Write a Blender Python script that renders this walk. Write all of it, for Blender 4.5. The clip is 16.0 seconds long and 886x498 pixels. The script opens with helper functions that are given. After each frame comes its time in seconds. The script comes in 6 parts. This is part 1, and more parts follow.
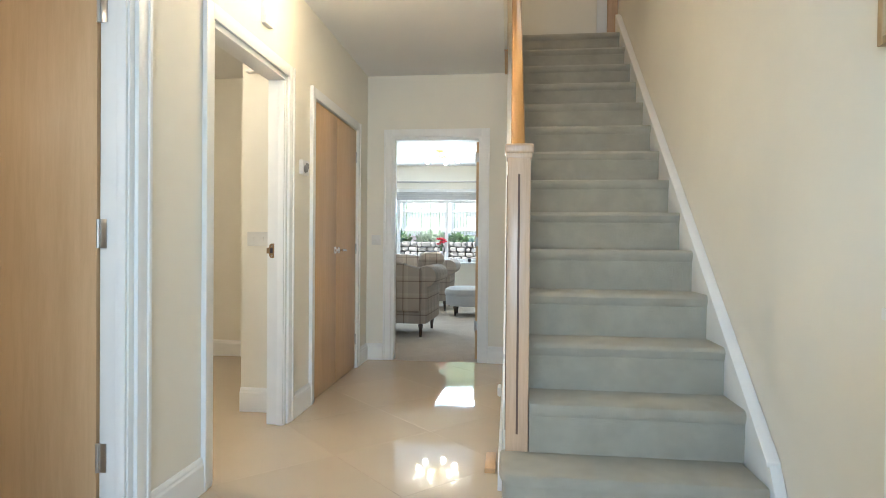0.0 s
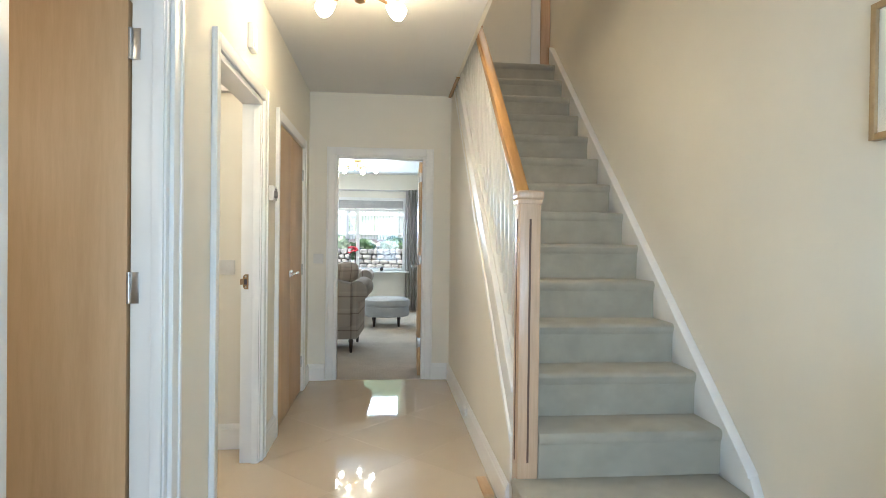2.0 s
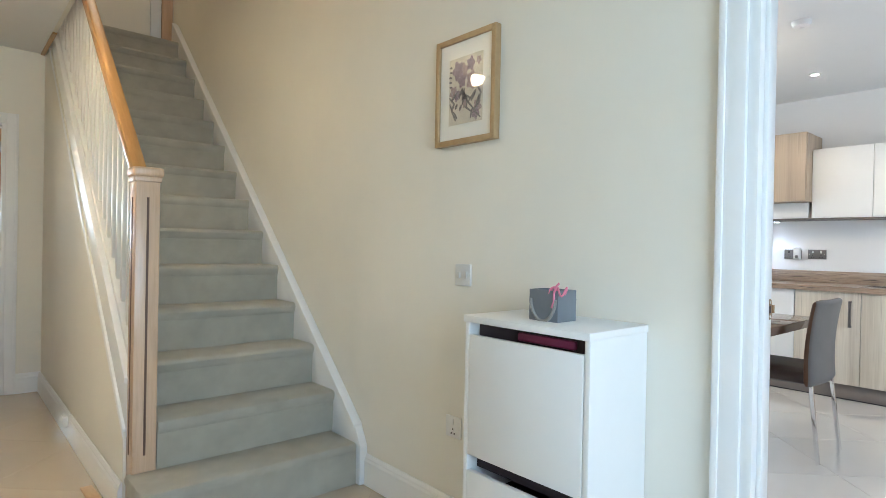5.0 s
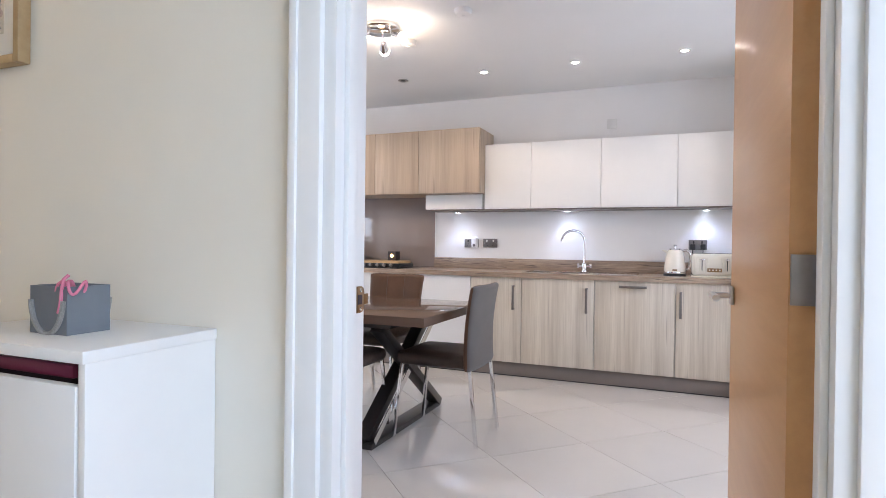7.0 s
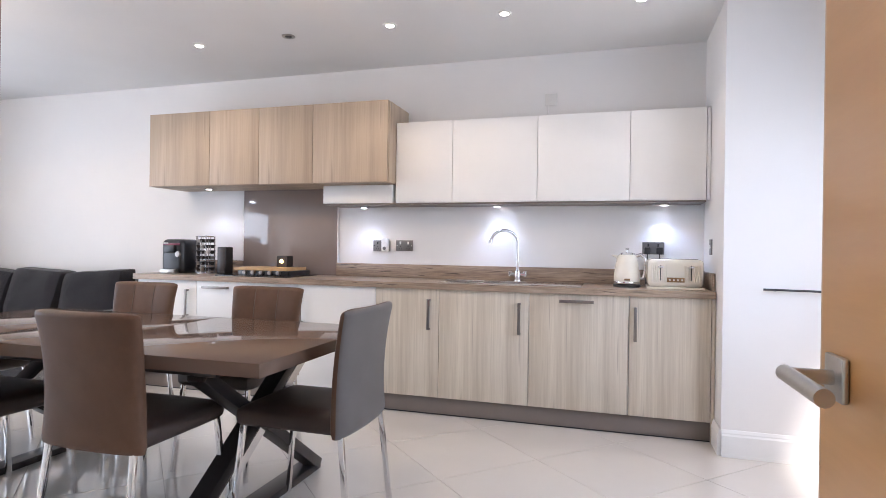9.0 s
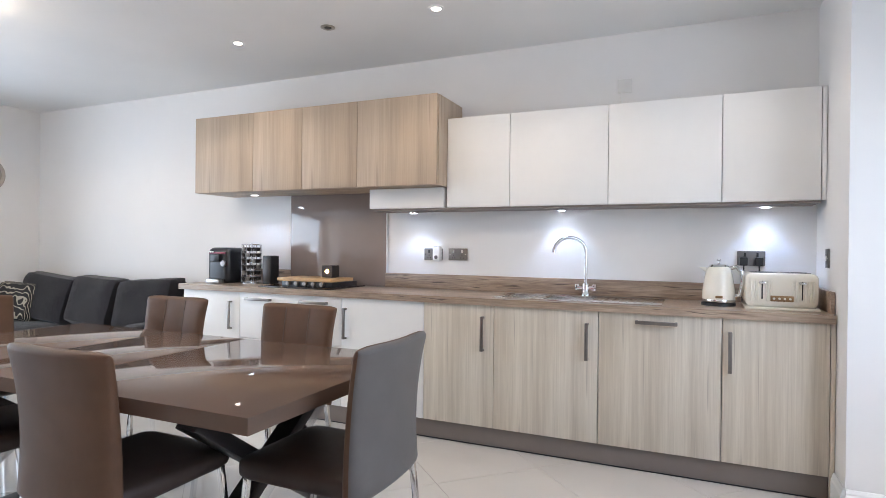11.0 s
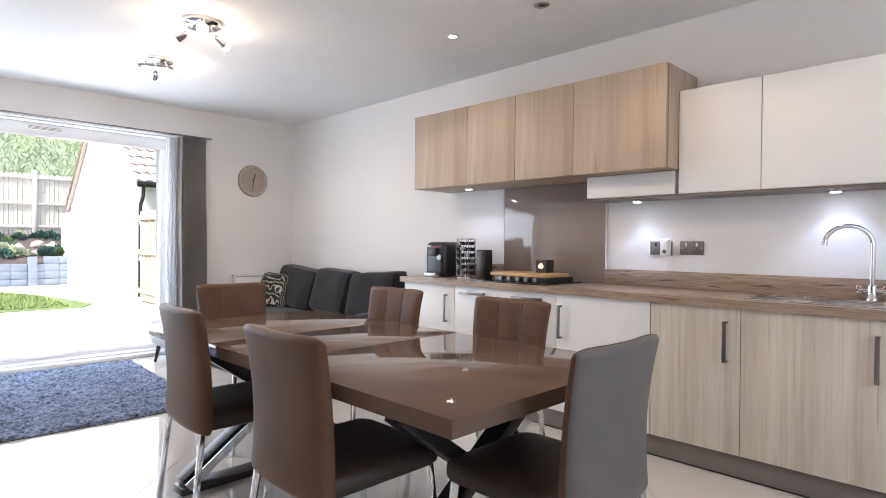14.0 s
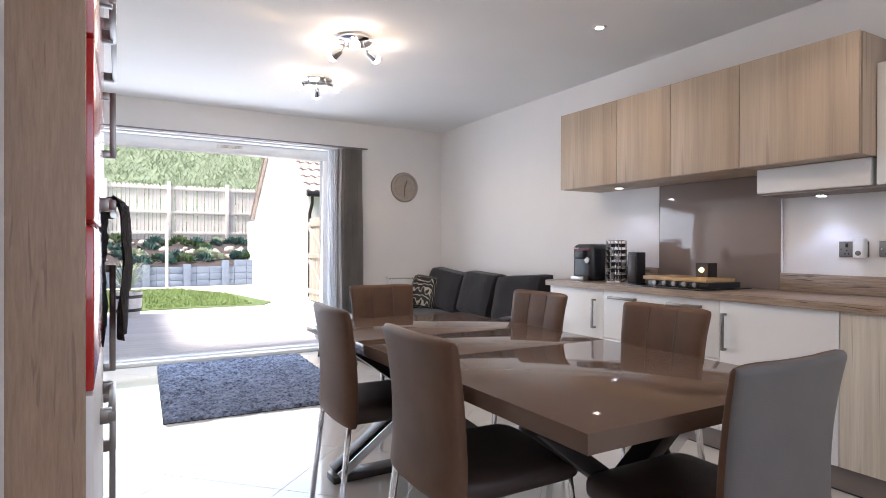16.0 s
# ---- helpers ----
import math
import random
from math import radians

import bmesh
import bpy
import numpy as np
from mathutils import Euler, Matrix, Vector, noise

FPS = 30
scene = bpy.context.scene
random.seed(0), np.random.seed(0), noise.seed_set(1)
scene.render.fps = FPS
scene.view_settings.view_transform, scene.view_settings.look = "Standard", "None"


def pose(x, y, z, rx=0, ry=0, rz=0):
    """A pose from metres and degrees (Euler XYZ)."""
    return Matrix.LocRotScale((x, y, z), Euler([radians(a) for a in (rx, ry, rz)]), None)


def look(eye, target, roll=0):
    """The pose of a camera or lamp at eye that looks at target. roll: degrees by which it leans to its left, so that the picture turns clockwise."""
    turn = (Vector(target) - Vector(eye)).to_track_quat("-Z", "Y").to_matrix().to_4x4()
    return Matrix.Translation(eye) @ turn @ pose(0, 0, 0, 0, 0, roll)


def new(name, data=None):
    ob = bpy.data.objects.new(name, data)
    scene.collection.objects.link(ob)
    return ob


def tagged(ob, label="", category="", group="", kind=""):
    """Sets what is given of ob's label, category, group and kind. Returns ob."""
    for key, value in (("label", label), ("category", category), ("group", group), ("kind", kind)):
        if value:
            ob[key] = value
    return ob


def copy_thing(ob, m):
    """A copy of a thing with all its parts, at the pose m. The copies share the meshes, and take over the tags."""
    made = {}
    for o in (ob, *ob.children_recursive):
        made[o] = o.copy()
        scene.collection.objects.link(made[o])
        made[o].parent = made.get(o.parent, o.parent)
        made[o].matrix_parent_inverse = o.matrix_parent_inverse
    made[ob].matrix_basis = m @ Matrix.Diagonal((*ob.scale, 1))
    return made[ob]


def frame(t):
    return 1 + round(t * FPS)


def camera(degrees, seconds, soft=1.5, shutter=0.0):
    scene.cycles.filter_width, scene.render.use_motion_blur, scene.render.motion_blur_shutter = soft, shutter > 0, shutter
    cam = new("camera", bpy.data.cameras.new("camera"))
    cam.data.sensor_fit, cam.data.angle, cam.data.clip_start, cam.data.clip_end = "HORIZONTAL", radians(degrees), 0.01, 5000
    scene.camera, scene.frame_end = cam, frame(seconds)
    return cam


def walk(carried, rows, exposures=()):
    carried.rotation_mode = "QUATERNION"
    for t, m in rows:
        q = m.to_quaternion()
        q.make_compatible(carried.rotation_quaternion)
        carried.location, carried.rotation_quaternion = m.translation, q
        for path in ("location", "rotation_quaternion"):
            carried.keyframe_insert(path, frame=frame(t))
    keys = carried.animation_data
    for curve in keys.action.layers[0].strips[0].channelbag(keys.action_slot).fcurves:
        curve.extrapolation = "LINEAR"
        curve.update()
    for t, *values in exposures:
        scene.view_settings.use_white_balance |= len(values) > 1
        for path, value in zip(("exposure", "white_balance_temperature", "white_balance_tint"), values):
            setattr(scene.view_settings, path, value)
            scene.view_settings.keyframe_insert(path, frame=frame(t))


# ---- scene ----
cam = camera(75.7, 16.0, 0.5)
EXPOSURES = [(0.0, 1.70, 6050, 6), (3.0, 1.52, 6100, 6), (5.2, 1.38, 6200, 6), (7.3, 1.24, 6550, 19), (8.7, 1.26, 6550, 19), (10.8, 1.2, 6400, 13), (12.0, 1.18, 6550, 15), (13.0, 1.16, 6700, 16), (14.5, 0.93, 6750, 18), (16.0, 0.74, 6750, 19)]
PATH = [
    (0, (-0.984, 0.193, 1.067), (-1.212, 2.18, 1.05), 0.5),
    (0.5, (-1.15, 0.161, 1.164), (-1.118, 2.161, 1.152), 0.7),
    (1, (-1.315, 0.117, 1.221), (-1.226, 2.115, 1.209), 0.7),
    (1.5, (-1.447, 0.082, 1.243), (-1.309, 2.078, 1.229), 0.7),
    (2, (-1.567, 0.108, 1.244), (-1.375, 2.099, 1.227), 0.7),
    (2.5, (-1.664, 0.051, 1.241), (-1.356, 2.027, 1.227), 0.8),
    (3, (-1.745, 0.0, 1.228), (-1.273, 1.944, 1.215), 0.8),
    (3.5, (-1.741, -0.012, 1.231), (-1.148, 1.898, 1.214), 0.7),
    (4, (-1.697, -0.011, 1.227), (-0.783, 1.768, 1.217), 1.0),
    (4.5, (-1.645, -0.025, 1.221), (-0.45, 1.579, 1.207), 0.9),
    (5, (-1.59, -0.028, 1.181), (-0.268, 1.473, 1.17), 1.1),
    (5.2, (-1.564, -0.039, 1.165), (-0.189, 1.413, 1.156), 1.2),
    (7.3, (-0.79, -0.073, 1.143), (1.095, 0.597, 1.126), 0.7),
    (8, (-0.371, 0.01, 1.151), (1.543, 0.591, 1.137), 0.8),
    (8.7, (0.006, 0.022, 1.145), (1.924, 0.589, 1.143), 0.8),
    (10.8, (0.599, 0.059, 1.23), (2.445, 0.829, 1.223), 0.7),
    (11, (0.607, 0.059, 1.222), (2.437, 0.867, 1.214), 0.6),
    (11.5, (0.611, 0.057, 1.23), (2.387, 0.976, 1.219), 0.7),
    (12, (0.624, 0.074, 1.219), (2.344, 1.095, 1.212), 0.7),
    (12.5, (0.647, 0.075, 1.213), (2.324, 1.164, 1.202), 0.6),
    (13, (0.708, 0.104, 1.198), (2.309, 1.301, 1.179), 0.6),
    (13.5, (0.765, 0.164, 1.193), (2.297, 1.447, 1.173), 0.6),
    (14, (0.809, 0.197, 1.181), (2.22, 1.614, 1.163), 0.5),
    (14.5, (0.827, 0.207, 1.178), (2.123, 1.729, 1.162), 0.5),
    (15, (0.854, 0.214, 1.179), (2.047, 1.817, 1.165), 0.3),
    (15.5, (0.88, 0.215, 1.173), (1.952, 1.903, 1.161), 0.3),
    (16, (0.886, 0.212, 1.172), (1.879, 1.948, 1.164), 0.2),
]
walk(cam, [(t, look(eye, target, roll)) for t, eye, target, roll in PATH], EXPOSURES)

# ---- world and lights ----
world = bpy.data.worlds.new("sky")
scene.world = world
world.use_nodes = True
wn = world.node_tree
sky = wn.nodes.new("ShaderNodeTexSky")
sky.sky_type = "NISHITA"
sky.sun_disc = False
sky.sun_elevation = radians(57.7)
sky.sun_rotation = radians(249)
sky.air_density, sky.dust_density = 1.0, 2.0
wn.links.new(sky.outputs[0], wn.nodes["Background"].inputs[0])
wn.nodes["Background"].inputs[1].default_value = 0.15


INDOOR = 0.65  # balance of the lamps and windows against the sun


def lamp(name, kind, power, m, colour=(1, 1, 1), **more):
    data = bpy.data.lights.new(name, kind)
    data.energy, data.color = power * INDOOR, colour
    if "size" in more:
        data.shape, data.size, data.size_y = "RECTANGLE", more["size"][0], more["size"][1]
    if "soft" in more:
        data.shadow_soft_size = more["soft"]
    if "cone" in more:
        data.spot_size, data.spot_blend = radians(more["cone"]), more.get("blend", 0.4)
    ob = new(name, data)
    ob.matrix_world = m
    return ob


sun = bpy.data.lights.new("sun", "SUN")
sun.energy, sun.angle, sun.color = 5.0, radians(10), (1, 0.96, 0.9)
new("sun", sun).matrix_world = look((-11, 0, 22), (2, 5, 0))

WARM, COOL = (1.0, 0.84, 0.64), (0.50, 0.67, 1.0)
# daylight at the openings
lamp("patio_daylight", "AREA", 56, look((1.75, 6.62, 1.25), (1.75, 2.0, 0.9)), (0.67, 0.83, 1.0), size=(2.4, 2.0))
lamp("window_daylight", "AREA", 48, look((-2.57, 10.56, 1.72), (-2.57, 6, 0.6)), (0.62, 0.80, 1.0), size=(2.4, 0.28))
lamp("front_door_daylight", "AREA", 28, look((-1.25, -1.42, 1.4), (-0.6, 3, 1.0)), (0.57, 0.77, 1.0), size=(1.5, 1.7))
lamp("kitchen_front_daylight", "AREA", 21, look((2.2, -1.45, 1.55), (2.4, 3.0, -0.3)), (0.66, 0.81, 1.0), size=(1.8, 1.1))
# added fill lights with no fixture or opening: landing, side room, study
lamp("landing_top_fill", "AREA", 2, look((-0.5, 5.0, 4.9), (-0.5, 4.5, 2.5)), (1, 0.9, 0.75), size=(0.8, 0.8))
lamp("landing_warm_fill", "POINT", 7, pose(-0.9, 4.0, 4.9), (1, 0.64, 0.27), soft=0.1)
lamp("side_room_fill", "POINT", 13, pose(-3.3, 3.0, 2.3), WARM, soft=0.1)
lamp("study_fill", "POINT", 9, pose(-3.2, 0.6, 2.0), WARM, soft=0.1)

# ---- materials ----


def nodes_of(name):
    m = bpy.data.materials.new(name)
    m.use_nodes = True
    nt = m.node_tree
    return m, nt, nt.nodes["Principled BSDF"]


def ramp(nt, fac, stops):
    r = nt.nodes.new("ShaderNodeValToRGB")
    while len(r.color_ramp.elements) < len(stops):
        r.color_ramp.elements.new(0.5)
    for e, (p, c) in zip(r.color_ramp.elements, stops):
        e.position, e.color = p, (*c, 1)
    nt.links.new(fac, r.inputs[0])
    return r.outputs[0]


def tex(nt, scale, stretch=(1, 1, 1), detail=4, rough=0.6, distort=0.0, turn=(0, 0, 0)):
    co = nt.nodes.new("ShaderNodeTexCoord")
    mp = nt.nodes.new("ShaderNodeMapping")
    mp.inputs["Scale"].default_value = stretch
    mp.inputs["Rotation"].default_value = turn
    n = nt.nodes.new("ShaderNodeTexNoise")
    n.inputs["Scale"].default_value, n.inputs["Detail"].default_value = scale, detail
    n.inputs["Roughness"].default_value, n.inputs["Distortion"].default_value = rough, distort
    nt.links.new(co.outputs["Object"], mp.inputs[0])
    nt.links.new(mp.outputs[0], n.inputs["Vector"])
    return n.outputs[0]


def bump(nt, bsdf, fac, strength, distance=0.01):
    b = nt.nodes.new("ShaderNodeBump")
    b.inputs["Strength"].default_value, b.inputs["Distance"].default_value = strength, distance
    nt.links.new(fac, b.inputs["Height"])
    nt.links.new(b.outputs[0], bsdf.inputs["Normal"])


def shade(c, k):
    return tuple(min(1, v * k) for v in c)


def plain(name, c, rough=0.5, metal=0.0, vary=0.06, scale=6, grain=0.0, grain_scale=200, coat=0.0, spec=0.5):
    """A painted, plastic or metal surface with slight mottling and an optional fine relief."""
    m, nt, b = nodes_of(name)
    col = ramp(nt, tex(nt, scale), [(0.3, shade(c, 1 - vary)), (0.7, shade(c, 1 + vary))])
    nt.links.new(col, b.inputs["Base Color"])
    b.inputs["Roughness"].default_value, b.inputs["Metallic"].default_value = rough, metal
    b.inputs["Coat Weight"].default_value, b.inputs["Coat Roughness"].default_value = coat, 0.05
    b.inputs["Specular IOR Level"].default_value = spec
    if grain:
        bump(nt, b, tex(nt, grain_scale, detail=3), grain, 0.004)
    return m


def wood(name, light, dark, stretch, scale=3.0, rough=0.45, streak=0.5, coat=0.0, crack=None, pore=0.4):
    """Wood grain; the short axis of stretch is the way in which the grain runs."""
    m, nt, b = nodes_of(name)
    broad = tex(nt, scale, stretch, 3, 0.5, 0.4)
    fine = tex(nt, scale * 9, stretch, 6, 0.7, 0.2)
    mix = nt.nodes.new("ShaderNodeMix")
    mix.inputs[0].default_value = streak
    nt.links.new(broad, mix.inputs[2])
    nt.links.new(fine, mix.inputs[3])
    info = nt.nodes.new("ShaderNodeObjectInfo")
    add = nt.nodes.new("ShaderNodeMath")
    add.operation = "MULTIPLY_ADD"
    add.inputs[1].default_value, add.inputs[2].default_value = 0.05, -0.025
    nt.links.new(info.outputs["Random"], add.inputs[0])
    tot = nt.nodes.new("ShaderNodeMath")
    nt.links.new(mix.outputs[0], tot.inputs[0])
    nt.links.new(add.outputs[0], tot.inputs[1])
    mid = tuple((a + d) / 2 for a, d in zip(light, dark))
    col = ramp(nt, tot.outputs[0], [(0.3, dark), (0.48, mid), (0.62, light), (0.8, shade(light, 1.06))])
    if crack:
        # thin dark pores that come and go along the grain
        pores = ramp(nt, tex(nt, scale * 5, stretch, 2, 0.5, 0.6), [(0.30, (1, 1, 1)), (0.37, (0, 0, 0))])
        mx = nt.nodes.new("ShaderNodeMix")
        mx.data_type = "RGBA"
        mx.inputs[7].default_value = (*crack, 1)
        soft = nt.nodes.new("ShaderNodeMath")
        soft.operation = "MULTIPLY"
        soft.inputs[1].default_value = pore
        nt.links.new(pores, soft.inputs[0])
        nt.links.new(soft.outputs[0], mx.inputs[0])
        nt.links.new(col, mx.inputs[6])
        col = mx.outputs[2]
    nt.links.new(col, b.inputs["Base Color"])
    b.inputs["Roughness"].default_value = rough
    b.inputs["Coat Weight"].default_value, b.inputs["Coat Roughness"].default_value = coat, 0.15
    bump(nt, b, fine, 0.12, 0.003)
    return m


def fabric(name, c, c2, scale=260, rough=0.95, strength=0.5, patch=5):
    m, nt, b = nodes_of(name)
    big, small = tex(nt, patch, detail=3), tex(nt, scale, detail=3)
    mix = nt.nodes.new("ShaderNodeMix")
    mix.inputs[0].default_value = 0.55
    nt.links.new(big, mix.inputs[2])
    nt.links.new(small, mix.inputs[3])
    nt.links.new(ramp(nt, mix.outputs[0], [(0.36, c2), (0.62, c)]), b.inputs["Base Color"])
    b.inputs["Roughness"].default_value = rough
    b.inputs["Sheen Weight"].default_value = 0.25
    b.inputs["Specular IOR Level"].default_value = 0.2
    bump(nt, b, small, strength, 0.01)
    return m


def glow(name, c, strength):
    m, nt, b = nodes_of(name)
    b.inputs["Base Color"].default_value = (0.9, 0.9, 0.9, 1)
    b.inputs["Emission Color"].default_value = (*c, 1)
    b.inputs["Emission Strength"].default_value = strength
    return m


def glass(name, tint=(1, 1, 1), rough=0.0):
    m, nt, b = nodes_of(name)
    b.inputs["Base Color"].default_value = (*tint, 1)
    b.inputs["Transmission Weight"].default_value = 1
    b.inputs["Roughness"].default_value, b.inputs["IOR"].default_value = rough, 1.45
    return m


def tile_mat(name, c, coat=0.5, rough=0.07):
    m, nt, b = nodes_of(name)
    info = nt.nodes.new("ShaderNodeObjectInfo")
    n = tex(nt, 2.2, detail=6)
    mix = nt.nodes.new("ShaderNodeMix")
    mix.inputs[0].default_value = 0.3
    nt.links.new(n, mix.inputs[2])
    nt.links.new(info.outputs["Random"], mix.inputs[3])
    nt.links.new(ramp(nt, mix.outputs[0], [(0.2, shade(c, 0.95)), (0.8, shade(c, 1.05))]), b.inputs["Base Color"])
    b.inputs["Roughness"].default_value = rough
    b.inputs["Coat Weight"].default_value, b.inputs["Coat Roughness"].default_value = coat, 0.03
    b.inputs["Specular IOR Level"].default_value = 0.5 if coat else 0.4
    bump(nt, b, tex(nt, 1.2, detail=2), 0.02, 0.02)
    return m


def two_tone(name, kind, scale, a, c, rough=0.6, width=0.5, stretch=(1, 1, 1)):
    """A patterned cloth or print from a wave or a cell texture."""
    m, nt, b = nodes_of(name)
    co = nt.nodes.new("ShaderNodeTexCoord")
    mp = nt.nodes.new("ShaderNodeMapping")
    mp.inputs["Scale"].default_value = stretch
    nt.links.new(co.outputs["Object"], mp.inputs[0])
    n = nt.nodes.new("ShaderNodeTexWave" if kind == "wave" else "ShaderNodeTexVoronoi")
    n.inputs["Scale"].default_value = scale
    if kind == "wave":
        n.inputs["Distortion"].default_value = 9
        n.inputs["Detail"].default_value = 1
        n.inputs["Detail Scale"].default_value = 0.7
    nt.links.new(mp.outputs[0], n.inputs["Vector"])
    nt.links.new(ramp(nt, n.outputs[0], [(width - 0.04, a), (width + 0.04, c)]), b.inputs["Base Color"])
    b.inputs["Roughness"].default_value = rough
    return m


def tartan(name, base, line, pale):
    m, nt, b = nodes_of(name)
    co = nt.nodes.new("ShaderNodeTexCoord")
    sep = nt.nodes.new("ShaderNodeSeparateXYZ")
    nt.links.new(co.outputs["Object"], sep.inputs[0])
    last = None
    for axis in (0, 1, 2):
        f = nt.nodes.new("ShaderNodeMath")
        f.operation = "MULTIPLY"
        f.inputs[1].default_value = 5.2
        nt.links.new(sep.outputs[axis], f.inputs[0])
        g = nt.nodes.new("ShaderNodeMath")
        g.operation = "FRACT"
        nt.links.new(f.outputs[0], g.inputs[0])
        col = ramp(nt, g.outputs[0], [(0.0, (1, 1, 1)), (0.30, (1, 1, 1)), (0.34, line), (0.40, (1, 1, 1)), (0.62, pale), (0.66, (1, 1, 1))])
        if last is None:
            last = col
        else:
            mx = nt.nodes.new("ShaderNodeMix")
            mx.data_type, mx.blend_type = "RGBA", "MULTIPLY"
            mx.inputs[0].default_value = 1
            nt.links.new(last, mx.inputs[6])
            nt.links.new(col, mx.inputs[7])
            last = mx.outputs[2]
    mx = nt.nodes.new("ShaderNodeMix")
    mx.data_type, mx.blend_type = "RGBA", "MULTIPLY"
    mx.inputs[0].default_value = 1
    mx.inputs[6].default_value = (*base, 1)
    nt.links.new(last, mx.inputs[7])
    nt.links.new(mx.outputs[2], b.inputs["Base Color"])
    b.inputs["Roughness"].default_value = 0.95
    bump(nt, b, tex(nt, 250, detail=3), 0.4, 0.01)
    return m


CREAM = plain("cream_wall_paint", (0.80, 0.765, 0.68), 0.75, vary=0.025, scale=1.5, grain=0.05, grain_scale=90)
KWALL = plain("white_wall_paint", (0.80, 0.785, 0.77), 0.72, vary=0.02, scale=1.5, grain=0.05, grain_scale=90)
CEIL = plain("ceiling_paint", (0.82, 0.81, 0.79), 0.85, vary=0.02, scale=1.2, grain=0.05, grain_scale=120)
GLOSSWHITE = plain("white_gloss_paint", (0.82, 0.81, 0.78), 0.28, vary=0.02)
TRIM = plain("white_satin_trim", (0.82, 0.82, 0.81), 0.32, vary=0.02)
OAK = wood("oak_veneer", (0.62, 0.42, 0.24), (0.50, 0.32, 0.17), (1, 1, 0.09), 5, 0.42, 0.45)
OAKX = wood("oak_veneer_cross", (0.60, 0.315, 0.12), (0.50, 0.245, 0.085), (0.09, 1, 1), 4, 0.38, 0.4, 0.2)
OAKRAIL = wood("oak_rail", (0.60, 0.33, 0.12), (0.45, 0.22, 0.07), (1, 0.1, 0.1), 9, 0.3, 0.5, 0.4)
OAKNEWEL = wood("oak_newel", (0.66, 0.46, 0.31), (0.52, 0.34, 0.21), (1, 1, 0.06), 9, 0.32, 0.5, 0.3)
DARKGROOVE = plain("groove_shadow_colour", (0.16, 0.09, 0.06), 0.6)
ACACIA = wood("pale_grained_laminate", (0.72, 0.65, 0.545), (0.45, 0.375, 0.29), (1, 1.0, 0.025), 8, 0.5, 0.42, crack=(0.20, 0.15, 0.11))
# same laminate as ACACIA, darkened: the wall units' shade is in the colour
ACACIASHADE = wood("pale_grained_laminate_shaded", (0.53, 0.42, 0.315), (0.355, 0.27, 0.195), (1, 1.0, 0.025), 8, 0.5, 0.42, crack=(0.20, 0.15, 0.11))
PANELWOOD = wood("tall_end_panel_laminate", (0.40, 0.265, 0.18), (0.25, 0.16, 0.105), (1, 1, 0.09), 22, 0.5, 0.6, crack=(0.11, 0.07, 0.05))
WORKTOP = wood("driftwood_worktop", (0.46, 0.35, 0.265), (0.15, 0.098, 0.068), (1, 0.06, 1), 11, 0.3, 0.6, crack=(0.06, 0.04, 0.03), pore=0.85)
BOARD = wood("chopping_board_beech", (0.62, 0.40, 0.20), (0.47, 0.28, 0.13), (1, 0.08, 1), 9, 0.5)
WHITEDOOR = plain("white_gloss_door", (0.83, 0.82, 0.80), 0.38, vary=0.012)
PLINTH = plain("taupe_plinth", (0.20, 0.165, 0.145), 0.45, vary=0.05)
TAUPEGLASS = plain("taupe_back_painted_glass", (0.27, 0.215, 0.19), 0.06, vary=0.02, coat=0.6)
TABLETOP = plain("taupe_gloss_tabletop", (0.165, 0.108, 0.080), 0.07, vary=0.02, spec=0.18)
GUNMETAL = plain("gunmetal_bar", (0.055, 0.047, 0.045), 0.32, 0.6, vary=0.06)
CHROME = plain("chrome", (0.75, 0.75, 0.76), 0.1, 1.0, vary=0.03)
STEEL = plain("brushed_steel", (0.50, 0.48, 0.46), 0.3, 1.0, vary=0.08, scale=30)
HANDLE = plain("brushed_nickel", (0.27, 0.245, 0.23), 0.34, 1.0, vary=0.08, scale=40)
SINKSTEEL = plain("polished_sink_steel", (0.66, 0.63, 0.60), 0.16, 1.0, vary=0.08, scale=30)
BRASS = plain("brass", (0.62, 0.42, 0.18), 0.28, 1.0)
BRONZE = plain("antique_brass", (0.30, 0.19, 0.10), 0.4, 1.0)
LEATHER = plain("taupe_faux_leather", (0.128, 0.066, 0.038), 0.46, vary=0.14, scale=9, grain=0.25, grain_scale=320, spec=0.3)
SEATLEATHER = plain("dark_brown_faux_leather", (0.052, 0.034, 0.027), 0.45, vary=0.14, scale=9, grain=0.25, grain_scale=320, spec=0.35)
# the chair leather greyed: cool window light put into the colour
DAYLITLEATHER = plain("faux_leather_greyed_by_daylight", (0.14, 0.127, 0.119), 0.45, vary=0.08, scale=9, grain=0.25, grain_scale=320, spec=0.4)
STITCH = plain("stitch_thread", (0.15, 0.105, 0.08), 0.8)
CARPET = fabric("sage_grey_stair_carpet", (0.61, 0.565, 0.46), (0.45, 0.41, 0.325), 330, strength=0.9, patch=7)
CARPET2 = fabric("beige_carpet", (0.56, 0.47, 0.37), (0.44, 0.36, 0.28), 300, strength=0.8)
RUG = fabric("blue_grey_shag", (0.31, 0.39, 0.56), (0.02, 0.03, 0.06), 38, strength=1.0, patch=16)
CHARCOAL = fabric("charcoal_upholstery", (0.021, 0.018, 0.020), (0.010, 0.009, 0.011), 320, strength=0.4)
CURTAINGREY = fabric("grey_curtain_cloth", (0.60, 0.565, 0.53), (0.44, 0.41, 0.385), 380, strength=0.3)
GREYBLUE = fabric("pale_grey_upholstery", (0.47, 0.46, 0.45), (0.37, 0.37, 0.37), 300, strength=0.3)
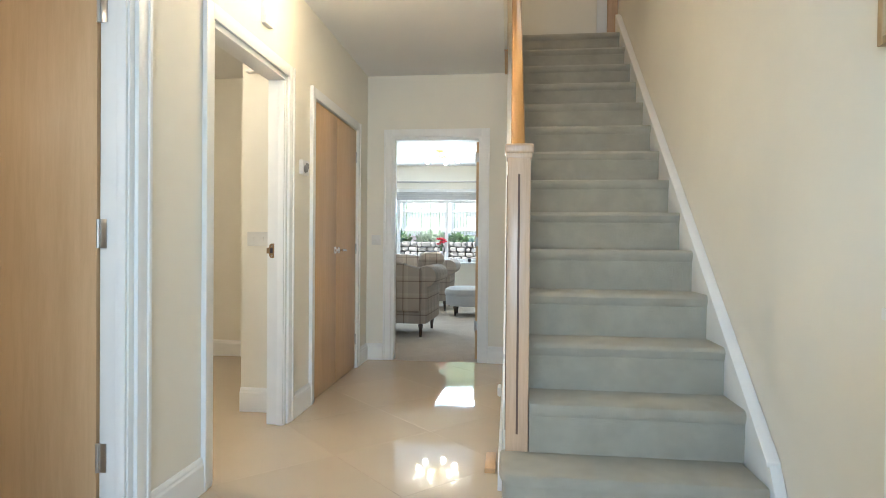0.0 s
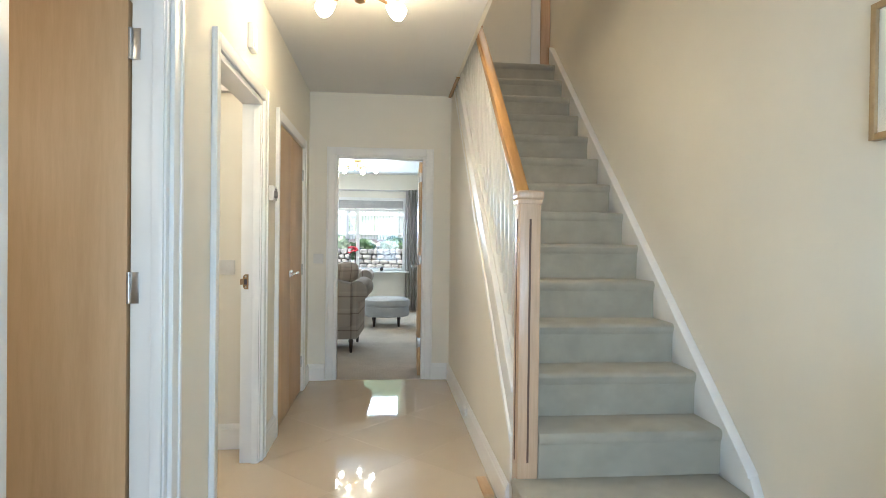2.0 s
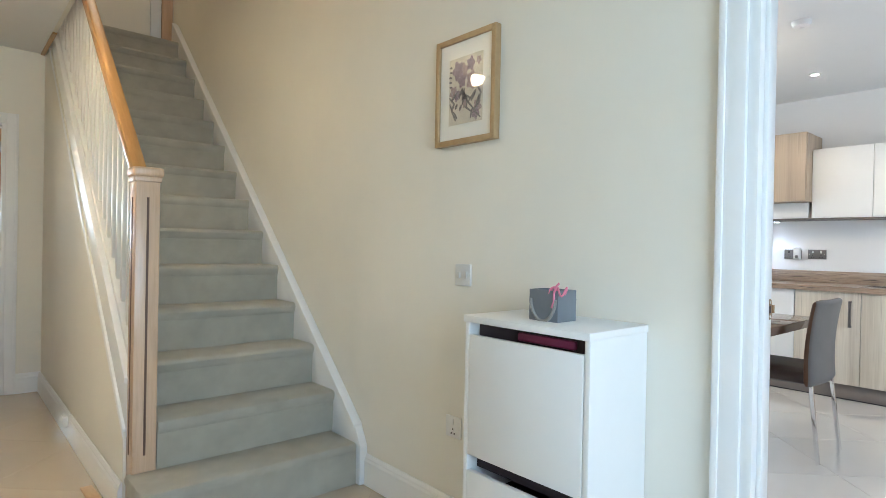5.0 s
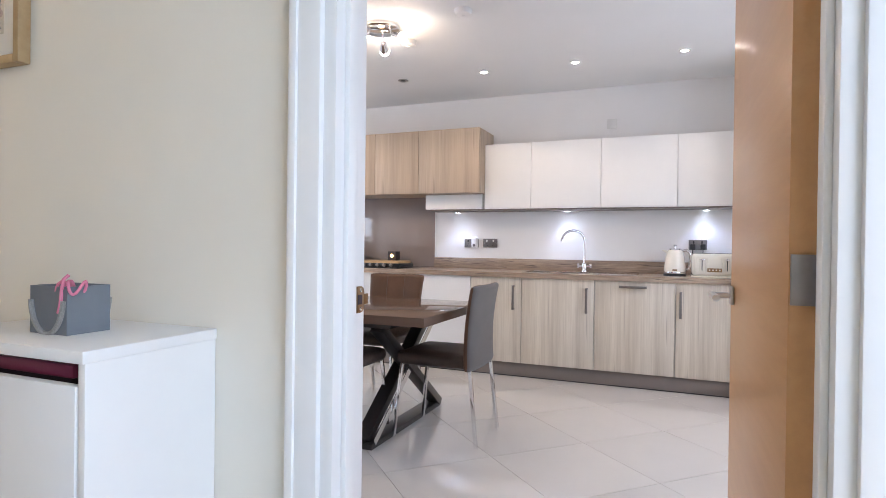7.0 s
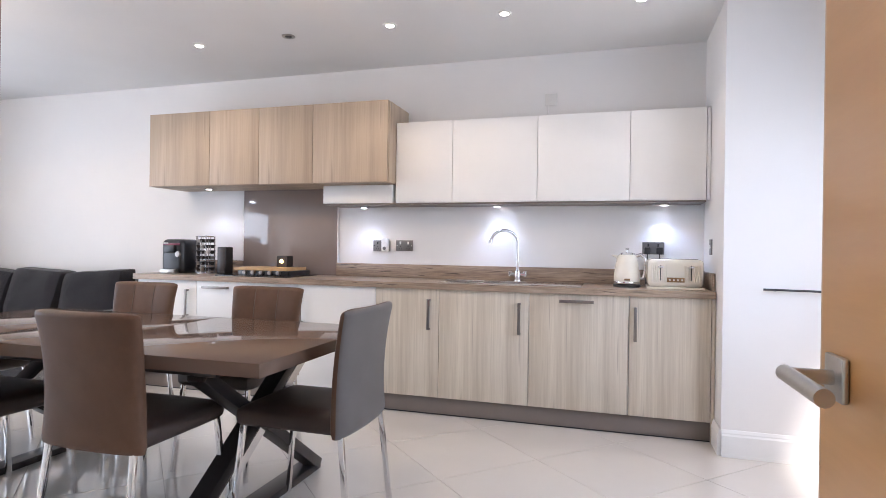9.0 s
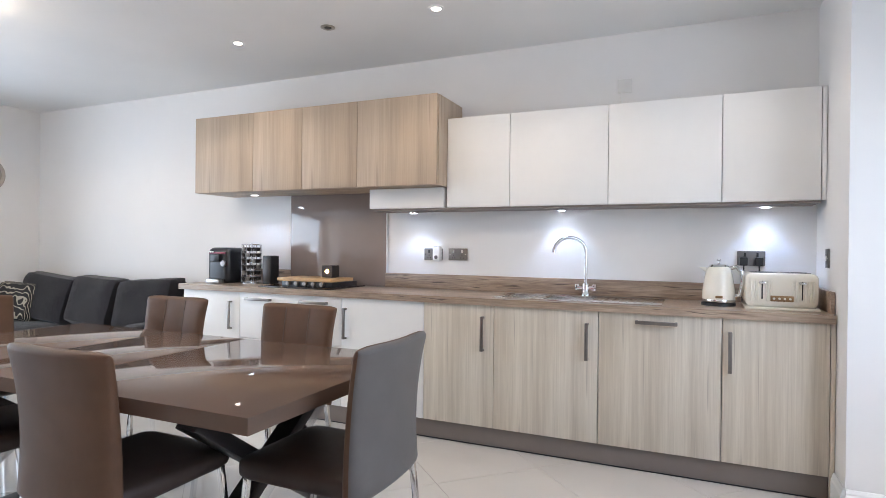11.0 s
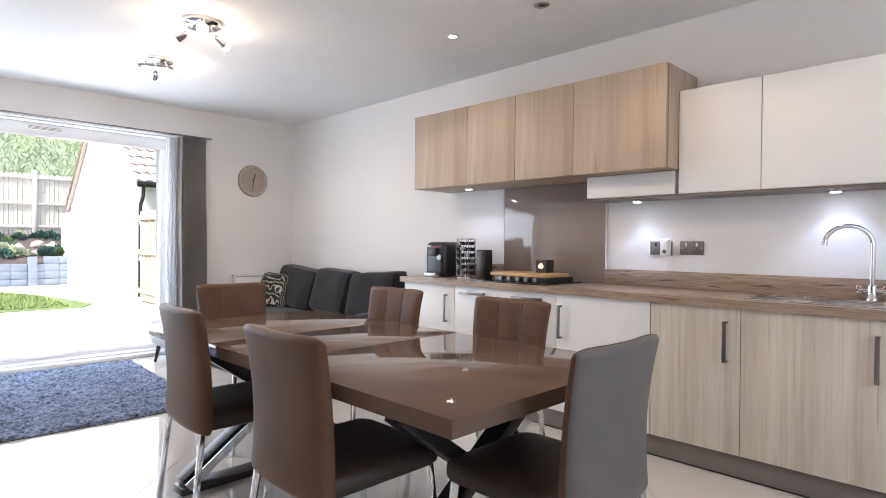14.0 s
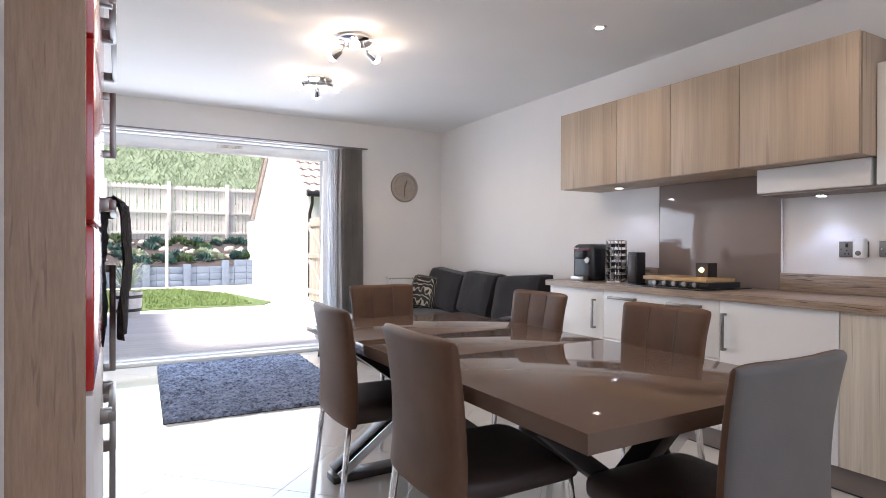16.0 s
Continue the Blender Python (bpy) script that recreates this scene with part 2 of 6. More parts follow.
TARTAN = tartan("beige_tartan", (0.32, 0.265, 0.22), (0.55, 0.46, 0.42), (1.15, 1.15, 1.12))
LEAFCLOTH = two_tone("leaf_print_cloth", "wave", 15, (0.03, 0.028, 0.028), (0.50, 0.45, 0.36), 0.9, 0.86)
PLATE = plain("off_white_plate_plastic", (0.70, 0.69, 0.665), 0.35, vary=0.02)
PLASTIC = plain("white_plastic", (0.80, 0.79, 0.77), 0.35, vary=0.02)
CREAMPLASTIC = plain("cream_enamel", (0.82, 0.775, 0.68), 0.22, vary=0.02, coat=0.3)
BLACK = plain("black_plastic", (0.018, 0.018, 0.02), 0.3)
# near-black for holes, a candle holder wall and painted shade in cabinet voids
DARKVOID = plain("near_black_and_void_shade", (0.04, 0.025, 0.03), 0.7)
MAROON = plain("maroon_shoe_leather", (0.16, 0.015, 0.05), 0.4)
BLACKGLASS = plain("black_ceramic_glass", (0.012, 0.012, 0.014), 0.05, coat=0.5)
GREYPLATE = plain("brushed_nickel_plate", (0.22, 0.21, 0.205), 0.35, 0.8)
REDGLOSS = plain("red_gloss_panel", (0.50, 0.012, 0.012), 0.2, vary=0.04, coat=0.4)
PINK = plain("pink_ribbon", (0.72, 0.22, 0.32), 0.6)
BAGGREY = plain("grey_metallic_bag", (0.20, 0.22, 0.25), 0.4, 0.3, vary=0.1)
ROPE = fabric("grey_cord", (0.38, 0.36, 0.33), (0.25, 0.24, 0.22), 400)
PAPERMAT = plain("ivory_picture_mount", (0.84, 0.80, 0.71), 0.8, vary=0.01)
PAPERART = plain("ivory_print_paper", (0.62, 0.55, 0.43), 0.8, vary=0.12, scale=14)
MAUVE = plain("mauve_print_ink", (0.29, 0.21, 0.225), 0.8, vary=0.2, scale=60)
PLUM = plain("plum_print_ink", (0.40, 0.285, 0.26), 0.8, vary=0.2, scale=60)
INK = plain("dark_leaf_print_ink", (0.20, 0.17, 0.15), 0.8, vary=0.2, scale=60)
OAKFRAME = wood("oak_frame", (0.47, 0.325, 0.17), (0.36, 0.23, 0.11), (0.2, 0.2, 0.2), 20, 0.45)
CLOCKFACE = plain("grey_oak_clock_face", (0.40, 0.34, 0.285), 0.6, vary=0.10, scale=25)
CLOCKRIM = plain("taupe_clock_rim", (0.46, 0.40, 0.35), 0.45, vary=0.06)
CLEAR = glass("clear_glass")
BULBWARM = glow("warm_bulb", (1.0, 0.77, 0.48), 30)
BULBWHITE = glow("white_bulb", (1.0, 0.93, 0.82), 30)
BULBLIV = glow("living_bulb", (1.0, 0.90, 0.74), 30)
LEDCOOL = glow("cool_led", (0.72, 0.85, 1.0), 22)
FLAME = glow("tea_light_flame", (1.0, 0.55, 0.15), 5)
TOWEL = fabric("dark_waffle_towel", (0.095, 0.075, 0.07), (0.035, 0.028, 0.026), 140, strength=1.0, patch=60)
RENDER = plain("white_masonry_render", (0.85, 0.84, 0.82), 0.85, vary=0.03, grain=0.3, grain_scale=60)
DECK = wood("weathered_decking", (0.82, 0.80, 0.785), (0.64, 0.62, 0.61), (0.08, 1, 1), 6, 0.75)
FENCE = wood("pale_fence_timber", (0.80, 0.775, 0.74), (0.64, 0.61, 0.57), (1, 1, 0.06), 6, 0.8)
SLEEPER = wood("blue_grey_painted_sleeper", (0.23, 0.29, 0.37), (0.16, 0.21, 0.28), (0.2, 1, 1), 6, 0.7)
GATEWOOD = wood("gate_timber", (0.50, 0.45, 0.38), (0.34, 0.29, 0.235), (1, 1, 0.06), 6, 0.8)
SOIL = fabric("bark_soil", (0.085, 0.067, 0.064), (0.03, 0.025, 0.024), 30, strength=1.0)
TURF = fabric("turf", (0.13, 0.22, 0.045), (0.075, 0.14, 0.03), 60, strength=1.0, patch=3)
LAWNBLADE = fabric("grass_blade", (0.25, 0.35, 0.13), (0.17, 0.25, 0.085), 30)
LEAF = fabric("leaf_green", (0.085, 0.16, 0.05), (0.04, 0.085, 0.03), 30)
LEAFBLUE = fabric("teal_conifer_green", (0.05, 0.135, 0.115), (0.025, 0.075, 0.065), 30)
LEAFPALE = fabric("pale_leaf", (0.40, 0.47, 0.34), (0.27, 0.34, 0.22), 30)
HILL = fabric("hillside_turf", (0.30, 0.38, 0.25), (0.15, 0.22, 0.12), 14, strength=0.8, patch=2)
ROCK = plain("pale_rockery_stone", (0.50, 0.46, 0.40), 0.85, vary=0.25, scale=9, grain=0.5, grain_scale=30)
RUBBLE = plain("grey_rubble_stone", (0.25, 0.235, 0.22), 0.9, vary=0.35, scale=7, grain=0.5, grain_scale=30)
PANTILE = plain("terracotta_grey_pantile", (0.55, 0.47, 0.43), 0.7, vary=0.15, scale=9)
PAVING = plain("pale_paving", (0.68, 0.66, 0.63), 0.8, vary=0.1, scale=3)
FLOWER = plain("red_petal", (0.55, 0.01, 0.03), 0.5, vary=0.3, scale=30)
SHEER = plain("sheer_voile", (0.85, 0.86, 0.88), 0.8)
SHEER.node_tree.nodes["Principled BSDF"].inputs["Transmission Weight"].default_value = 0.35
TILE = tile_mat("polished_cream_porcelain", (0.70, 0.66, 0.61))
TILEHALL = tile_mat("polished_beige_porcelain", (0.555, 0.465, 0.355), 0.0, 0.035)
GROUTHALL = plain("beige_grout", (0.545, 0.457, 0.35), 0.7, vary=0.05)
GROUT = plain("grout", (0.40, 0.37, 0.33), 0.85, vary=0.05)

# ---- geometry helpers ----


def box(x0, x1, y0, y1, z0, z1, bevel=0.0, seg=2, bm=None):
    bm2 = bmesh.new()
    bmesh.ops.create_cube(bm2, size=1)
    bmesh.ops.transform(bm2, matrix=Matrix.LocRotScale(((x0 + x1) / 2, (y0 + y1) / 2, (z0 + z1) / 2), None, (x1 - x0, y1 - y0, z1 - z0)), verts=bm2.verts)
    if bevel:
        bmesh.ops.bevel(bm2, geom=bm2.edges[:], offset=bevel, segments=seg, profile=0.5, affect="EDGES")
    return bm2 if bm is None else merge(bm, bm2)


def merge(bm, other):
    me = bpy.data.meshes.new("tmp")
    other.to_mesh(me)
    other.free()
    bm.from_mesh(me)
    bpy.data.meshes.remove(me)
    return bm


def moved(bm, m):
    bmesh.ops.transform(bm, matrix=m, verts=bm.verts)
    return bm


def rod(p, q, r, r2=None, n=12, bm=None):
    p, q = Vector(p), Vector(q)
    b = bmesh.new()
    bmesh.ops.create_cone(b, cap_ends=True, segments=n, radius1=r, radius2=r if r2 is None else r2, depth=(q - p).length)
    moved(b, Matrix.Translation((p + q) / 2) @ (q - p).to_track_quat("Z", "Y").to_matrix().to_4x4())
    return b if bm is None else merge(bm, b)


def bar(p, q, w, d, up=(0, 0, 1), bevel=0.002):
    """A rectangular bar from p to q, w wide across and d along the up side."""
    p, q = Vector(p), Vector(q)
    z = (q - p).normalized()
    x = z.cross(Vector(up)).normalized()
    y = z.cross(x)
    m = Matrix((x, y, z)).transposed().to_4x4()
    return moved(box(-w / 2, w / 2, -d / 2, d / 2, 0, (q - p).length, bevel), Matrix.Translation(p) @ m)


def lathe(profile, n=32, centre=(0, 0, 0)):
    b = bmesh.new()
    rings = []
    for r, z in profile:
        rings.append([b.verts.new((centre[0] + r * math.cos(2 * math.pi * i / n), centre[1] + r * math.sin(2 * math.pi * i / n), centre[2] + z)) for i in range(n)])
    for a, c in zip(rings, rings[1:]):
        for i in range(n):
            b.faces.new((a[i], a[(i + 1) % n], c[(i + 1) % n], c[i]))
    b.faces.new(rings[0][::-1])
    b.faces.new(rings[-1])
    return b


def tube(points, r, n=10, bm=None):
    b = bmesh.new()
    pts = [Vector(p) for p in points]
    rings = []
    side = None
    for i, p in enumerate(pts):
        d = (pts[min(i + 1, len(pts) - 1)] - pts[max(i - 1, 0)]).normalized()
        if side is None:
            side = d.cross(Vector((0.31, 0.52, 0.79))).normalized()
        side = (side - d * side.dot(d)).normalized()
        up = d.cross(side)
        rings.append([b.verts.new(p + (side * math.cos(2 * math.pi * k / n) + up * math.sin(2 * math.pi * k / n)) * r) for k in range(n)])
    for a, c in zip(rings, rings[1:]):
        for k in range(n):
            b.faces.new((a[k], a[(k + 1) % n], c[(k + 1) % n], c[k]))
    b.faces.new(rings[0][::-1])
    b.faces.new(rings[-1])
    return b if bm is None else merge(bm, b)


def prism(poly, axis, a0, a1, bevel=0.0):
    """A flat outline pushed out along an axis; the outline gives the other two coordinates in order."""
    b = bmesh.new()

    def place(u, v, a):
        return {"x": (a, u, v), "y": (u, a, v), "z": (u, v, a)}[axis]
    lo = [b.verts.new(place(u, v, a0)) for u, v in poly]
    hi = [b.verts.new(place(u, v, a1)) for u, v in poly]
    b.faces.new(lo)
    b.faces.new(hi[::-1])
    for i in range(len(poly)):
        j = (i + 1) % len(poly)
        b.faces.new((lo[j], lo[i], hi[i], hi[j]))
    bmesh.ops.recalc_face_normals(b, faces=b.faces)
    if bevel:
        bmesh.ops.bevel(b, geom=b.edges[:], offset=bevel, segments=2, profile=0.5, affect="EDGES")
    return b


def puff(x0, x1, y0, y1, z0, z1, r=0.05, crown=0.0, cuts=10):
    """A cushion: a box with rounded edges whose faces swell by crown."""
    b = box(x0, x1, y0, y1, z0, z1)
    bmesh.ops.subdivide_edges(b, edges=b.edges[:], cuts=cuts, use_grid_fill=True)
    c = Vector(((x0 + x1) / 2, (y0 + y1) / 2, (z0 + z1) / 2))
    h = Vector(((x1 - x0) / 2, (y1 - y0) / 2, (z1 - z0) / 2))
    for v in b.verts:
        d = v.co - c
        core = Vector([max(-max(hh - r, 0.001), min(max(hh - r, 0.001), dd)) for hh, dd in zip(h, d)])
        out = d - core
        if out.length > 1e-6:
            out = out.normalized() * r
        n = [d[i] / h[i] for i in range(3)]
        swell = Vector([crown * n[i] * (1 - n[(i + 1) % 3] ** 2) * (1 - n[(i + 2) % 3] ** 2) if abs(n[i]) > 0.5 else 0 for i in range(3)])
        v.co = c + core + out + swell
    return b


def pillow(w, h, d, peak=0.03, cuts=12):
    """A loose cushion standing in the yz plane: thin at its seams, full in the middle, with drawn-out corners."""
    b = bmesh.new()
    grid = {}
    for side in (1, -1):
        for i in range(cuts + 1):
            for j in range(cuts + 1):
                u, v = 2 * i / cuts - 1, 2 * j / cuts - 1
                rim = i in (0, cuts) or j in (0, cuts)
                if rim and side < 0:
                    grid[side, i, j] = grid[1, i, j]
                    continue
                full = (1 - u ** 6) ** 0.45 * (1 - v ** 6) ** 0.45
                pull = 1 - 0.05 * (u * v) ** 4 - 0.02 * (1 - abs(u * v)) * max(abs(u), abs(v)) ** 3
                sag = 0.008 * noise.noise((u * 2.3 + w * 9, v * 2.3, side))
                y, z = u * w / 2 * pull, v * h / 2 * pull + peak * max(0.0, v) * u * u
                grid[side, i, j] = b.verts.new((side * (d / 2 * full + 0.004) + sag, y, z + h / 2))
        for i in range(cuts):
            for j in range(cuts):
                q = [grid[side, i, j], grid[side, i + 1, j], grid[side, i + 1, j + 1], grid[side, i, j + 1]]
                b.faces.new(q if side > 0 else q[::-1])
    return b


def curtain_bm(x0, x1, y, z0, z1, folds, depth, flare=1.0):
    """Pleated cloth hanging along x, with thickness."""
    b = bmesh.new()
    n, m = folds * 10, 14
    grid = []
    for j in range(m + 1):
        v = j / m
        row = []
        for i in range(n + 1):
            u = i / n
            ph = u * folds * 2 * math.pi
            d = depth * (0.55 + 0.45 * (1 - v)) * math.sin(ph + 0.5 * math.sin(3 * v + u * 9))
            w = 1 + (flare - 1) * (1 - v)
            row.append(b.verts.new((x0 + (x1 - x0) * (0.5 + (u - 0.5) * w) + 0.006 * math.sin(7 * v + 5 * u), y + d, z0 + (z1 - z0) * v)))
        grid.append(row)
    for j in range(m):
        for i in range(n):
            b.faces.new((grid[j][i], grid[j][i + 1], grid[j + 1][i + 1], grid[j + 1][i]))
    bmesh.ops.solidify(b, geom=b.faces[:], thickness=0.004)
    return b


def mesh_ob(name, bm, mat, smooth=None):
    me = bpy.data.meshes.new(name)
    bm.to_mesh(me)
    bm.free()
    me.materials.append(mat)
    if smooth is not None:
        for p in me.polygons:
            p.use_smooth = True
        me.set_sharp_from_angle(angle=radians(smooth))
    return new(name, me)


def part(name, bm, mat, parent, label="", smooth=40):
    ob = mesh_ob(name, bm, mat, smooth)
    ob.parent = parent
    if label:
        tagged(ob, label=label)
    return ob


def thing(name, at, label, category, group="", turn=0.0):
    ob = new(name)
    ob.empty_display_size = 0.1
    ob.matrix_world = pose(*at, 0, 0, turn)
    return tagged(ob, label=label, category=category, group=group)


def structure(name, bm, mat, label, category, smooth=None):
    return tagged(mesh_ob(name, bm, mat, smooth), label=label, category=category, kind="structure")


def solo(name, bm, mat, label, category, at, group="", smooth=40):
    """A thing of one mesh, with its origin at its base."""
    ob = mesh_ob(name, moved(bm, Matrix.Translation(-Vector(at))), mat, smooth)
    ob.location = at
    return tagged(ob, label=label, category=category, group=group)


def wall_x(name, x0, x1, y0, y1, z1, mat, openings=(), label="", z0=0.0):
    """A wall between two x faces, running along y, with openings (y0, y1, sill, head)."""
    bm = bmesh.new()
    at = y0
    for a, c, lo, hi in sorted(openings):
        if a > at:
            box(x0, x1, at, a, z0, z1, bm=bm)
        if lo > z0:
            box(x0, x1, a, c, z0, lo, bm=bm)
        if hi < z1:
            box(x0, x1, a, c, hi, z1, bm=bm)
        at = c
    if at < y1:
        box(x0, x1, at, y1, z0, z1, bm=bm)
    return structure(name, bm, mat, label, "wall")


def wall_y(name, y0, y1, x0, x1, z1, mat, openings=(), label="", z0=0.0):
    ob_bm = bmesh.new()
    at = x0
    for a, c, lo, hi in sorted(openings):
        if a > at:
            box(at, a, y0, y1, z0, z1, bm=ob_bm)
        if lo > z0:
            box(a, c, y0, y1, z0, lo, bm=ob_bm)
        if hi < z1:
            box(a, c, y0, y1, hi, z1, bm=ob_bm)
        at = c
    if at < x1:
        box(at, x1, y0, y1, z0, z1, bm=ob_bm)
    return structure(name, ob_bm, mat, label, "wall")


# skirting outline: out from the wall, up
SKIRT = [(0, 0), (0.018, 0), (0.018, 0.118), (0.013, 0.128), (0.013, 0.135), (0.006, 0.15), (0, 0.15)]


def skirting(p, q, out):
    """Moulded skirting board along a wall from p to q; out is the way into the room."""
    p, q = Vector((*p, 0)), Vector((*q, 0))
    o = Vector((*out, 0))
    b = bmesh.new()
    ends = [[b.verts.new(e + o * (u + 0.001) + Vector((0, 0, v + 0.001))) for u, v in SKIRT] for e in (p, q)]
    b.faces.new(ends[0])
    b.faces.new(ends[1][::-1])
    for i in range(len(SKIRT)):
        j = (i + 1) % len(SKIRT)
        b.faces.new((ends[0][j], ends[0][i], ends[1][i], ends[1][j]))
    bmesh.ops.recalc_face_normals(b, faces=b.faces)
    return structure("baseboard", b, TRIM, "white painted moulded skirting board along the wall foot", "skirting board")


def casing_y(name, face, out, y0, y1, head, label):
    """Architrave round an opening that lies in a wall running along y: two legs and a head with a raised outer bead."""
    w, t = 0.068, 0.018
    e = thing(name, (face, (y0 + y1) / 2, 0), label, "door frame")
    e["kind"] = "structure"
    c = (y0 + y1) / 2

    def strip(a0, a1, z0, z1, nm):
        x0, x1 = sorted((0, out * t))
        b = box(x0, x1, a0 - c, a1 - c, z0, z1, 0.003)
        part(nm, b, TRIM, e)
    strip(y0 - w, y0, 0.002, head + w, "side_casing")
    strip(y1, y1 + w, 0.002, head + w, "side_casing")
    strip(y0, y1, head, head + w, "head_casing")
    for a0, a1 in ((y0 - w - 0.003, y0 - w + 0.016), (y1 + w - 0.016, y1 + w + 0.003)):
        x0, x1 = sorted((out * (t - 0.004), out * (t + 0.007)))
        part("bead", box(x0, x1, a0 - c, a1 - c, 0.002, head + w, 0.003), TRIM, e)
    return e


def lining_y(name, x0, x1, y0, y1, head, stop, label):
    """Door lining inside such an opening, with a stop strip; stop is its x."""
    e = thing(name, ((x0 + x1) / 2, (y0 + y1) / 2, 0), label, "door frame")
    e["kind"] = "structure"
    cx, cy = (x0 + x1) / 2, (y0 + y1) / 2
    h = (x1 - x0) / 2 + 0.004
    part("jamb", box(-h, h, y0 - cy - 0.002, y0 - cy + 0.028, 0.002, head, 0.002), TRIM, e)
    part("jamb", box(-h, h, y1 - cy - 0.028, y1 - cy + 0.002, 0.002, head, 0.002), TRIM, e)
    part("head_jamb", box(-h, h, y0 - cy + 0.028, y1 - cy - 0.028, head - 0.028, head + 0.002, 0.002), TRIM, e)
    s = stop - cx
    part("stop", box(s - 0.018, s + 0.018, y0 - cy + 0.028, y0 - cy + 0.040, 0.002, head - 0.028, 0.002), TRIM, e)
    part("stop", box(s - 0.018, s + 0.018, y1 - cy - 0.040, y1 - cy - 0.028, 0.002, head - 0.028, 0.002), TRIM, e)
    return e

# ---- setting: hall, stairs, side rooms ----
HALL_H, F = 2.60, 5.33
wall_x("wall_hall_left", -2.38, -2.28, -1.4, F, HALL_H, CREAM, [(1.22, 2.04, 0, 2.04), (2.55, 3.415, 0, 2.04), (3.87, 4.95, 0, 2.03)], "cream painted hall wall with doorways")
wall_y("wall_hall_end", F, F + 0.1, -2.66, 0.0, HALL_H, CREAM, [(-2.05, -1.23, 0, 2.04)], "cream painted end wall with living room doorway")
wall_x("wall_hall_right", 0.0, 0.11, -1.5, 6.3, 5.2, CREAM, [(-0.31, 0.573, 0, 2.04)], "cream painted wall between hall and kitchen")
wall_y("wall_hall_front", -1.5, -1.4, -4.6, 0.0, HALL_H, CREAM, [(-2.05, -0.45, 0.5, 2.3)], "cream painted wall by the front door")
wall_y("wall_landing", 5.64, 5.74, -2.7, 0.11, 5.2, CREAM, [], "cream painted landing wall", z0=2.95)
wall_x("wall_landing_left", -2.7, -2.6, -1.5, 6.3, 5.2, CREAM, [], "cream painted landing side wall", z0=2.95)
wall_y("wall_landing_front", -1.5, -1.4, -2.6, 0.0, 5.2, CREAM, [], "cream painted upper wall above the front door", z0=2.95)
structure("ceiling", box(-2.6, -1.03, -1.4, F, HALL_H, 2.93), CEIL, "plain white painted hall ceiling", "ceiling")
structure("ceiling_over_entrance", box(-1.03, 0.0, -1.4, 1.75, HALL_H, 2.93), CEIL, "plain white painted ceiling by the entrance", "ceiling")
structure("ceiling_stairwell", box(-2.7, 0.11, -1.5, 6.4, 5.2, 5.3), CEIL, "plain white ceiling above the stairwell", "ceiling")
structure("floor_landing", box(-2.6, 0.0, F, 6.3, 2.64, 2.93), CARPET, "grey carpeted landing floor", "floor")
structure("stairwell_edge", box(-1.03, -1.005, 1.75, 4.7, HALL_H - 0.004, 2.66, 0.003), CREAM, "cream painted edge of the stairwell opening", "trim")
# brown end length: shade on the soffit's side face put into the colour
structure("stairwell_edge_end", box(-1.03, -1.003, 4.7, F, HALL_H - 0.012, 2.66, 0.004), OAKRAIL, "brown end of the stairwell edge, coloured for soffit shade", "trim")
wall_y("wall_side_room_near", 3.63, 3.73, -2.66, -2.38, HALL_H, CREAM, [], "cream painted wall inside the side room")
wall_x("wall_side_room_inner", -2.66, -2.56, 3.73, F, HALL_H, CREAM, [], "cream painted wall beside the cupboard")
wall_y("wall_side_room_far", 5.28, 5.38, -4.6, -2.66, HALL_H, CREAM, [], "cream painted far wall of the side room")
wall_y("wall_between_side_rooms", 2.14, 2.24, -4.6, -2.38, HALL_H, CREAM, [], "cream painted wall between side rooms")
wall_x("wall_side_rooms_back", -4.7, -4.6, -1.5, F, HALL_H, CREAM, [], "cream painted outer wall")
structure("ceiling_side_rooms", box(-4.7, -2.38, -1.5, 5.38, HALL_H, 2.7), CEIL, "plain white side room ceiling", "ceiling")
# living room
wall_x("wall_living_left", -4.8, -4.7, F, 10.7, HALL_H, CREAM, [], "cream painted living room wall")
wall_x("wall_living_right", 0.0, 0.1, 6.3, 10.7, HALL_H, CREAM, [], "cream painted living room wall")
wall_y("wall_living_window", 10.6, 10.75, -4.7, 0.0, HALL_H, CREAM, [(-3.9, -1.24, 0.74, 2.08)], "cream painted living room wall with wide window")
structure("ceiling_living", box(-4.7, 0.0, F + 0.1, 10.6, 2.5, 2.62), CEIL, "plain white living room ceiling", "ceiling")
structure("floor_living", box(-4.7, 0.0, F + 0.0, 10.6, -0.1, 0.0), CARPET2, "beige carpeted living room floor", "floor")
# kitchen
wall_x("wall_kitchen_units", 4.42, 4.54, -1.5, 6.44, HALL_H, KWALL, [], "white painted wall behind the kitchen units")
wall_y("wall_kitchen_garden", 6.44, 6.72, 0.0, 4.54, HALL_H, KWALL, [(0.45, 3.0, 0.0, 2.26)], "white painted wall with wide patio doors")
wall_y("wall_kitchen_back", -1.5, -1.4, 0.11, 3.68, HALL_H, KWALL, [(1.2, 3.2, 1.0, 2.1)], "white painted kitchen back wall with window opening")
structure("wall_kitchen_pier", box(3.685, 4.42, -1.5, -0.573, 0, HALL_H), KWALL, "white painted wall pier beside the kitchen units", "wall")
structure("wall_kitchen_nib", box(0.11, 0.775, 0.94, 1.02, 0, HALL_H), KWALL, "white painted partition end beside the tall units", "wall")
structure("wall_kitchen_skin", box(0.105, 0.116, 0.645, 6.44, 0, HALL_H), KWALL, "white painted kitchen side of the partition", "wall")
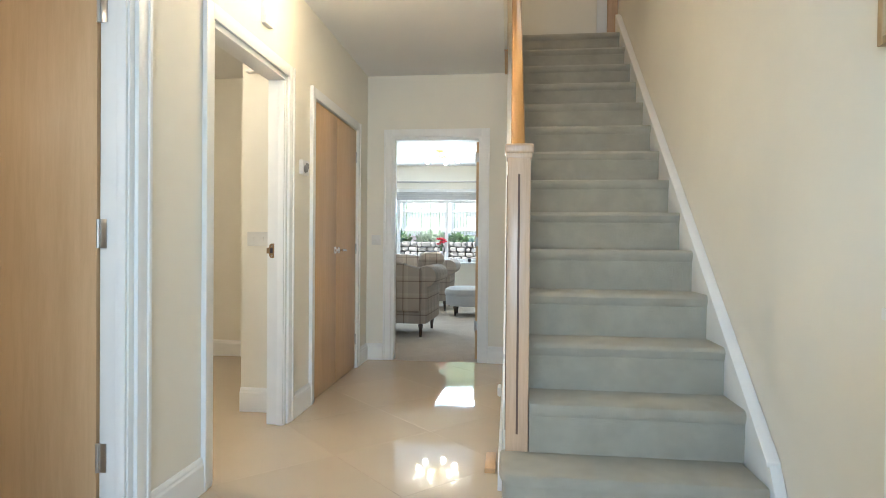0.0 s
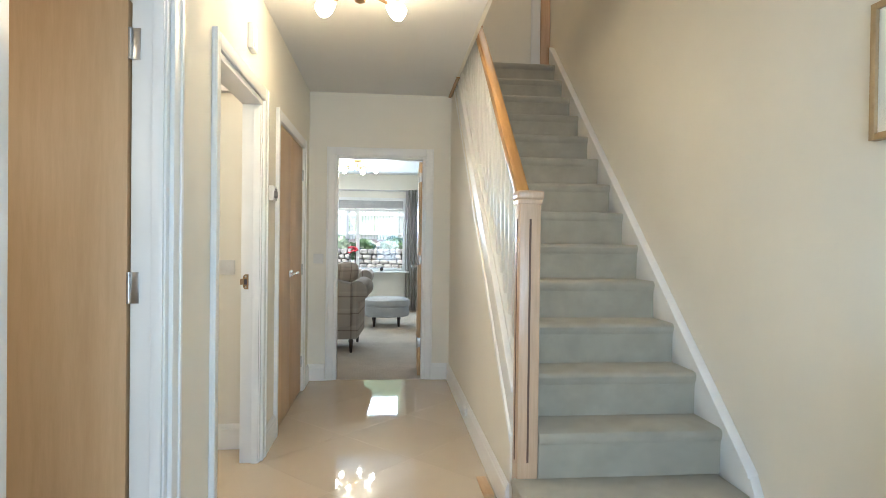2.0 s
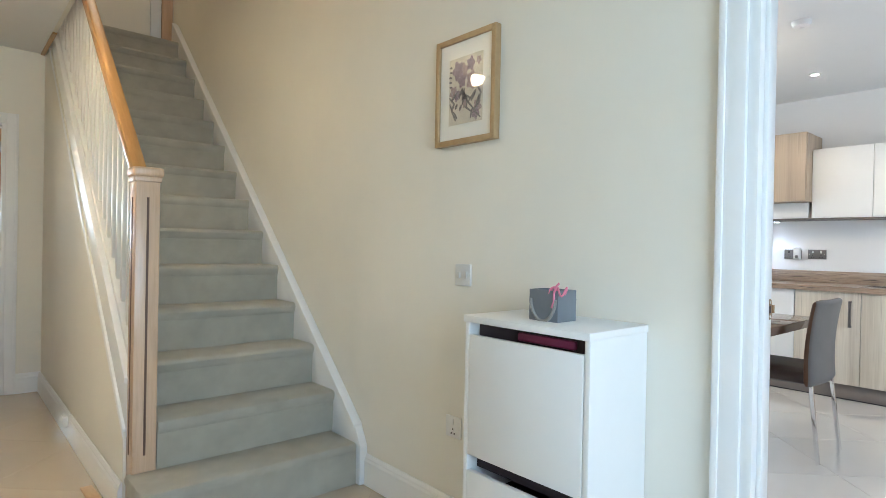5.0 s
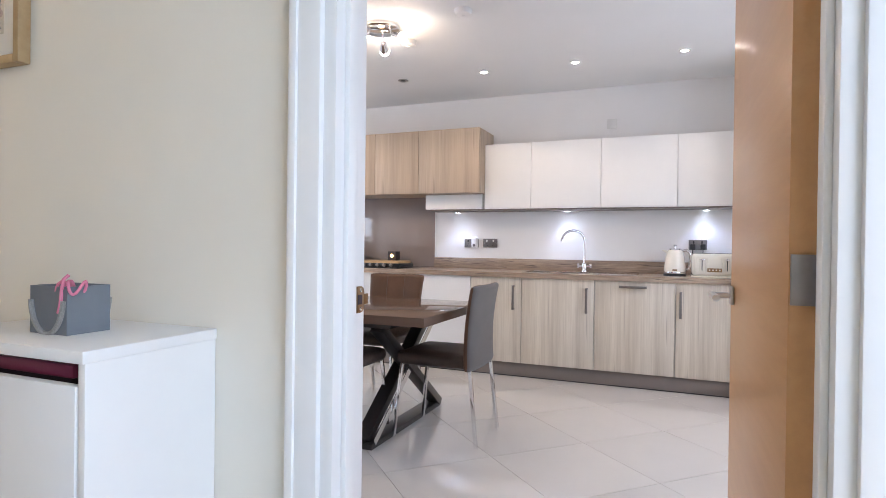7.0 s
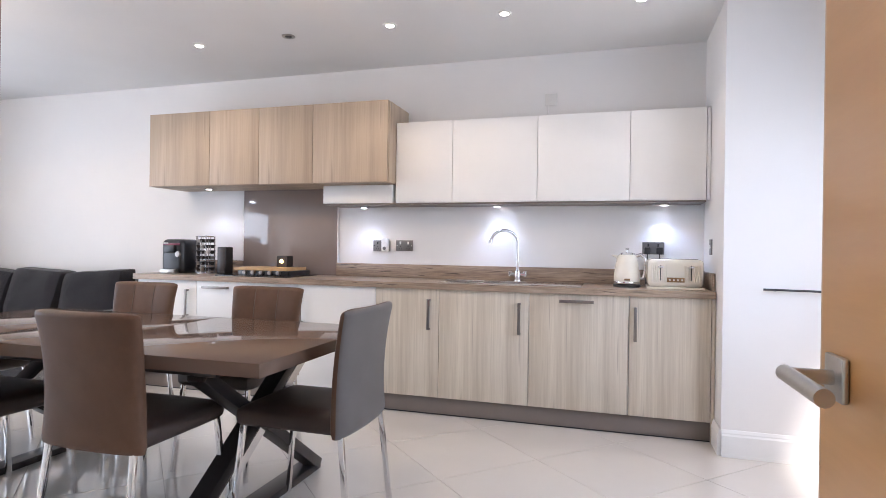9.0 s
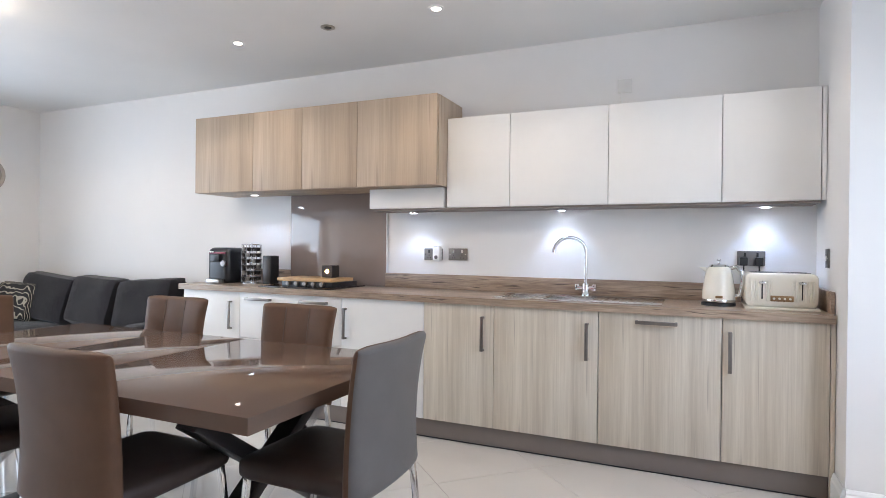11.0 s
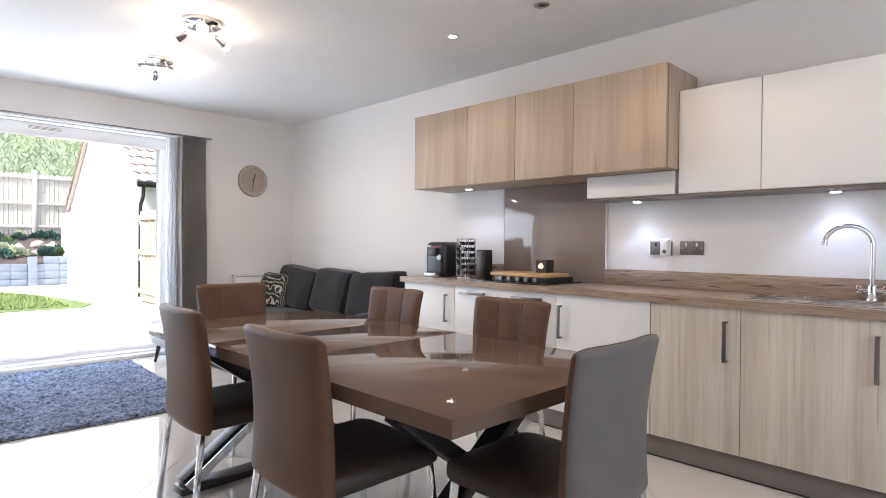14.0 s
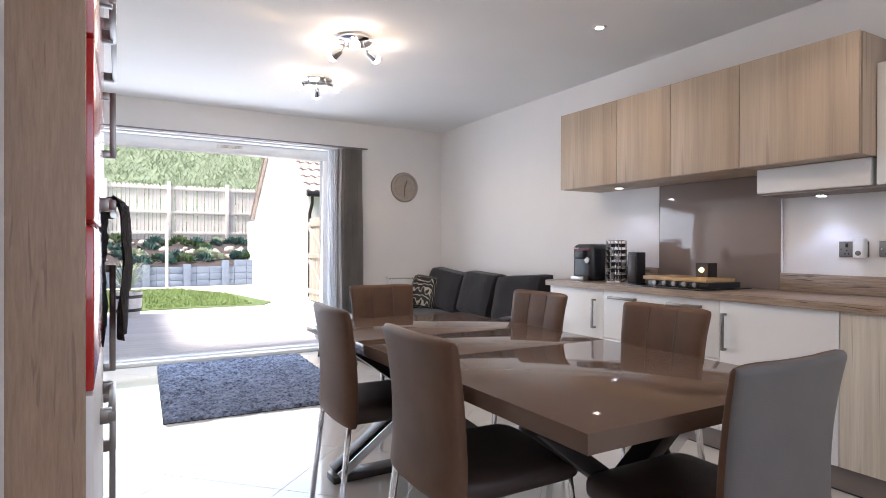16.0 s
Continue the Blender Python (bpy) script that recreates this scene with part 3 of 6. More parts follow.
structure("wall_kitchen_skin_near", box(0.105, 0.116, -1.4, -0.382, 0, HALL_H), KWALL, "white painted kitchen side of the partition", "wall")
structure("ceiling_kitchen", box(0.05, 4.54, -1.5, 6.72, HALL_H, 2.75), CEIL, "plain white painted kitchen ceiling", "ceiling")

skirting((0, 0.645), (0, 0.84), (-1, 0))
skirting((0, 1.33), (0, 2.33), (-1, 0))
skirting((-2.28, 2.11), (-2.28, 2.48), (1, 0))
skirting((-2.28, 3.47), (-2.28, 3.80), (1, 0))
skirting((-2.28, 5.02), (-2.28, F), (1, 0))
skirting((-2.28, F), (-2.125, F), (0, -1))
skirting((-1.16, F), (-1.0, F), (0, -1))
skirting((-1.002, 2.665), (-1.002, F), (-1, 0))
skirting((-2.66, 3.63), (-2.38, 3.63), (0, -1))
skirting((-4.6, 5.28), (-2.66, 5.28), (0, -1))
skirting((3.685, -1.4), (3.685, -0.573), (-1, 0))
skirting((3.685, -0.573), (3.89, -0.573), (0, 1))
skirting((0.116, 0.94), (0.775, 0.94), (0, -1))
skirting((3.0, 6.44), (4.42, 6.44), (0, -1))
skirting((4.42, 3.8), (4.42, 6.44), (-1, 0))

casing_y("trim_study", -2.28, 1, 1.22, 2.04, 2.04, "white painted moulded architrave")
lining_y("frame_study", -2.38, -2.28, 1.22, 2.04, 2.04, -2.30, "white painted door lining")
casing_y("trim_side_room", -2.28, 1, 2.55, 3.415, 2.04, "white painted moulded architrave")
lining_y("frame_side_room", -2.38, -2.28, 2.55, 3.415, 2.04, -2.30, "white painted door lining with brass keep")
casing_y("trim_cupboard", -2.28, 1, 3.87, 4.95, 2.03, "white painted moulded architrave round cupboard doors")
casing_y("trim_kitchen_door", 0.0, -1, -0.31, 0.573, 2.04, "white painted moulded architrave")
casing_y("trim_kitchen_door_inside", 0.11, 1, -0.31, 0.573, 2.04, "white painted moulded architrave")
lining_y("frame_kitchen_door", 0.0, 0.11, -0.31, 0.573, 2.04, 0.045, "white painted door lining with steel keep")


def casing_x(name, y, out, x0, x1, head, label):
    w, t = 0.068, 0.018
    c = (x0 + x1) / 2
    e = thing(name, (c, y, 0), label, "door frame")
    e["kind"] = "structure"
    a, b2 = sorted((0, out * t))
    part("side_casing", box(x0 - c - w, x0 - c, a, b2, 0.002, head + w, 0.003), TRIM, e)
    part("side_casing", box(x1 - c, x1 - c + w, a, b2, 0.002, head + w, 0.003), TRIM, e)
    part("head_casing", box(x0 - c, x1 - c, a, b2, head, head + w, 0.003), TRIM, e)
    a, b2 = sorted((out * 0.014, out * 0.025))
    for p0, p1 in ((x0 - c - w - 0.003, x0 - c - w + 0.016), (x1 - c + w - 0.016, x1 - c + w + 0.003)):
        part("bead", box(p0, p1, a, b2, 0.002, head + w, 0.003), TRIM, e)
    part("jamb", box(x0 - c - 0.002, x0 - c + 0.026, -out * 0.1 if out > 0 else 0.0, 0 if out > 0 else 0.1, 0.002, head, 0.002), TRIM, e)
    part("jamb", box(x1 - c - 0.026, x1 - c + 0.002, -out * 0.1 if out > 0 else 0.0, 0 if out > 0 else 0.1, 0.002, head, 0.002), TRIM, e)
    part("head_jamb", box(x0 - c + 0.026, x1 - c - 0.026, -out * 0.1 if out > 0 else 0.0, 0 if out > 0 else 0.1, head - 0.026, head + 0.002, 0.002), TRIM, e)
    return e


casing_x("trim_living_door", F, -1, -2.05, -1.23, 2.04, "white painted moulded architrave")


def lever(parent, x, y, z, side, along, mat=STEEL):
    """Lever handle on a leaf face; side: the way out of the face, along: the way in which the lever points (leaf-local x)."""
    h = part("handle", box(x - 0.026, x + 0.026, min(y, y + side * 0.009), max(y, y + side * 0.009), z - 0.026, z + 0.026, 0.003), mat, parent, "brushed steel lever handle on square rose")
    part("neck", rod((x, y, z), (x, y + side * 0.055, z), 0.009), mat, h)
    part("lever", rod((x - along * 0.012, y + side * 0.055, z), (x + along * 0.115, y + side * 0.055, z), 0.0098, n=16), mat, h)
    return h


def hinge(parent, x, y, z, mat=STEEL):
    h = part("hinge", rod((x, y, z - 0.05), (x, y, z + 0.05), 0.007), mat, parent, "steel butt hinge")
    return h


def door_leaf(name, hinge_at, turn, width, label, handle_sides=(1, -1), mat=OAK, hinge_side=1, flaps=True):
    """A flush oak leaf: local x from the hinge, local y is the thickness."""
    e = thing(name, (*hinge_at, 0.008), label, "door", turn=turn)
    part("leaf", box(0.004, width, -0.022, 0.022, 0.0, 2.0, 0.0015), mat, e)
    part("lipping", box(width - 0.0005, width + 0.006, -0.0218, 0.0218, 0.0, 2.0, 0.001), OAKNEWEL, e)
    for s in handle_sides:
        lever(e, width - 0.06, s * 0.022, 0.998, s, -1)
    part("latch_plate", box(width + 0.0055, width + 0.0075, -0.012, 0.012, 0.9, 1.05, 0.0005), STEEL, e)
    for z in (0.31, 1.085, 1.86):
        metal = STEEL if flaps else HANDLE
        h = hinge(e, -0.004, hinge_side * 0.024, z, metal)
        part("hinge_leaf", box(-0.004, 0.001, -0.02, 0.02, z - 0.042, z + 0.042, 0.0005), metal, h)
        if flaps:
            part("hinge_flap", box(-0.034, -0.004, hinge_side * 0.020, hinge_side * 0.0225, z - 0.05, z + 0.05, 0.0005), STEEL, h)
    return e


door_leaf("door_1", (0.135, -0.268), 1.2, 0.835, "flush oak kitchen door standing open, steel lever handles", mat=OAKX, hinge_side=-1, flaps=False)
door_leaf("door_2", (-2.39, 2.03), 180, 0.80, "flush oak door standing open into side room", hinge_side=1)
door_leaf("door_3", (-1.262, F + 0.115), 88, 0.76, "oak living room door standing open", hinge_side=1)

# keeps on the jambs
def keep(name, at, way, label):
    """A D-shaped strike plate on a jamb that faces -y, with its lip to the given x side."""
    e = thing(name, at, label, "door hardware")
    rim = [(-way * 0.012, -0.028), (-way * 0.012, 0.028), (way * 0.002, 0.028)]
    rim += [(way * (0.002 + 0.014 * math.sin(t)), 0.014 + 0.014 * math.cos(t)) for t in np.linspace(0.3, math.pi / 2, 6)]
    rim += [(way * (0.002 + 0.014 * math.cos(t)), -0.014 - 0.014 * math.sin(t)) for t in np.linspace(0, math.pi / 2, 7)]
    part("plate", prism(rim, "y", -0.003, 0.0, 0.0006), BRONZE, e)
    part("latch_hole", box(-0.011, 0.005, -0.0042, -0.0005, -0.010, 0.010), DARKVOID, e)
    part("lip", tube([(way * 0.014, -0.0015, z) for z in (-0.011, 0.011)], 0.0016, 6), BRONZE, e)
    part("lip", bar((way * 0.014, -0.002, 0), (way * 0.029, -0.004, 0), 0.0025, 0.022, up=(0, 0, 1), bevel=0.0008), BRONZE, e)
    for z in (-0.0195, 0.0195):
        part("screw", moved(lathe([(0.0042, 0), (0.0038, 0.0012), (0.001, 0.0005)], 12), Matrix.Translation((way * 0.001, -0.003, z)) @ pose(0, 0, 0, 90, 0, 0)), CHROME, e)
    return e


keep("strike_plate", (0.093, 0.5445, 1.026), 1, "bronze strike plate on the kitchen door jamb")
keep("strike_plate", (-2.355, 3.3865, 1.02), -1, "bronze strike plate on the side room jamb").scale = (1.1, 1.0, 1.5)

# cupboard double doors
cup = thing("cupboard_doors", (-2.30, 4.41, 0.0), "closed pair of flush oak cupboard doors", "cupboard")
for side in (-1, 1):
    y0, y1 = (-0.536, -0.002) if side < 0 else (0.002, 0.536)
    lf = part("door", box(-0.02, 0.016, y0, y1, 0.008, 2.025, 0.0015), OAK, cup)
    part("handle", box(0.016, 0.022, side * 0.045 - 0.024, side * 0.045 + 0.024, 0.99, 1.038, 0.002), CHROME, lf)
    part("lever", rod((0.05, side * 0.045, 1.014), (0.05, side * 0.135, 1.014), 0.009), CHROME, lf)
    part("neck", rod((0.02, side * 0.045, 1.014), (0.055, side * 0.045, 1.014), 0.008), CHROME, lf)
    for z in (0.25, 1.02, 1.8):
        part("hinge", box(0.012, 0.026, side * 0.530, side * 0.546, z - 0.045, z + 0.045, 0.002), STEEL, lf)

# staircase
ST0, GO, RI = 2.33, 0.2275, 0.209


def nose(y):
    return RI + (y - ST0) * RI / GO


stair = thing("staircase", (-0.5, ST0, 0), "carpeted straight staircase with oak handrail and white spindles", "staircase")
O = Vector((-0.5, ST0, 0))


def spart(name, bm, mat, label="", smooth=40, parent=None):
    return part(name, moved(bm, Matrix.Translation(-O)), mat, parent or stair, label, smooth)


for n in range(1, 15):
    y, z, lo = ST0 + GO * (n - 1), RI * n, RI * (n - 1)
    dx = random.uniform(-0.003, 0.003)
    if n == 1:
        rim = [(-0.045, 0.0), (-0.93, 0.0), (-0.968, 0.012), (-0.992, 0.038), (-1.0, 0.075), (-1.0, GO + 0.05), (-0.045, GO + 0.05)]
        spart("step", prism([(u, y + 0.014 + v * 0.95) if k < 5 else (u, y + v) for k, (u, v) in enumerate(rim)], "z", 0.001, z - 0.045), CARPET, "wider bottom step in sage grey carpet")
        spart("tread", prism([(u - (0.012 if u < -0.9 else 0), y + v) for u, v in rim], "z", z - 0.05, z, 0.018), CARPET)
        continue
    left = -0.893 if n == 2 else -0.952  # the second step meets the newel post
    out = [(y + 0.016, lo - 0.001), (y + 0.013, z - 0.058), (y + 0.006, z - 0.05), (y + 0.001, z - 0.036), (y - 0.002 + dx, z - 0.020), (y + 0.005, z - 0.007), (y + 0.022, z), (y + GO + 0.016, z), (y + GO + 0.016, lo - 0.001)]
    step = prism(out, "x", left, -0.045)
    if n == 2:
        box(-0.952, -0.893, 2.673, y + GO + 0.016, lo, z, bm=step)
    spart("step", step, CARPET)
# strings
def sloped(y0, y1, below, above, x0, x1, bev=0.003):
    return prism([(y0, nose(y0) - below), (y1, nose(y1) - below), (y1, nose(y1) + above), (y0, nose(y0) + above)], "x", x0, x1, bev)


wall_string = prism([(2.31, 0.002), (2.36, 0.002), (5.5, nose(5.5) - 0.25), (5.5, nose(5.5) + 0.034), (2.36, nose(2.36) + 0.044), (2.31, nose(2.31) + 0.0)], "x", -0.045, -0.002, 0.004)
spart("wall_string", wall_string, TRIM, "white painted wall string")
spart("string_bead", sloped(2.36, 5.45, -0.036, 0.054, -0.053, -0.003), TRIM)
spart("outer_string", sloped(2.66, 5.32, 0.17, 0.06, -0.992, -0.953), TRIM, "white painted outer string")
spart("string_cap", sloped(2.66, 5.32, -0.060, 0.085, -1.003, -0.943), TRIM)
spart("string_moulding", sloped(2.674, 5.32, 0.19, -0.15, -1.004, -0.985), TRIM)
side = [(2.672, 0.0), (5.33, 0.0), (5.33, 2.58), (5.05, 2.58), (2.672, nose(2.672) - 0.16)]
structure("wall_under_stairs", prism(side, "x", -1.0, -0.955), CREAM, "cream painted wall below the stairs", "wall")
nw = spart("newel_post", box(-0.99, -0.895, 2.575, 2.67, 0.0, 1.445, 0.005), OAKNEWEL, "square oak newel post with grooves")
spart("newel_cap", box(-1.003, -0.882, 2.562, 2.683, 1.445, 1.486, 0.012, 3), OAKNEWEL, parent=nw)
spart("newel_cap_neck", box(-0.995, -0.89, 2.57, 2.675, 1.425, 1.447, 0.004), OAKNEWEL, parent=nw)
# dark strips on the post faces, coloured as the shade in cut grooves
spart("groove", box(-0.947, -0.938, 2.572, 2.578, 0.28, 1.36, 0.001), DARKGROOVE, parent=nw)
spart("groove", box(-0.993, -0.987, 2.618, 2.627, 0.28, 1.36, 0.001), DARKGROOVE, parent=nw)
rail_y1 = 4.75
rail = bar((-0.945, 2.66, nose(2.66) + 0.91), (-0.945, rail_y1, nose(rail_y1) + 0.91), 0.062, 0.058, bevel=0.014)
spart("handrail", rail, OAKRAIL, "orange-brown stained oak handrail")
y = 2.74
while y < 5.2:
    top = nose(y) + 0.885
    spart("spindle", box(-0.959, -0.931, y - 0.014, y + 0.014, nose(y) + 0.08, top, 0.004), GLOSSWHITE)
    y += 0.108
spart("base_rail", bar((-0.945, 2.66, nose(2.66) + 0.10), (-0.945, 5.2, nose(5.2) + 0.10), 0.06, 0.03, bevel=0.004), TRIM)

# landing door at the stair head
casing = thing("trim_landing_door", (-0.16, 5.64, 2.93), "white painted landing door frame", "door frame")
casing["kind"] = "structure"
part("side_casing", box(-0.03, 0.06, -0.02, 0.0, 0, 2.0, 0.003), TRIM, casing)
part("leaf", box(0.062, 0.155, -0.03, 0.0, 0, 2.0, 0.002), OAKNEWEL, casing, "grey-brown oak landing door")

# floors laid diagonally
def clip(poly, axis, value, keep_low):
    out = []
    for i in range(len(poly)):
        a, b2 = poly[i], poly[(i + 1) % len(poly)]
        ia = (a[axis] <= value) == keep_low or a[axis] == value
        ib = (b2[axis] <= value) == keep_low or b2[axis] == value
        if ia:
            out.append(a)
        if ia != ib:
            t = (value - a[axis]) / (b2[axis] - a[axis])
            out.append((a[0] + t * (b2[0] - a[0]), a[1] + t * (b2[1] - a[1])))
    return out


def tiled_floor(name, x0, x1, y0, y1, mat, step, c_off, s_off, label, g=0.0021, grout=GROUT):
    """Square tiles at 45 degrees on a bed of grout; the joints lie at y-x = c_off + k step and y+x = s_off + k step."""
    bed = structure(name, box(x0, x1, y0, y1, -0.1, -0.0025), grout, label, "floor")
    for i in range(-12, 16):
        for j in range(-12, 24):
            c0, c1 = c_off + i * step + g, c_off + (i + 1) * step - g
            s0, s1 = s_off + j * step + g, s_off + (j + 1) * step - g
            poly = [((s - c) / 2, (s + c) / 2) for s, c in ((s0, c0), (s1, c0), (s1, c1), (s0, c1))]
            for axis, value, low in ((0, x0, False), (0, x1, True), (1, y0, False), (1, y1, True)):
                if poly:
                    poly = clip(poly, axis, value, low)
            if len(poly) < 3:
                continue
            area = abs(sum(p[0] * q[1] - q[0] * p[1] for p, q in zip(poly, poly[1:] + poly[:1]))) / 2
            if area < 0.002:
                continue
            t = part("tile", prism(poly, "z", -0.02, 0.0), mat, bed, smooth=None)
    return bed


# ---- hall things ----
def ceiling_light(name, at, mat, bulb, label, arms=6, start=0.3, reach=0.13, size=1.0):
    e = thing(name, at, label, "ceiling light")
    part("ceiling_plate", lathe([(0.0, 0), (0.06, 0), (0.062, -0.012), (0.045, -0.028), (0.0, -0.03)], 28), mat, e)
    part("stem", rod((0, 0, -0.03), (0, 0, -0.09), 0.012), mat, e)
    part("hub", lathe([(0.001, -0.13), (0.022, -0.12), (0.028, -0.10), (0.02, -0.08), (0.001, -0.075)], 20), mat, e)
    for k in range(arms):
        a = 2 * math.pi * k / arms + start
        u = Vector((math.cos(a), math.sin(a), 0))
        arm = part("arm", tube([u * 0.02 + Vector((0, 0, -0.1)), u * reach * 0.54 + Vector((0, 0, -0.085)), u * reach * 0.88 + Vector((0, 0, -0.092)), u * (reach + 0.01) + Vector((0, 0, -0.10))], 0.006), mat, e)
        sh = lathe([(0.012, 0), (0.022, 0.012), (0.033, 0.035), (0.038, 0.06), (0.03, 0.078), (0.001, 0.082)], 20)
        moved(sh, Matrix.Translation(u * reach + Vector((0, 0, -0.1))) @ (u + Vector((0, 0, -0.35))).to_track_quat("Z", "Y").to_matrix().to_4x4() @ Matrix.Scale(size, 4))
        part("shade", sh, bulb, arm, "lit opal glass shade")
    return e


ceiling_light("ceiling_light", (-1.72, 3.0, HALL_H), BRONZE, BULBWARM, "bronze three-arm ceiling light with lit opal shades", 3, math.pi / 6).scale = (1.22, 1.22, 1.22)
ceiling_light("ceiling_light", (-2.04, 8.85, 2.5), BRASS, BULBLIV, "brass six-arm living room light with lit shades", 6, 0.3, 0.24, 0.95).scale = (1.0, 1.0, 1.2)


def plate_thing(name, at, turn, w, h, mat, label, category="switch", rockers=1, rocker_mat=None, plug=False):
    """A wall plate: local y points out of the wall."""
    e = thing(name, at, label, category, turn=turn)
    part("plate", box(-w / 2, w / 2, -0.001, 0.009, -h / 2, h / 2, 0.003), mat, e)
    for k in range(rockers):
        cx = (k - (rockers - 1) / 2) * w / max(rockers, 1) * 0.9
        if category == "socket":
            part("switch_rocker", box(cx - 0.006, cx + 0.006, 0.009, 0.013, h * 0.12, h * 0.38, 0.001), rocker_mat or mat, e)
            for dx, dz in ((0, -0.0), (-0.009, -0.018), (0.009, -0.018)):
                part("pin_hole", box(cx + dx - 0.003, cx + dx + 0.003, 0.0085, 0.0095, dz - 0.012, dz - 0.004), DARKVOID, e)
        else:
            part("switch_rocker", box(cx - 0.008, cx + 0.008, 0.009, 0.014, -0.013, 0.013, 0.001), rocker_mat or mat, e)
    for s in (-1, 1):
        part("screw", rod((s * (w / 2 - 0.012), 0.0085, 0), (s * (w / 2 - 0.012), 0.0105, 0), 0.0035, n=8), rocker_mat or mat, e)
    return e


plate_thing("light_switch", (0.0, 1.645, 1.065), 90, 0.088, 0.088, PLATE, "white plastic light switch above the shoe cabinet", "switch", 2)
plate_thing("wall_socket", (0.0, 1.685, 0.44), 90, 0.088, 0.086, PLASTIC, "white single wall socket low on hall wall", "socket", 1)
plate_thing("light_switch", (-2.19, F, 1.10), 180, 0.088, 0.088, PLATE, "white plastic light switch beside the living room door", "switch", 1)
plate_thing("light_switch", (-2.55, 3.63, 1.09), 180, 0.14, 0.088, PLATE, "white plastic double switch plate in side room", "switch", 2)
chime = thing("door_chime", (-2.28, 3.10, 2.28), "white plastic door chime box high on wall", "door chime")
part("case", box(0, 0.03, -0.05, 0.05, -0.065, 0.065, 0.006), PLASTIC, chime)
part("grille", box(0.03, 0.032, -0.03, 0.03, -0.05, -0.03), TRIM, chime)
th = thing("thermostat", (-2.28, 3.66, 1.54), "white wall thermostat with dial and grey display", "thermostat")
part("case", box(0, 0.028, -0.055, 0.055, -0.045, 0.045, 0.005), PLASTIC, th)
part("display", box(0.028, 0.030, -0.01, 0.045, -0.005, 0.03), GREYPLATE, th)
part("dial", moved(lathe([(0.024, 0), (0.022, 0.014), (0.001, 0.015)], 20), Matrix.Translation((0.028, -0.02, -0.01)) @ pose(0, 0, 0, 0, 90, 0)), GREYPLATE, th)
vent = thing("wall_bracket", (-2.55, 3.63, 2.18), "small white bracket high on side room wall", "bracket")
part("back", box(-0.07, 0.07, -0.012, 0, -0.05, 0.05, 0.003), PLASTIC, vent)
part("shelf", box(-0.07, 0.07, -0.05, -0.012, -0.05, -0.04, 0.003), PLASTIC, vent)
jb = thing("cable_box", (-1.022, 3.95, 0.11), "small white cable box on the stair skirting", "cable box")
part("case", box(-0.02, 0, -0.045, 0.045, -0.03, 0.03, 0.004), PLASTIC, jb)
part("lid", box(-0.024, -0.019, -0.04, 0.04, -0.025, 0.025, 0.002), PLASTIC, jb)
wedge = thing("door_wedge", (-1.06, 2.98, 0.0), "pale wooden door wedge on the hall floor", "door wedge")
part("wedge", prism([(-0.13, 0.0), (0.13, 0.0), (0.13, 0.006), (-0.13, 0.024)], "x", -0.025, 0.025, 0.002), BOARD, wedge)

# shoe cabinet
sc = thing("shoe_cabinet", (-0.15, 1.083, 0.0), "white tip-out shoe cabinet with two flaps", "cabinet")
part("side_panel", box(-0.145, 0.149, -0.24, -0.222, 0.0, 0.935, 0.002), WHITEDOOR, sc)
part("side_panel", box(-0.145, 0.149, 0.222, 0.24, 0.0, 0.935, 0.002), WHITEDOOR, sc)
part("top", box(-0.152, 0.149, -0.243, 0.243, 0.935, 0.957, 0.002), WHITEDOOR, sc)
# back, inner shelves and a sheet coloured near-black as the shade behind the slots
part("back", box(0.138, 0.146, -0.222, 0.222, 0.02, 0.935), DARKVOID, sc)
part("base", box(-0.12, 0.138, -0.222, 0.222, 0.02, 0.05), WHITEDOOR, sc)
for z0, z1 in ((0.06, 0.455), (0.505, 0.895)):
    fl = part("flap", box(-0.148, -0.130, -0.219, 0.219, z0, z1, 0.002), WHITEDOOR, sc)
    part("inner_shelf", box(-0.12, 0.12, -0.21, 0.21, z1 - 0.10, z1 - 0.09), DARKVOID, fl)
part("void_shade_sheet", box(-0.10, -0.095, -0.219, 0.219, 0.455, 0.93), DARKVOID, sc)
part("shoe", box(-0.118, -0.10, -0.17, 0.04, 0.896, 0.922, 0.006), MAROON, sc, "maroon shoe edge showing in the slot")

bag = thing("gift_bag", (-0.16, 1.075, 0.957), "small grey gift box bag with cord handles and pink bow", "gift bag")
w0 = prism([(-0.052, -0.062), (0.052, -0.062), (0.052, 0.062), (-0.052, 0.062)], "z", 0.0, 0.004)
part("bottom", w0, BAGGREY, bag)
for a in ((-0.052, -0.049, -0.062, 0.062), (0.049, 0.052, -0.062, 0.062), (-0.049, 0.049, -0.062, -0.059), (-0.049, 0.049, 0.059, 0.062)):
    part("side", box(a[0], a[1], a[2], a[3], 0.004, 0.108), BAGGREY, bag)
part("cord_handle", tube([(-0.055, 0.055 * math.cos(t), 0.085 - 0.085 * math.sin(t)) for t in np.linspace(0.1, math.pi - 0.1, 20)], 0.006), ROPE, bag)
part("cord_handle", tube([(0.055, 0.055 * math.cos(t), 0.085 - 0.085 * math.sin(t)) for t in np.linspace(0.1, math.pi - 0.1, 20)], 0.006), ROPE, bag)
bow = part("bow", tube([(-0.03 + 0.02 * math.sin(t), -0.045 + 0.028 * math.cos(t * 0.5), 0.105 + 0.014 * math.sin(2 * t)) for t in np.linspace(0, 4 * math.pi, 40)], 0.0035, 8), PINK, bag, "pink ribbon bow")
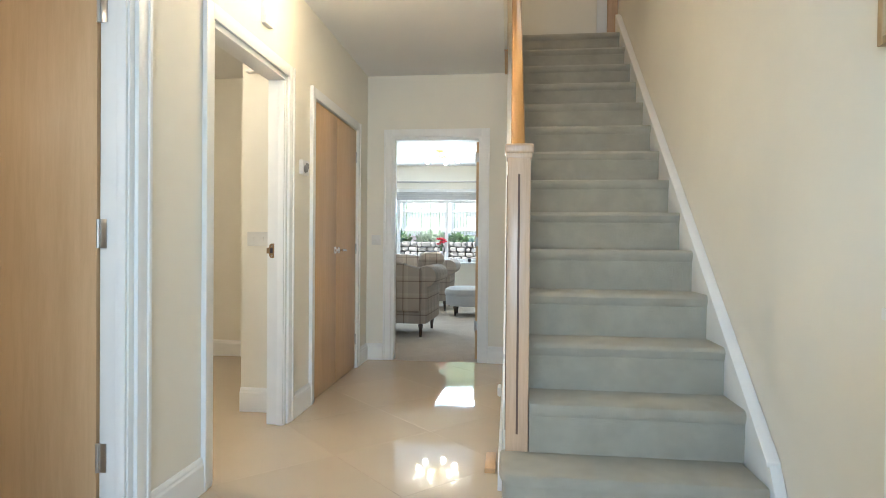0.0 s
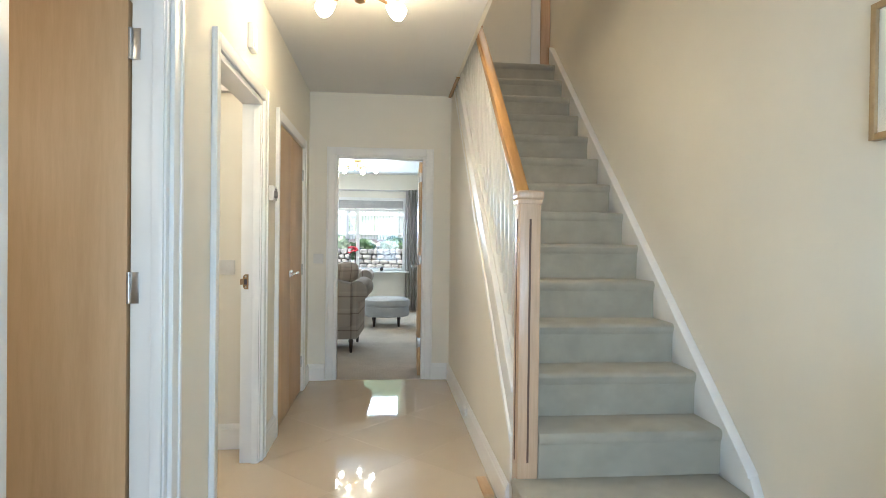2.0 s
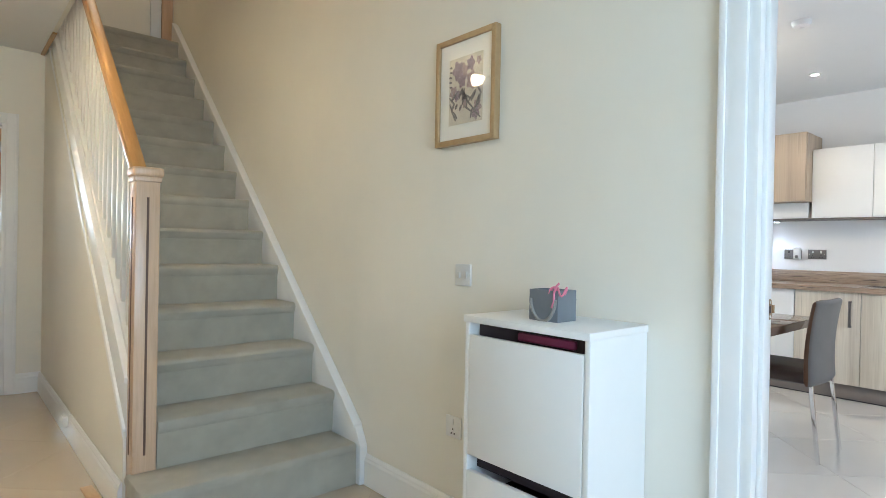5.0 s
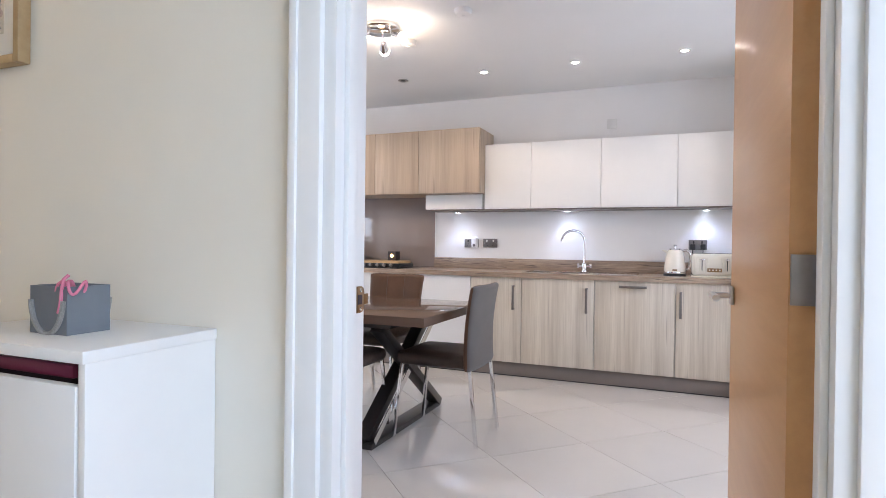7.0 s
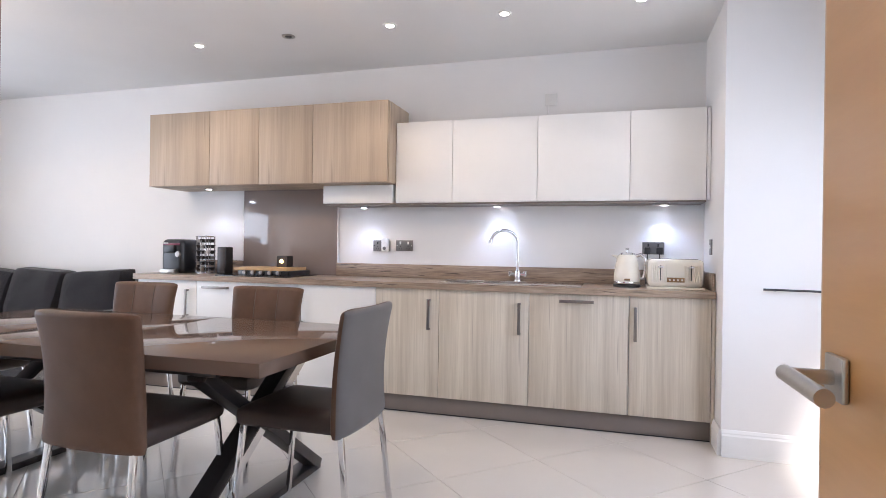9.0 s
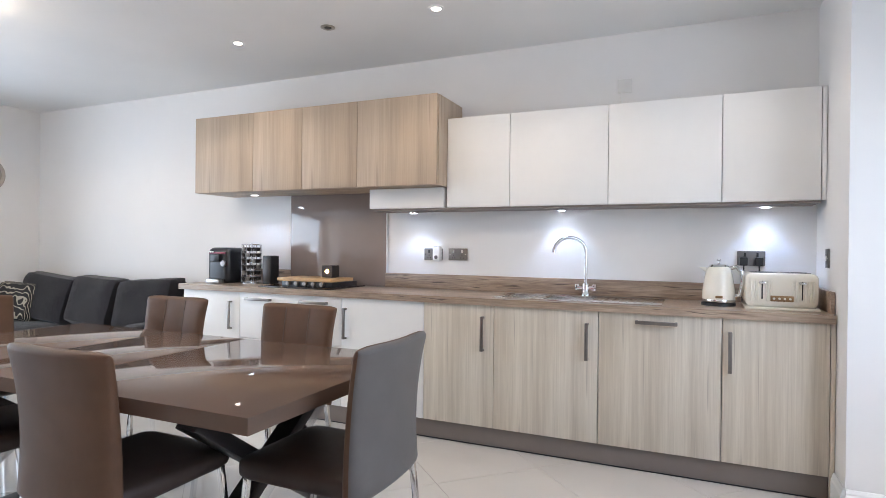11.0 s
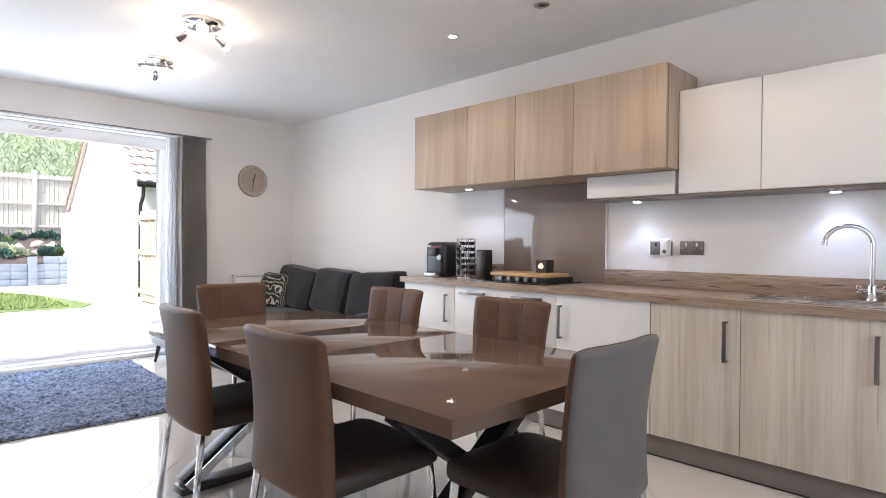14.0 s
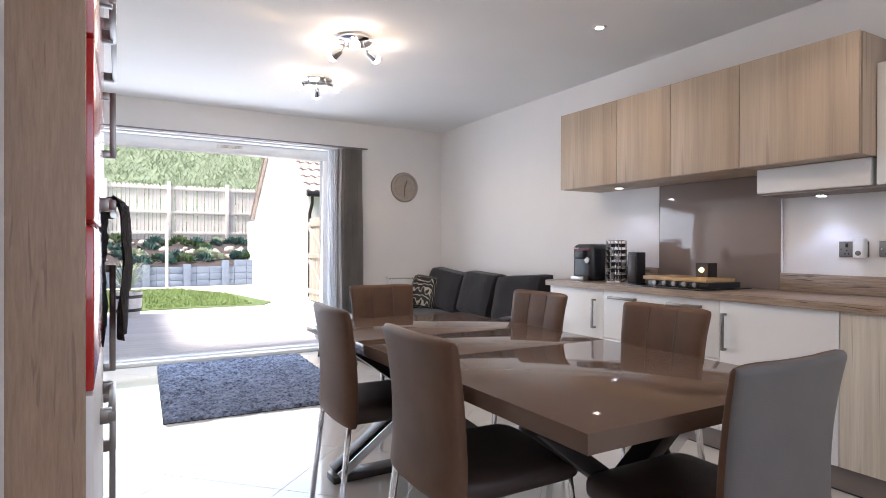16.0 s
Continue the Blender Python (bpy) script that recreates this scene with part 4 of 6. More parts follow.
part("tail", tube([(-0.052, -0.045, 0.10), (-0.058, -0.05, 0.07), (-0.056, -0.04, 0.05)], 0.004, 8), PINK, bow)
part("tail", tube([(-0.052, -0.045, 0.10), (-0.058, -0.06, 0.125), (-0.05, -0.065, 0.135)], 0.004, 8), PINK, bow)

bag.scale = (0.88, 0.88, 0.88)

# framed print on the stair wall
pic = thing("framed_print", (0.0, 1.636, 1.592), "oak framed floral print with wide ivory mount", "picture")
PW, PH, PD = 0.172, 0.437, 0.032
part("frame_side", box(-PD, -0.001, -PW, -PW + 0.022, 0, PH, 0.002), OAKFRAME, pic)
part("frame_side", box(-PD, -0.001, PW - 0.022, PW, 0, PH, 0.002), OAKFRAME, pic)
part("frame_top", box(-PD, -0.001, -PW + 0.022, PW - 0.022, PH - 0.022, PH, 0.002), OAKFRAME, pic)
part("frame_bottom", box(-PD, -0.001, -PW + 0.022, PW - 0.022, 0, 0.022, 0.002), OAKFRAME, pic)
part("mount", box(-0.019, -0.003, -PW + 0.021, PW - 0.021, 0.021, PH - 0.021), PAPERMAT, pic)
art = part("print", box(-0.0205, -0.0185, -0.097, 0.097, 0.082, 0.352), PAPERART, pic, "floral print in mauve and ivory")


def blot(y0, z0, ry, rz, mat, lift, turn=0.0, lobes=5):
    pts = []
    for k in range(22):
        a = 2 * math.pi * k / 22
        r = 1 + 0.22 * math.sin(lobes * a + y0 * 40)
        u, v = ry * r * math.cos(a), rz * r * math.sin(a)
        pts.append((y0 + u * math.cos(turn) - v * math.sin(turn), z0 + u * math.sin(turn) + v * math.cos(turn)))
    return prism(pts, "x", -0.0213 - lift, -0.0204)


for y0, z0, r0, mm in ((0.045, 0.30, 0.036, MAUVE), (0.01, 0.292, 0.030, PLUM), (-0.03, 0.315, 0.026, MAUVE), (0.02, 0.255, 0.026, MAUVE), (-0.035, 0.25, 0.035, PLUM), (0.07, 0.215, 0.026, PLUM), (0.05, 0.20, 0.022, MAUVE), (-0.07, 0.14, 0.026, PLUM), (-0.06, 0.115, 0.024, MAUVE), (-0.075, 0.32, 0.016, PLUM), (0.0, 0.16, 0.016, PLUM)):
    part("petal", blot(y0, z0, r0 * 0.8, r0, mm, 0.0002 * random.random()), mm, art)
for k in range(26):
    y0, z0 = random.uniform(-0.085, 0.085), random.uniform(0.095, 0.205)
    part("leaf", blot(y0, z0, 0.0045, random.uniform(0.014, 0.028), INK, 0.0006, random.uniform(-1.0, 1.0), 2), INK, art)
for k in range(5):
    part("leaf", blot(0.085 + 0.004 * random.random(), 0.24 + 0.02 * k, 0.008, 0.004, INK, 0.0006, 0.4, 2), INK, art)
pane = part("glass", box(-0.026, -0.024, -PW + 0.0205, PW - 0.0205, 0.0205, PH - 0.0205), CLEAR, pic)
pane.visible_shadow = False

# ---- living room things ----
win = tagged(new("window_1"), label="white framed wide living room window", category="window", kind="structure")
win.location = (-2.57, 10.66, 0.74)
WX, WH = 1.33, 1.34
for a in (-WX, -0.48, 0.42, WX - 0.06):
    part("window_frame", box(a, a + 0.06, -0.035, 0.035, 0, WH, 0.005), TRIM, win)
part("window_frame", box(-WX, WX, -0.0345, 0.0345, 0, 0.055, 0.005), TRIM, win)
part("window_frame", box(-WX, WX, -0.0345, 0.0345, WH - 0.055, WH, 0.005), TRIM, win)
part("transom", box(-WX, WX, -0.034, 0.034, WH - 0.25, WH - 0.21, 0.005), TRIM, win)
for a, c in ((-WX + 0.06, -0.48), (-0.42, 0.42), (0.48, WX - 0.06)):
    p = part("pane", box(a, c, -0.004, 0.004, 0.055, WH - 0.055), CLEAR, win)
    p.visible_shadow = False
part("window_sill", box(-WX - 0.06, WX + 0.06, -0.22, -0.036, -0.03, 0.0, 0.006), TRIM, win)

blind = thing("roman_blind", (-2.57, 10.60, 1.86), "raised beige roman blind at the window head", "blind")
for k in range(3):
    part("fold", box(-1.27, 1.27, -0.03 - 0.004 * k, -0.012 - 0.004 * k, 0.02 + 0.045 * k, 0.07 + 0.045 * k, 0.006), GREYBLUE, blind)

pole = thing("curtain_pole", (-2.5, 10.5, 2.2), "slim grey metal curtain pole", "curtain pole")
part("rail", rod((-1.9, 0, 0), (1.75, 0, 0), 0.014), STEEL, pole)
part("finial", lathe([(0.001, -0.03), (0.024, -0.01), (0.02, 0.02), (0.001, 0.03)], 16, (1.76, 0, 0)), STEEL, pole)
for a in (-1.2, 1.6):
    part("bracket", rod((a, 0, 0), (a, 0.1, 0), 0.008), STEEL, pole)
ct = thing("curtain", (-1.04, 10.48, 0.03), "full length pleated grey-beige curtain", "curtain")
part("cloth", curtain_bm(-0.22, 0.22, 0, 0, 2.16, 8, 0.035), CURTAINGREY, ct)
part("heading", curtain_bm(-0.21, 0.21, 0, 2.05, 2.19, 8, 0.03), CURTAINGREY, ct)


def turned_leg(x, y, z0, z1):
    h = z1 - z0
    return lathe([(0.014, 0), (0.016, 0.01), (0.022, h * 0.55), (0.03, h * 0.8), (0.024, h * 0.88), (0.034, h)], 14, (x, y, z0))


DARKWOOD = wood("dark_stained_leg", (0.055, 0.03, 0.02), (0.025, 0.014, 0.01), (1, 1, 0.1), 10, 0.35)


def ottoman(at, label, sx=0.36, sy=0.32, mat=GREYBLUE):
    e = thing("ottoman", at, label, "footstool")
    prof = [(0.86, 0.0), (0.94, 0.01), (0.96, 0.13), (0.93, 0.155), (0.99, 0.17), (1.0, 0.2), (0.96, 0.245), (0.80, 0.275), (0.4, 0.285), (0.02, 0.272)]
    b = moved(lathe([(r, z) for r, z in prof], 40), Matrix.LocRotScale((0, 0, 0.15), None, (sx, sy, 1)))
    body = part("cushion", b, mat, e)
    part("piping", tube([(sx * 0.955 * math.cos(t), sy * 0.955 * math.sin(t), 0.31) for t in np.linspace(0, 2 * math.pi, 48)], 0.007, 8), mat, body)
    part("button", lathe([(0.016, 0), (0.012, 0.006), (0.001, 0.008)], 12, (0, 0, 0.42)), mat, body)
    for k in range(4):
        a = math.pi / 4 + k * math.pi / 2
        part("leg", turned_leg(sx * 0.72 * math.cos(a), sy * 0.72 * math.sin(a), 0.001, 0.16), DARKWOOD, e)
    return e


ottoman((-1.58, 8.80, 0), "round pale grey buttoned ottoman on dark legs")
ottoman((-0.74, 8.4, 0), "pale grey upholstered footstool beside the curtain", 0.40, 0.36)


def tartan_chair(name, at, turn, width, label):
    """A scroll-arm seat that faces local +y."""
    e = thing(name, at, label, "sofa", turn=turn)
    h = width / 2
    part("seat_base", puff(-h, h, -0.42, 0.40, 0.15, 0.36, 0.03, 0), TARTAN, e)
    part("seat_cushion", puff(-h + 0.17, h - 0.17, -0.30, 0.42, 0.36, 0.50, 0.05, 0.015), TARTAN, e)
    back = []
    for k in range(17):
        u = -1 + 2 * k / 16
        back.append((u * (h - 0.06), 0.84 + 0.05 * math.cos(u * math.pi * 0.9)))
    part("backrest", prism([(-h + 0.06, 0.3), *back, (h - 0.06, 0.3)], "y", -0.46, -0.30, 0.03), TARTAN, e)
    for s in (-1, 1):
        b = prism([(s * (h - 0.16), 0.16), (s * h, 0.16), (s * (h + 0.01), 0.64), (s * (h - 0.15), 0.64)], "y", -0.42, 0.40, 0.02)
        arm = part("arm", b, TARTAN, e)
        part("scroll", moved(lathe([(0.03, -0.425), (0.115, -0.42), (0.12, -0.40), (0.12, 0.40), (0.115, 0.42), (0.03, 0.425)], 26), Matrix.Translation((s * (h - 0.01), 0, 0.70)) @ pose(0, 0, 0, 90, 0, 0)), TARTAN, arm)
        part("scroll_face", moved(lathe([(0.05, 0), (0.048, 0.012), (0.001, 0.014)], 20), Matrix.Translation((s * (h - 0.01), 0.42, 0.70)) @ pose(0, 0, 0, -90, 0, 0)), TARTAN, arm)
        for yy in (-0.36, 0.34):
            part("leg", turned_leg(s * (h - 0.08), yy, 0.001, 0.17), DARKWOOD, e)
    return e


tartan_chair("tartan_armchair", (-2.40, 7.02, 0), -3, 1.05, "beige tartan scroll-arm armchair seen from behind")
tartan_chair("tartan_sofa", (-2.86, 9.62, 0), 180, 1.9, "beige tartan scroll-arm sofa below the window")
cu = thing("cushion", (-2.27, 9.62, 0.72), "beige tartan scatter cushion on the sofa end", "cushion", turn=25)
part("cover", moved(puff(-0.2, 0.2, -0.06, 0.06, -0.2, 0.2, 0.05, 0.03), pose(0, 0, 0, 20, 0, 0)), TARTAN, cu)

fv = thing("flower_vase", (-2.2, 10.51, 0.742), "slim white vase with bunch of red flowers", "vase")
part("vase", lathe([(0.03, 0), (0.035, 0.02), (0.025, 0.12), (0.03, 0.2), (0.028, 0.2), (0.02, 0.12), (0.001, 0.03)], 20), TRIM, fv)
for k in range(11):
    a, r0 = random.uniform(0, 6.28), random.uniform(0.0, 0.085)
    c = Vector((r0 * math.cos(a), r0 * math.sin(a), random.uniform(0.33, 0.45)))
    stem = part("stem", tube([(0, 0, 0.1), c * 0.6 + Vector((0, 0, 0.06)), c], 0.003, 6), LEAF, fv)
    fl = bmesh.new()
    for m in range(7):
        b = bmesh.new()
        bmesh.ops.create_icosphere(b, subdivisions=1, radius=0.03)
        moved(b, Matrix.Translation(c) @ Euler((random.uniform(0.3, 1.0), 0, m * 0.9)).to_matrix().to_4x4() @ Matrix.Translation((0.022, 0, 0)) @ Matrix.Diagonal((1, 0.75, 0.35, 1)))
        merge(fl, b)
    part("flower", fl, FLOWER, stem, "red flower head")
ob2 = thing("ornament", (-1.68, 10.5, 0.742), "small dark blue ornament on the window sill", "ornament")
part("body", lathe([(0.02, 0), (0.035, 0.03), (0.03, 0.06), (0.012, 0.075), (0.001, 0.078)], 18), GUNMETAL, ob2)

# ---- kitchen units ----
FX, WALLX = 3.885, 4.418
def d_handle(parent, p, q, out, mat=HANDLE):
    """A square D handle from p to q standing off its door."""
    p, q, o = Vector(p), Vector(q), Vector(out)
    h = part("handle", bar(p + o * 0.03, q + o * 0.03, 0.019, 0.010, up=o, bevel=0.0015), mat, parent, "brushed nickel bar handle")
    d = (q - p).normalized() * 0.006
    for a in (p + d, q - d):
        part("handle_post", bar(a, a + o * 0.03, 0.018, 0.012, up=(q - p), bevel=0.001), mat, h)
    return h


def base_unit(y0, y1, mat, label, fronts, name="base_cabinet"):
    """fronts: (z0, z1, handles), where a handle is ('v', y) or ('h', y0, y1) in world y."""
    c = (y0 + y1) / 2
    e = thing(name, (FX, c, 0), label, "kitchen cabinet", "base units along the wall")
    part("carcass", box(0.032, WALLX - FX, y0 - c + 0.001, y1 - c - 0.001, 0.12, 0.87), WHITEDOOR, e)
    for z0, z1, hs in fronts:
        nm = "drawer" if hs and hs[0][0] == "h" else "door"
        d = part(nm, box(0.0, 0.019, y0 - c + 0.002, y1 - c - 0.002, z0, z1, 0.0015), mat, e)
        for hd in hs:
            if hd[0] == "v":
                d_handle(d, (0, hd[1] - c, 0.59), (0, hd[1] - c, 0.80), (-1, 0, 0))
            else:
                zz = z1 - 0.045
                d_handle(d, (0, hd[1] - c, zz), (0, hd[2] - c, zz), (-1, 0, 0))
    return e


D = (0.125, 0.868)
WL, WHL = "base cabinet with pale vertical wood-grain door", "base cabinet with plain white gloss door"
base_unit(-0.548, -0.076, ACACIA, WL, [(*D, [("v", -0.112)])])
base_unit(-0.076, 0.548, ACACIA, "integrated appliance with pale wood-grain front", [(*D, [("h", 0.138, 0.351)])])
base_unit(0.548, 1.165, ACACIA, WL, [(*D, [("v", 0.61)])])
base_unit(1.165, 1.635, ACACIA, WL, [(*D, [("v", 1.234)])])
base_unit(1.635, 2.26, WHITEDOOR, WHL, [(*D, [("v", 2.224)])])
base_unit(2.26, 3.16, WHITEDOOR, "white gloss drawer unit below the hob", [(0.535, 0.868, [("h", 2.37, 2.60), ("h", 2.86, 3.09)]), (0.125, 0.530, [])])
base_unit(3.16, 3.73, WHITEDOOR, WHL, [(*D, [("v", 3.24)])])
fill = thing("filler_panel", (FX, -0.558, 0), "narrow wood-grain filler beside the wall pier", "filler panel")
part("strip", box(0.002, 0.02, -0.012, 0.009, 0.0, 0.868, 0.001), ACACIA, fill)
pl = thing("plinth", (FX + 0.03, 1.59, 0), "taupe plinth board below the base units", "plinth")
part("board", box(0.0, 0.018, -2.14, 2.14, 0.001, 0.122, 0.001), PLINTH, pl)
part("seal", box(-0.003, 0.0, -2.14, 2.14, 0.001, 0.008), BLACK, pl)

wt = thing("worktop", (FX - 0.025, 1.6, 0.87), "dark driftwood laminate worktop with matching upstand", "worktop")
# counter in four pieces round the sink cut-out
for a in ((0, WALLX - FX + 0.025, -2.165, -1.37), (0, 0.075, -1.37, -0.42), (0.455, WALLX - FX + 0.025, -1.37, -0.42), (0, WALLX - FX + 0.025, -0.42, 2.16)):
    part("top", box(a[0], a[1], a[2], a[3], 0.0, 0.042, 0.0), WORKTOP, wt)
part("upstand", box(0.536, 0.556, -2.165, 0.61, 0.043, 0.15, 0.002), WORKTOP, wt)
part("upstand", box(0.536, 0.556, 1.51, 2.16, 0.043, 0.15, 0.002), WORKTOP, wt)
part("end_upstand", box(0.06, 0.536, -2.17, -2.152, 0.043, 0.15, 0.002), WORKTOP, wt)


def wall_unit(x, y0, y1, z0, z1, mat, label, inner=WHITEDOOR, grp="white wall units"):
    c = (y0 + y1) / 2
    e = thing("wall_cabinet", (x, c, z0), label, "kitchen cabinet", grp)
    part("carcass", box(0.032, WALLX - x, y0 - c + 0.001, y1 - c - 0.001, 0.0, z1 - z0), inner, e)
    part("door", box(0.0, 0.019, y0 - c + 0.002, y1 - c - 0.002, 0.0, z1 - z0, 0.0015), mat, e)
    return e


for a, c in ((-0.546, -0.076), (-0.076, 0.540), (0.540, 1.157), (1.157, 1.598)):
    wall_unit(4.146, a, c, 1.488, 2.087, WHITEDOOR, "plain white gloss wall cabinet with no handle")
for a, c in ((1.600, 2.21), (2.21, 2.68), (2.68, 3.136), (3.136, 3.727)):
    wall_unit(3.983, a, c, 1.63, 2.224, ACACIASHADE, "wall cabinet with pale wood-grain door and no handle", ACACIASHADE, "wood-grain wall units")
fill2 = thing("filler_panel", (4.15, -0.558, 1.488), "narrow white filler beside the wall pier", "filler panel")
part("strip", box(0.0, 0.018, -0.011, 0.010, 0.0, 0.6, 0.001), WHITEDOOR, fill2)
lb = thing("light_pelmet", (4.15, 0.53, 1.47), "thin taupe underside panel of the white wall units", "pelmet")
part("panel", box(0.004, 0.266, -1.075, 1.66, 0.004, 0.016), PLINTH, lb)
hood = thing("cooker_hood", (4.14, 1.91, 1.488), "slim white built-under cooker hood", "cooker hood")
part("canopy", box(0.0, 0.27, -0.29, 0.29, 0.0, 0.138, 0.003), WHITEDOOR, hood)
part("filter", box(0.02, 0.25, -0.27, 0.27, -0.004, 0.001), STEEL, hood)
part("screw_cap", rod((-0.001, -0.26, 0.11), (0.003, -0.26, 0.11), 0.008), PLASTIC, hood)

sp = thing("splashback", (WALLX - 0.012, 2.66, 0.914), "taupe back-painted glass splashback behind the hob", "splashback")
part("panel", box(0, 0.010, -0.45, 0.45, 0.0, 0.715, 0.0015), TAUPEGLASS, sp)
part("edge_trim", box(-0.002, 0.010, -0.458, -0.451, 0.0, 0.715), PLASTIC, sp)
part("edge_trim", box(-0.002, 0.010, 0.451, 0.458, 0.0, 0.715), PLASTIC, sp)

# lights under the wall units
for x, y, z in ((4.26, 1.906, 1.466), (4.30, 0.852, 1.472), (4.30, -0.305, 1.472), (4.2, 3.31, 1.628)):
    e = thing("under_unit_light", (x, y, z), "small round lit under-cabinet light", "cabinet light", "lights under the wall units")
    part("rim", lathe([(0.034, 0), (0.034, -0.008), (0.026, -0.009), (0.026, -0.002), (0.001, -0.002)], 24), CHROME, e)
    part("lens", lathe([(0.025, -0.003), (0.025, -0.006), (0.001, -0.006)], 24), LEDCOOL, e)
    lamp("under_unit_spot", "SPOT", 4, look((x, y, z - 0.012), (x + 0.02, y, 0.9)), COOL, cone=98, blend=0.35, soft=0.02)

# downlights
for y, lit in ((-0.112, 1), (0.685, 1), (1.441, 1), (2.193, 0), (2.929, 1)):
    e = thing("downlight", (3.605, y, HALL_H), "recessed round downlight, lit" if lit else "recessed round downlight, unlit and tilted", "downlight", "row of ceiling downlights")
    part("bezel", lathe([(0.046, 0.002), (0.046, -0.004), (0.040, -0.007), (0.026, -0.005), (0.024, 0.002)], 28), PLASTIC if lit else STEEL, e)
    part("lens", lathe([(0.023, 0.0), (0.023, -0.004), (0.001, -0.005)], 24), BULBWHITE if lit else BLACK, e)
    if lit:
        lamp("downlight_beam", "SPOT", 6, look((3.605, y, HALL_H - 0.02), (3.605, y, 0)), (1, 0.88, 0.74), cone=110, blend=0.7, soft=0.03)


def spot_cluster(at, turn, label):
    e = thing("spotlight_cluster", at, label, "ceiling light", "spotlight clusters along the ceiling", turn)
    part("plate", lathe([(0.001, -0.03), (0.115, -0.028), (0.125, -0.02), (0.125, 0.0), (0.001, 0.0)], 36), CHROME, e)
    for k in range(3):
        a = 2 * math.pi * k / 3
        u = Vector((math.cos(a), math.sin(a), 0))
        arm = part("arm", tube([u * 0.08 + Vector((0, 0, -0.028)), u * 0.085 + Vector((0, 0, -0.06)), u * 0.12 + Vector((0, 0, -0.075))], 0.007), CHROME, e)
        hd = lathe([(0.012, -0.035), (0.02, -0.03), (0.033, 0.04), (0.030, 0.04), (0.018, -0.01), (0.001, -0.012)], 20)
        t = Matrix.Translation(u * 0.13 + Vector((0, 0, -0.085))) @ (u + Vector((0, 0, -0.45))).to_track_quat("Z", "Y").to_matrix().to_4x4()
        head = part("head", moved(hd, t), CHROME, arm)
        part("bulb", moved(lathe([(0.001, 0.02), (0.029, 0.03), (0.034, 0.048), (0.028, 0.066), (0.015, 0.076), (0.001, 0.079)], 18), t), BULBWHITE, head)
    return e


for x, y, t in ((2.43, 1.78, 20), (2.30, 3.92, 10), (2.36, 4.95, 75)):
    spot_cluster((x, y, HALL_H), t, "chrome three-head ceiling spotlight, lit")
    lamp("cluster_light", "POINT", 3, pose(x, y, HALL_H - 0.14), (1, 0.74, 0.46), soft=0.03)
    lamp("cluster_downward", "SPOT", 10, look((x, y, HALL_H - 0.17), (x + 0.001, y, 0)), (1, 0.80, 0.56), cone=168, blend=0.25, soft=0.04)
    for a in (t, t + 180):
        u = Vector((math.cos(radians(a)), math.sin(radians(a)), 0))
        c = Vector((x, y, HALL_H - 0.10)) + u * 0.16
        lamp("cluster_beam", "SPOT", 10, look(c, c + u + Vector((0, 0, 0.03))), (1, 0.70, 0.40), cone=40, blend=0.8, soft=0.02)
def ceiling_alarm(at, label):
    al = thing("smoke_alarm", at, label, "smoke alarm", "ceiling alarms")
    part("base", lathe([(0.055, 0.0), (0.055, -0.012), (0.048, -0.03), (0.03, -0.038), (0.001, -0.039)], 30), PLASTIC, al)
    part("test_button", lathe([(0.012, -0.037), (0.011, -0.042), (0.001, -0.042)], 16), PLASTIC, al)


ceiling_alarm((2.36, 1.167, HALL_H), "white round ceiling smoke alarm")
ceiling_alarm((2.735, 1.72, HALL_H), "white flat round heat alarm on the ceiling")

plate_thing("wall_socket", (WALLX - 0.002, 1.815, 1.166), 90, 0.146, 0.086, GREYPLATE, "brushed nickel double socket with white sensor plugged in", "socket", 2, BLACK)
plug = thing("plug_in_sensor", (WALLX - 0.012, 1.772, 1.165), "white plug-in motion sensor", "plug-in sensor")
part("body", box(-0.045, 0.0, -0.03, 0.03, -0.05, 0.06, 0.012, 3), PLASTIC, plug)
part("lens", moved(lathe([(0.014, 0), (0.012, 0.006), (0.001, 0.009)], 18), Matrix.Translation((-0.045, 0, -0.02)) @ pose(0, 0, 0, 0, -90, 0)), GREYPLATE, plug)
plate_thing("wall_socket", (WALLX - 0.002, 1.62, 1.168), 90, 0.146, 0.086, GREYPLATE, "brushed nickel double wall socket", "socket", 2, PLASTIC)
plate_thing("wall_socket", (WALLX - 0.002, -0.245, 1.172), 90, 0.146, 0.086, GREYPLATE, "nickel double socket with two black plugs", "socket", 2, BLACK)
for a in (-0.205, -0.285):
    pg = thing("plug", (WALLX - 0.011, a, 1.155), "black plastic three-pin plug", "plug", "black plugs in the socket")
    part("body", box(-0.035, 0.0, -0.022, 0.022, -0.026, 0.024, 0.006), BLACK, pg)
    part("cable", tube([(-0.03, 0, -0.024), (-0.035, 0, -0.08), (-0.05, 0.01, -0.16), (-0.08, 0.01, -0.235)], 0.004, 8), BLACK, pg)
plate_thing("switch_plate", (4.101, -0.573, 1.182), 0, 0.075, 0.10, GREYPLATE, "brushed nickel switch on the wall pier", "switch", 1, PLASTIC)
plate_thing("fused_outlet", (WALLX, 0.48, 2.262), 90, 0.088, 0.088, PLATE, "white fused outlet above the wall units", "switch", 1)
fx = thing("cable_conduit", (WALLX, 0.50, 2.10), "short white cable drop below the outlet", "cable")
part("cable", tube([(-0.006, 0, 0.12), (-0.006, 0.002, 0.05), (-0.006, 0, 0.0)], 0.004, 8), PLASTIC, fx)

rl = thing("wall_rail", (3.685, -0.95, 0.945), "slim black rail on the wall behind the door", "rail")
part("rail", rod((-0.03, -0.18, 0), (-0.03, 0.18, 0.004), 0.006), BLACK, rl)
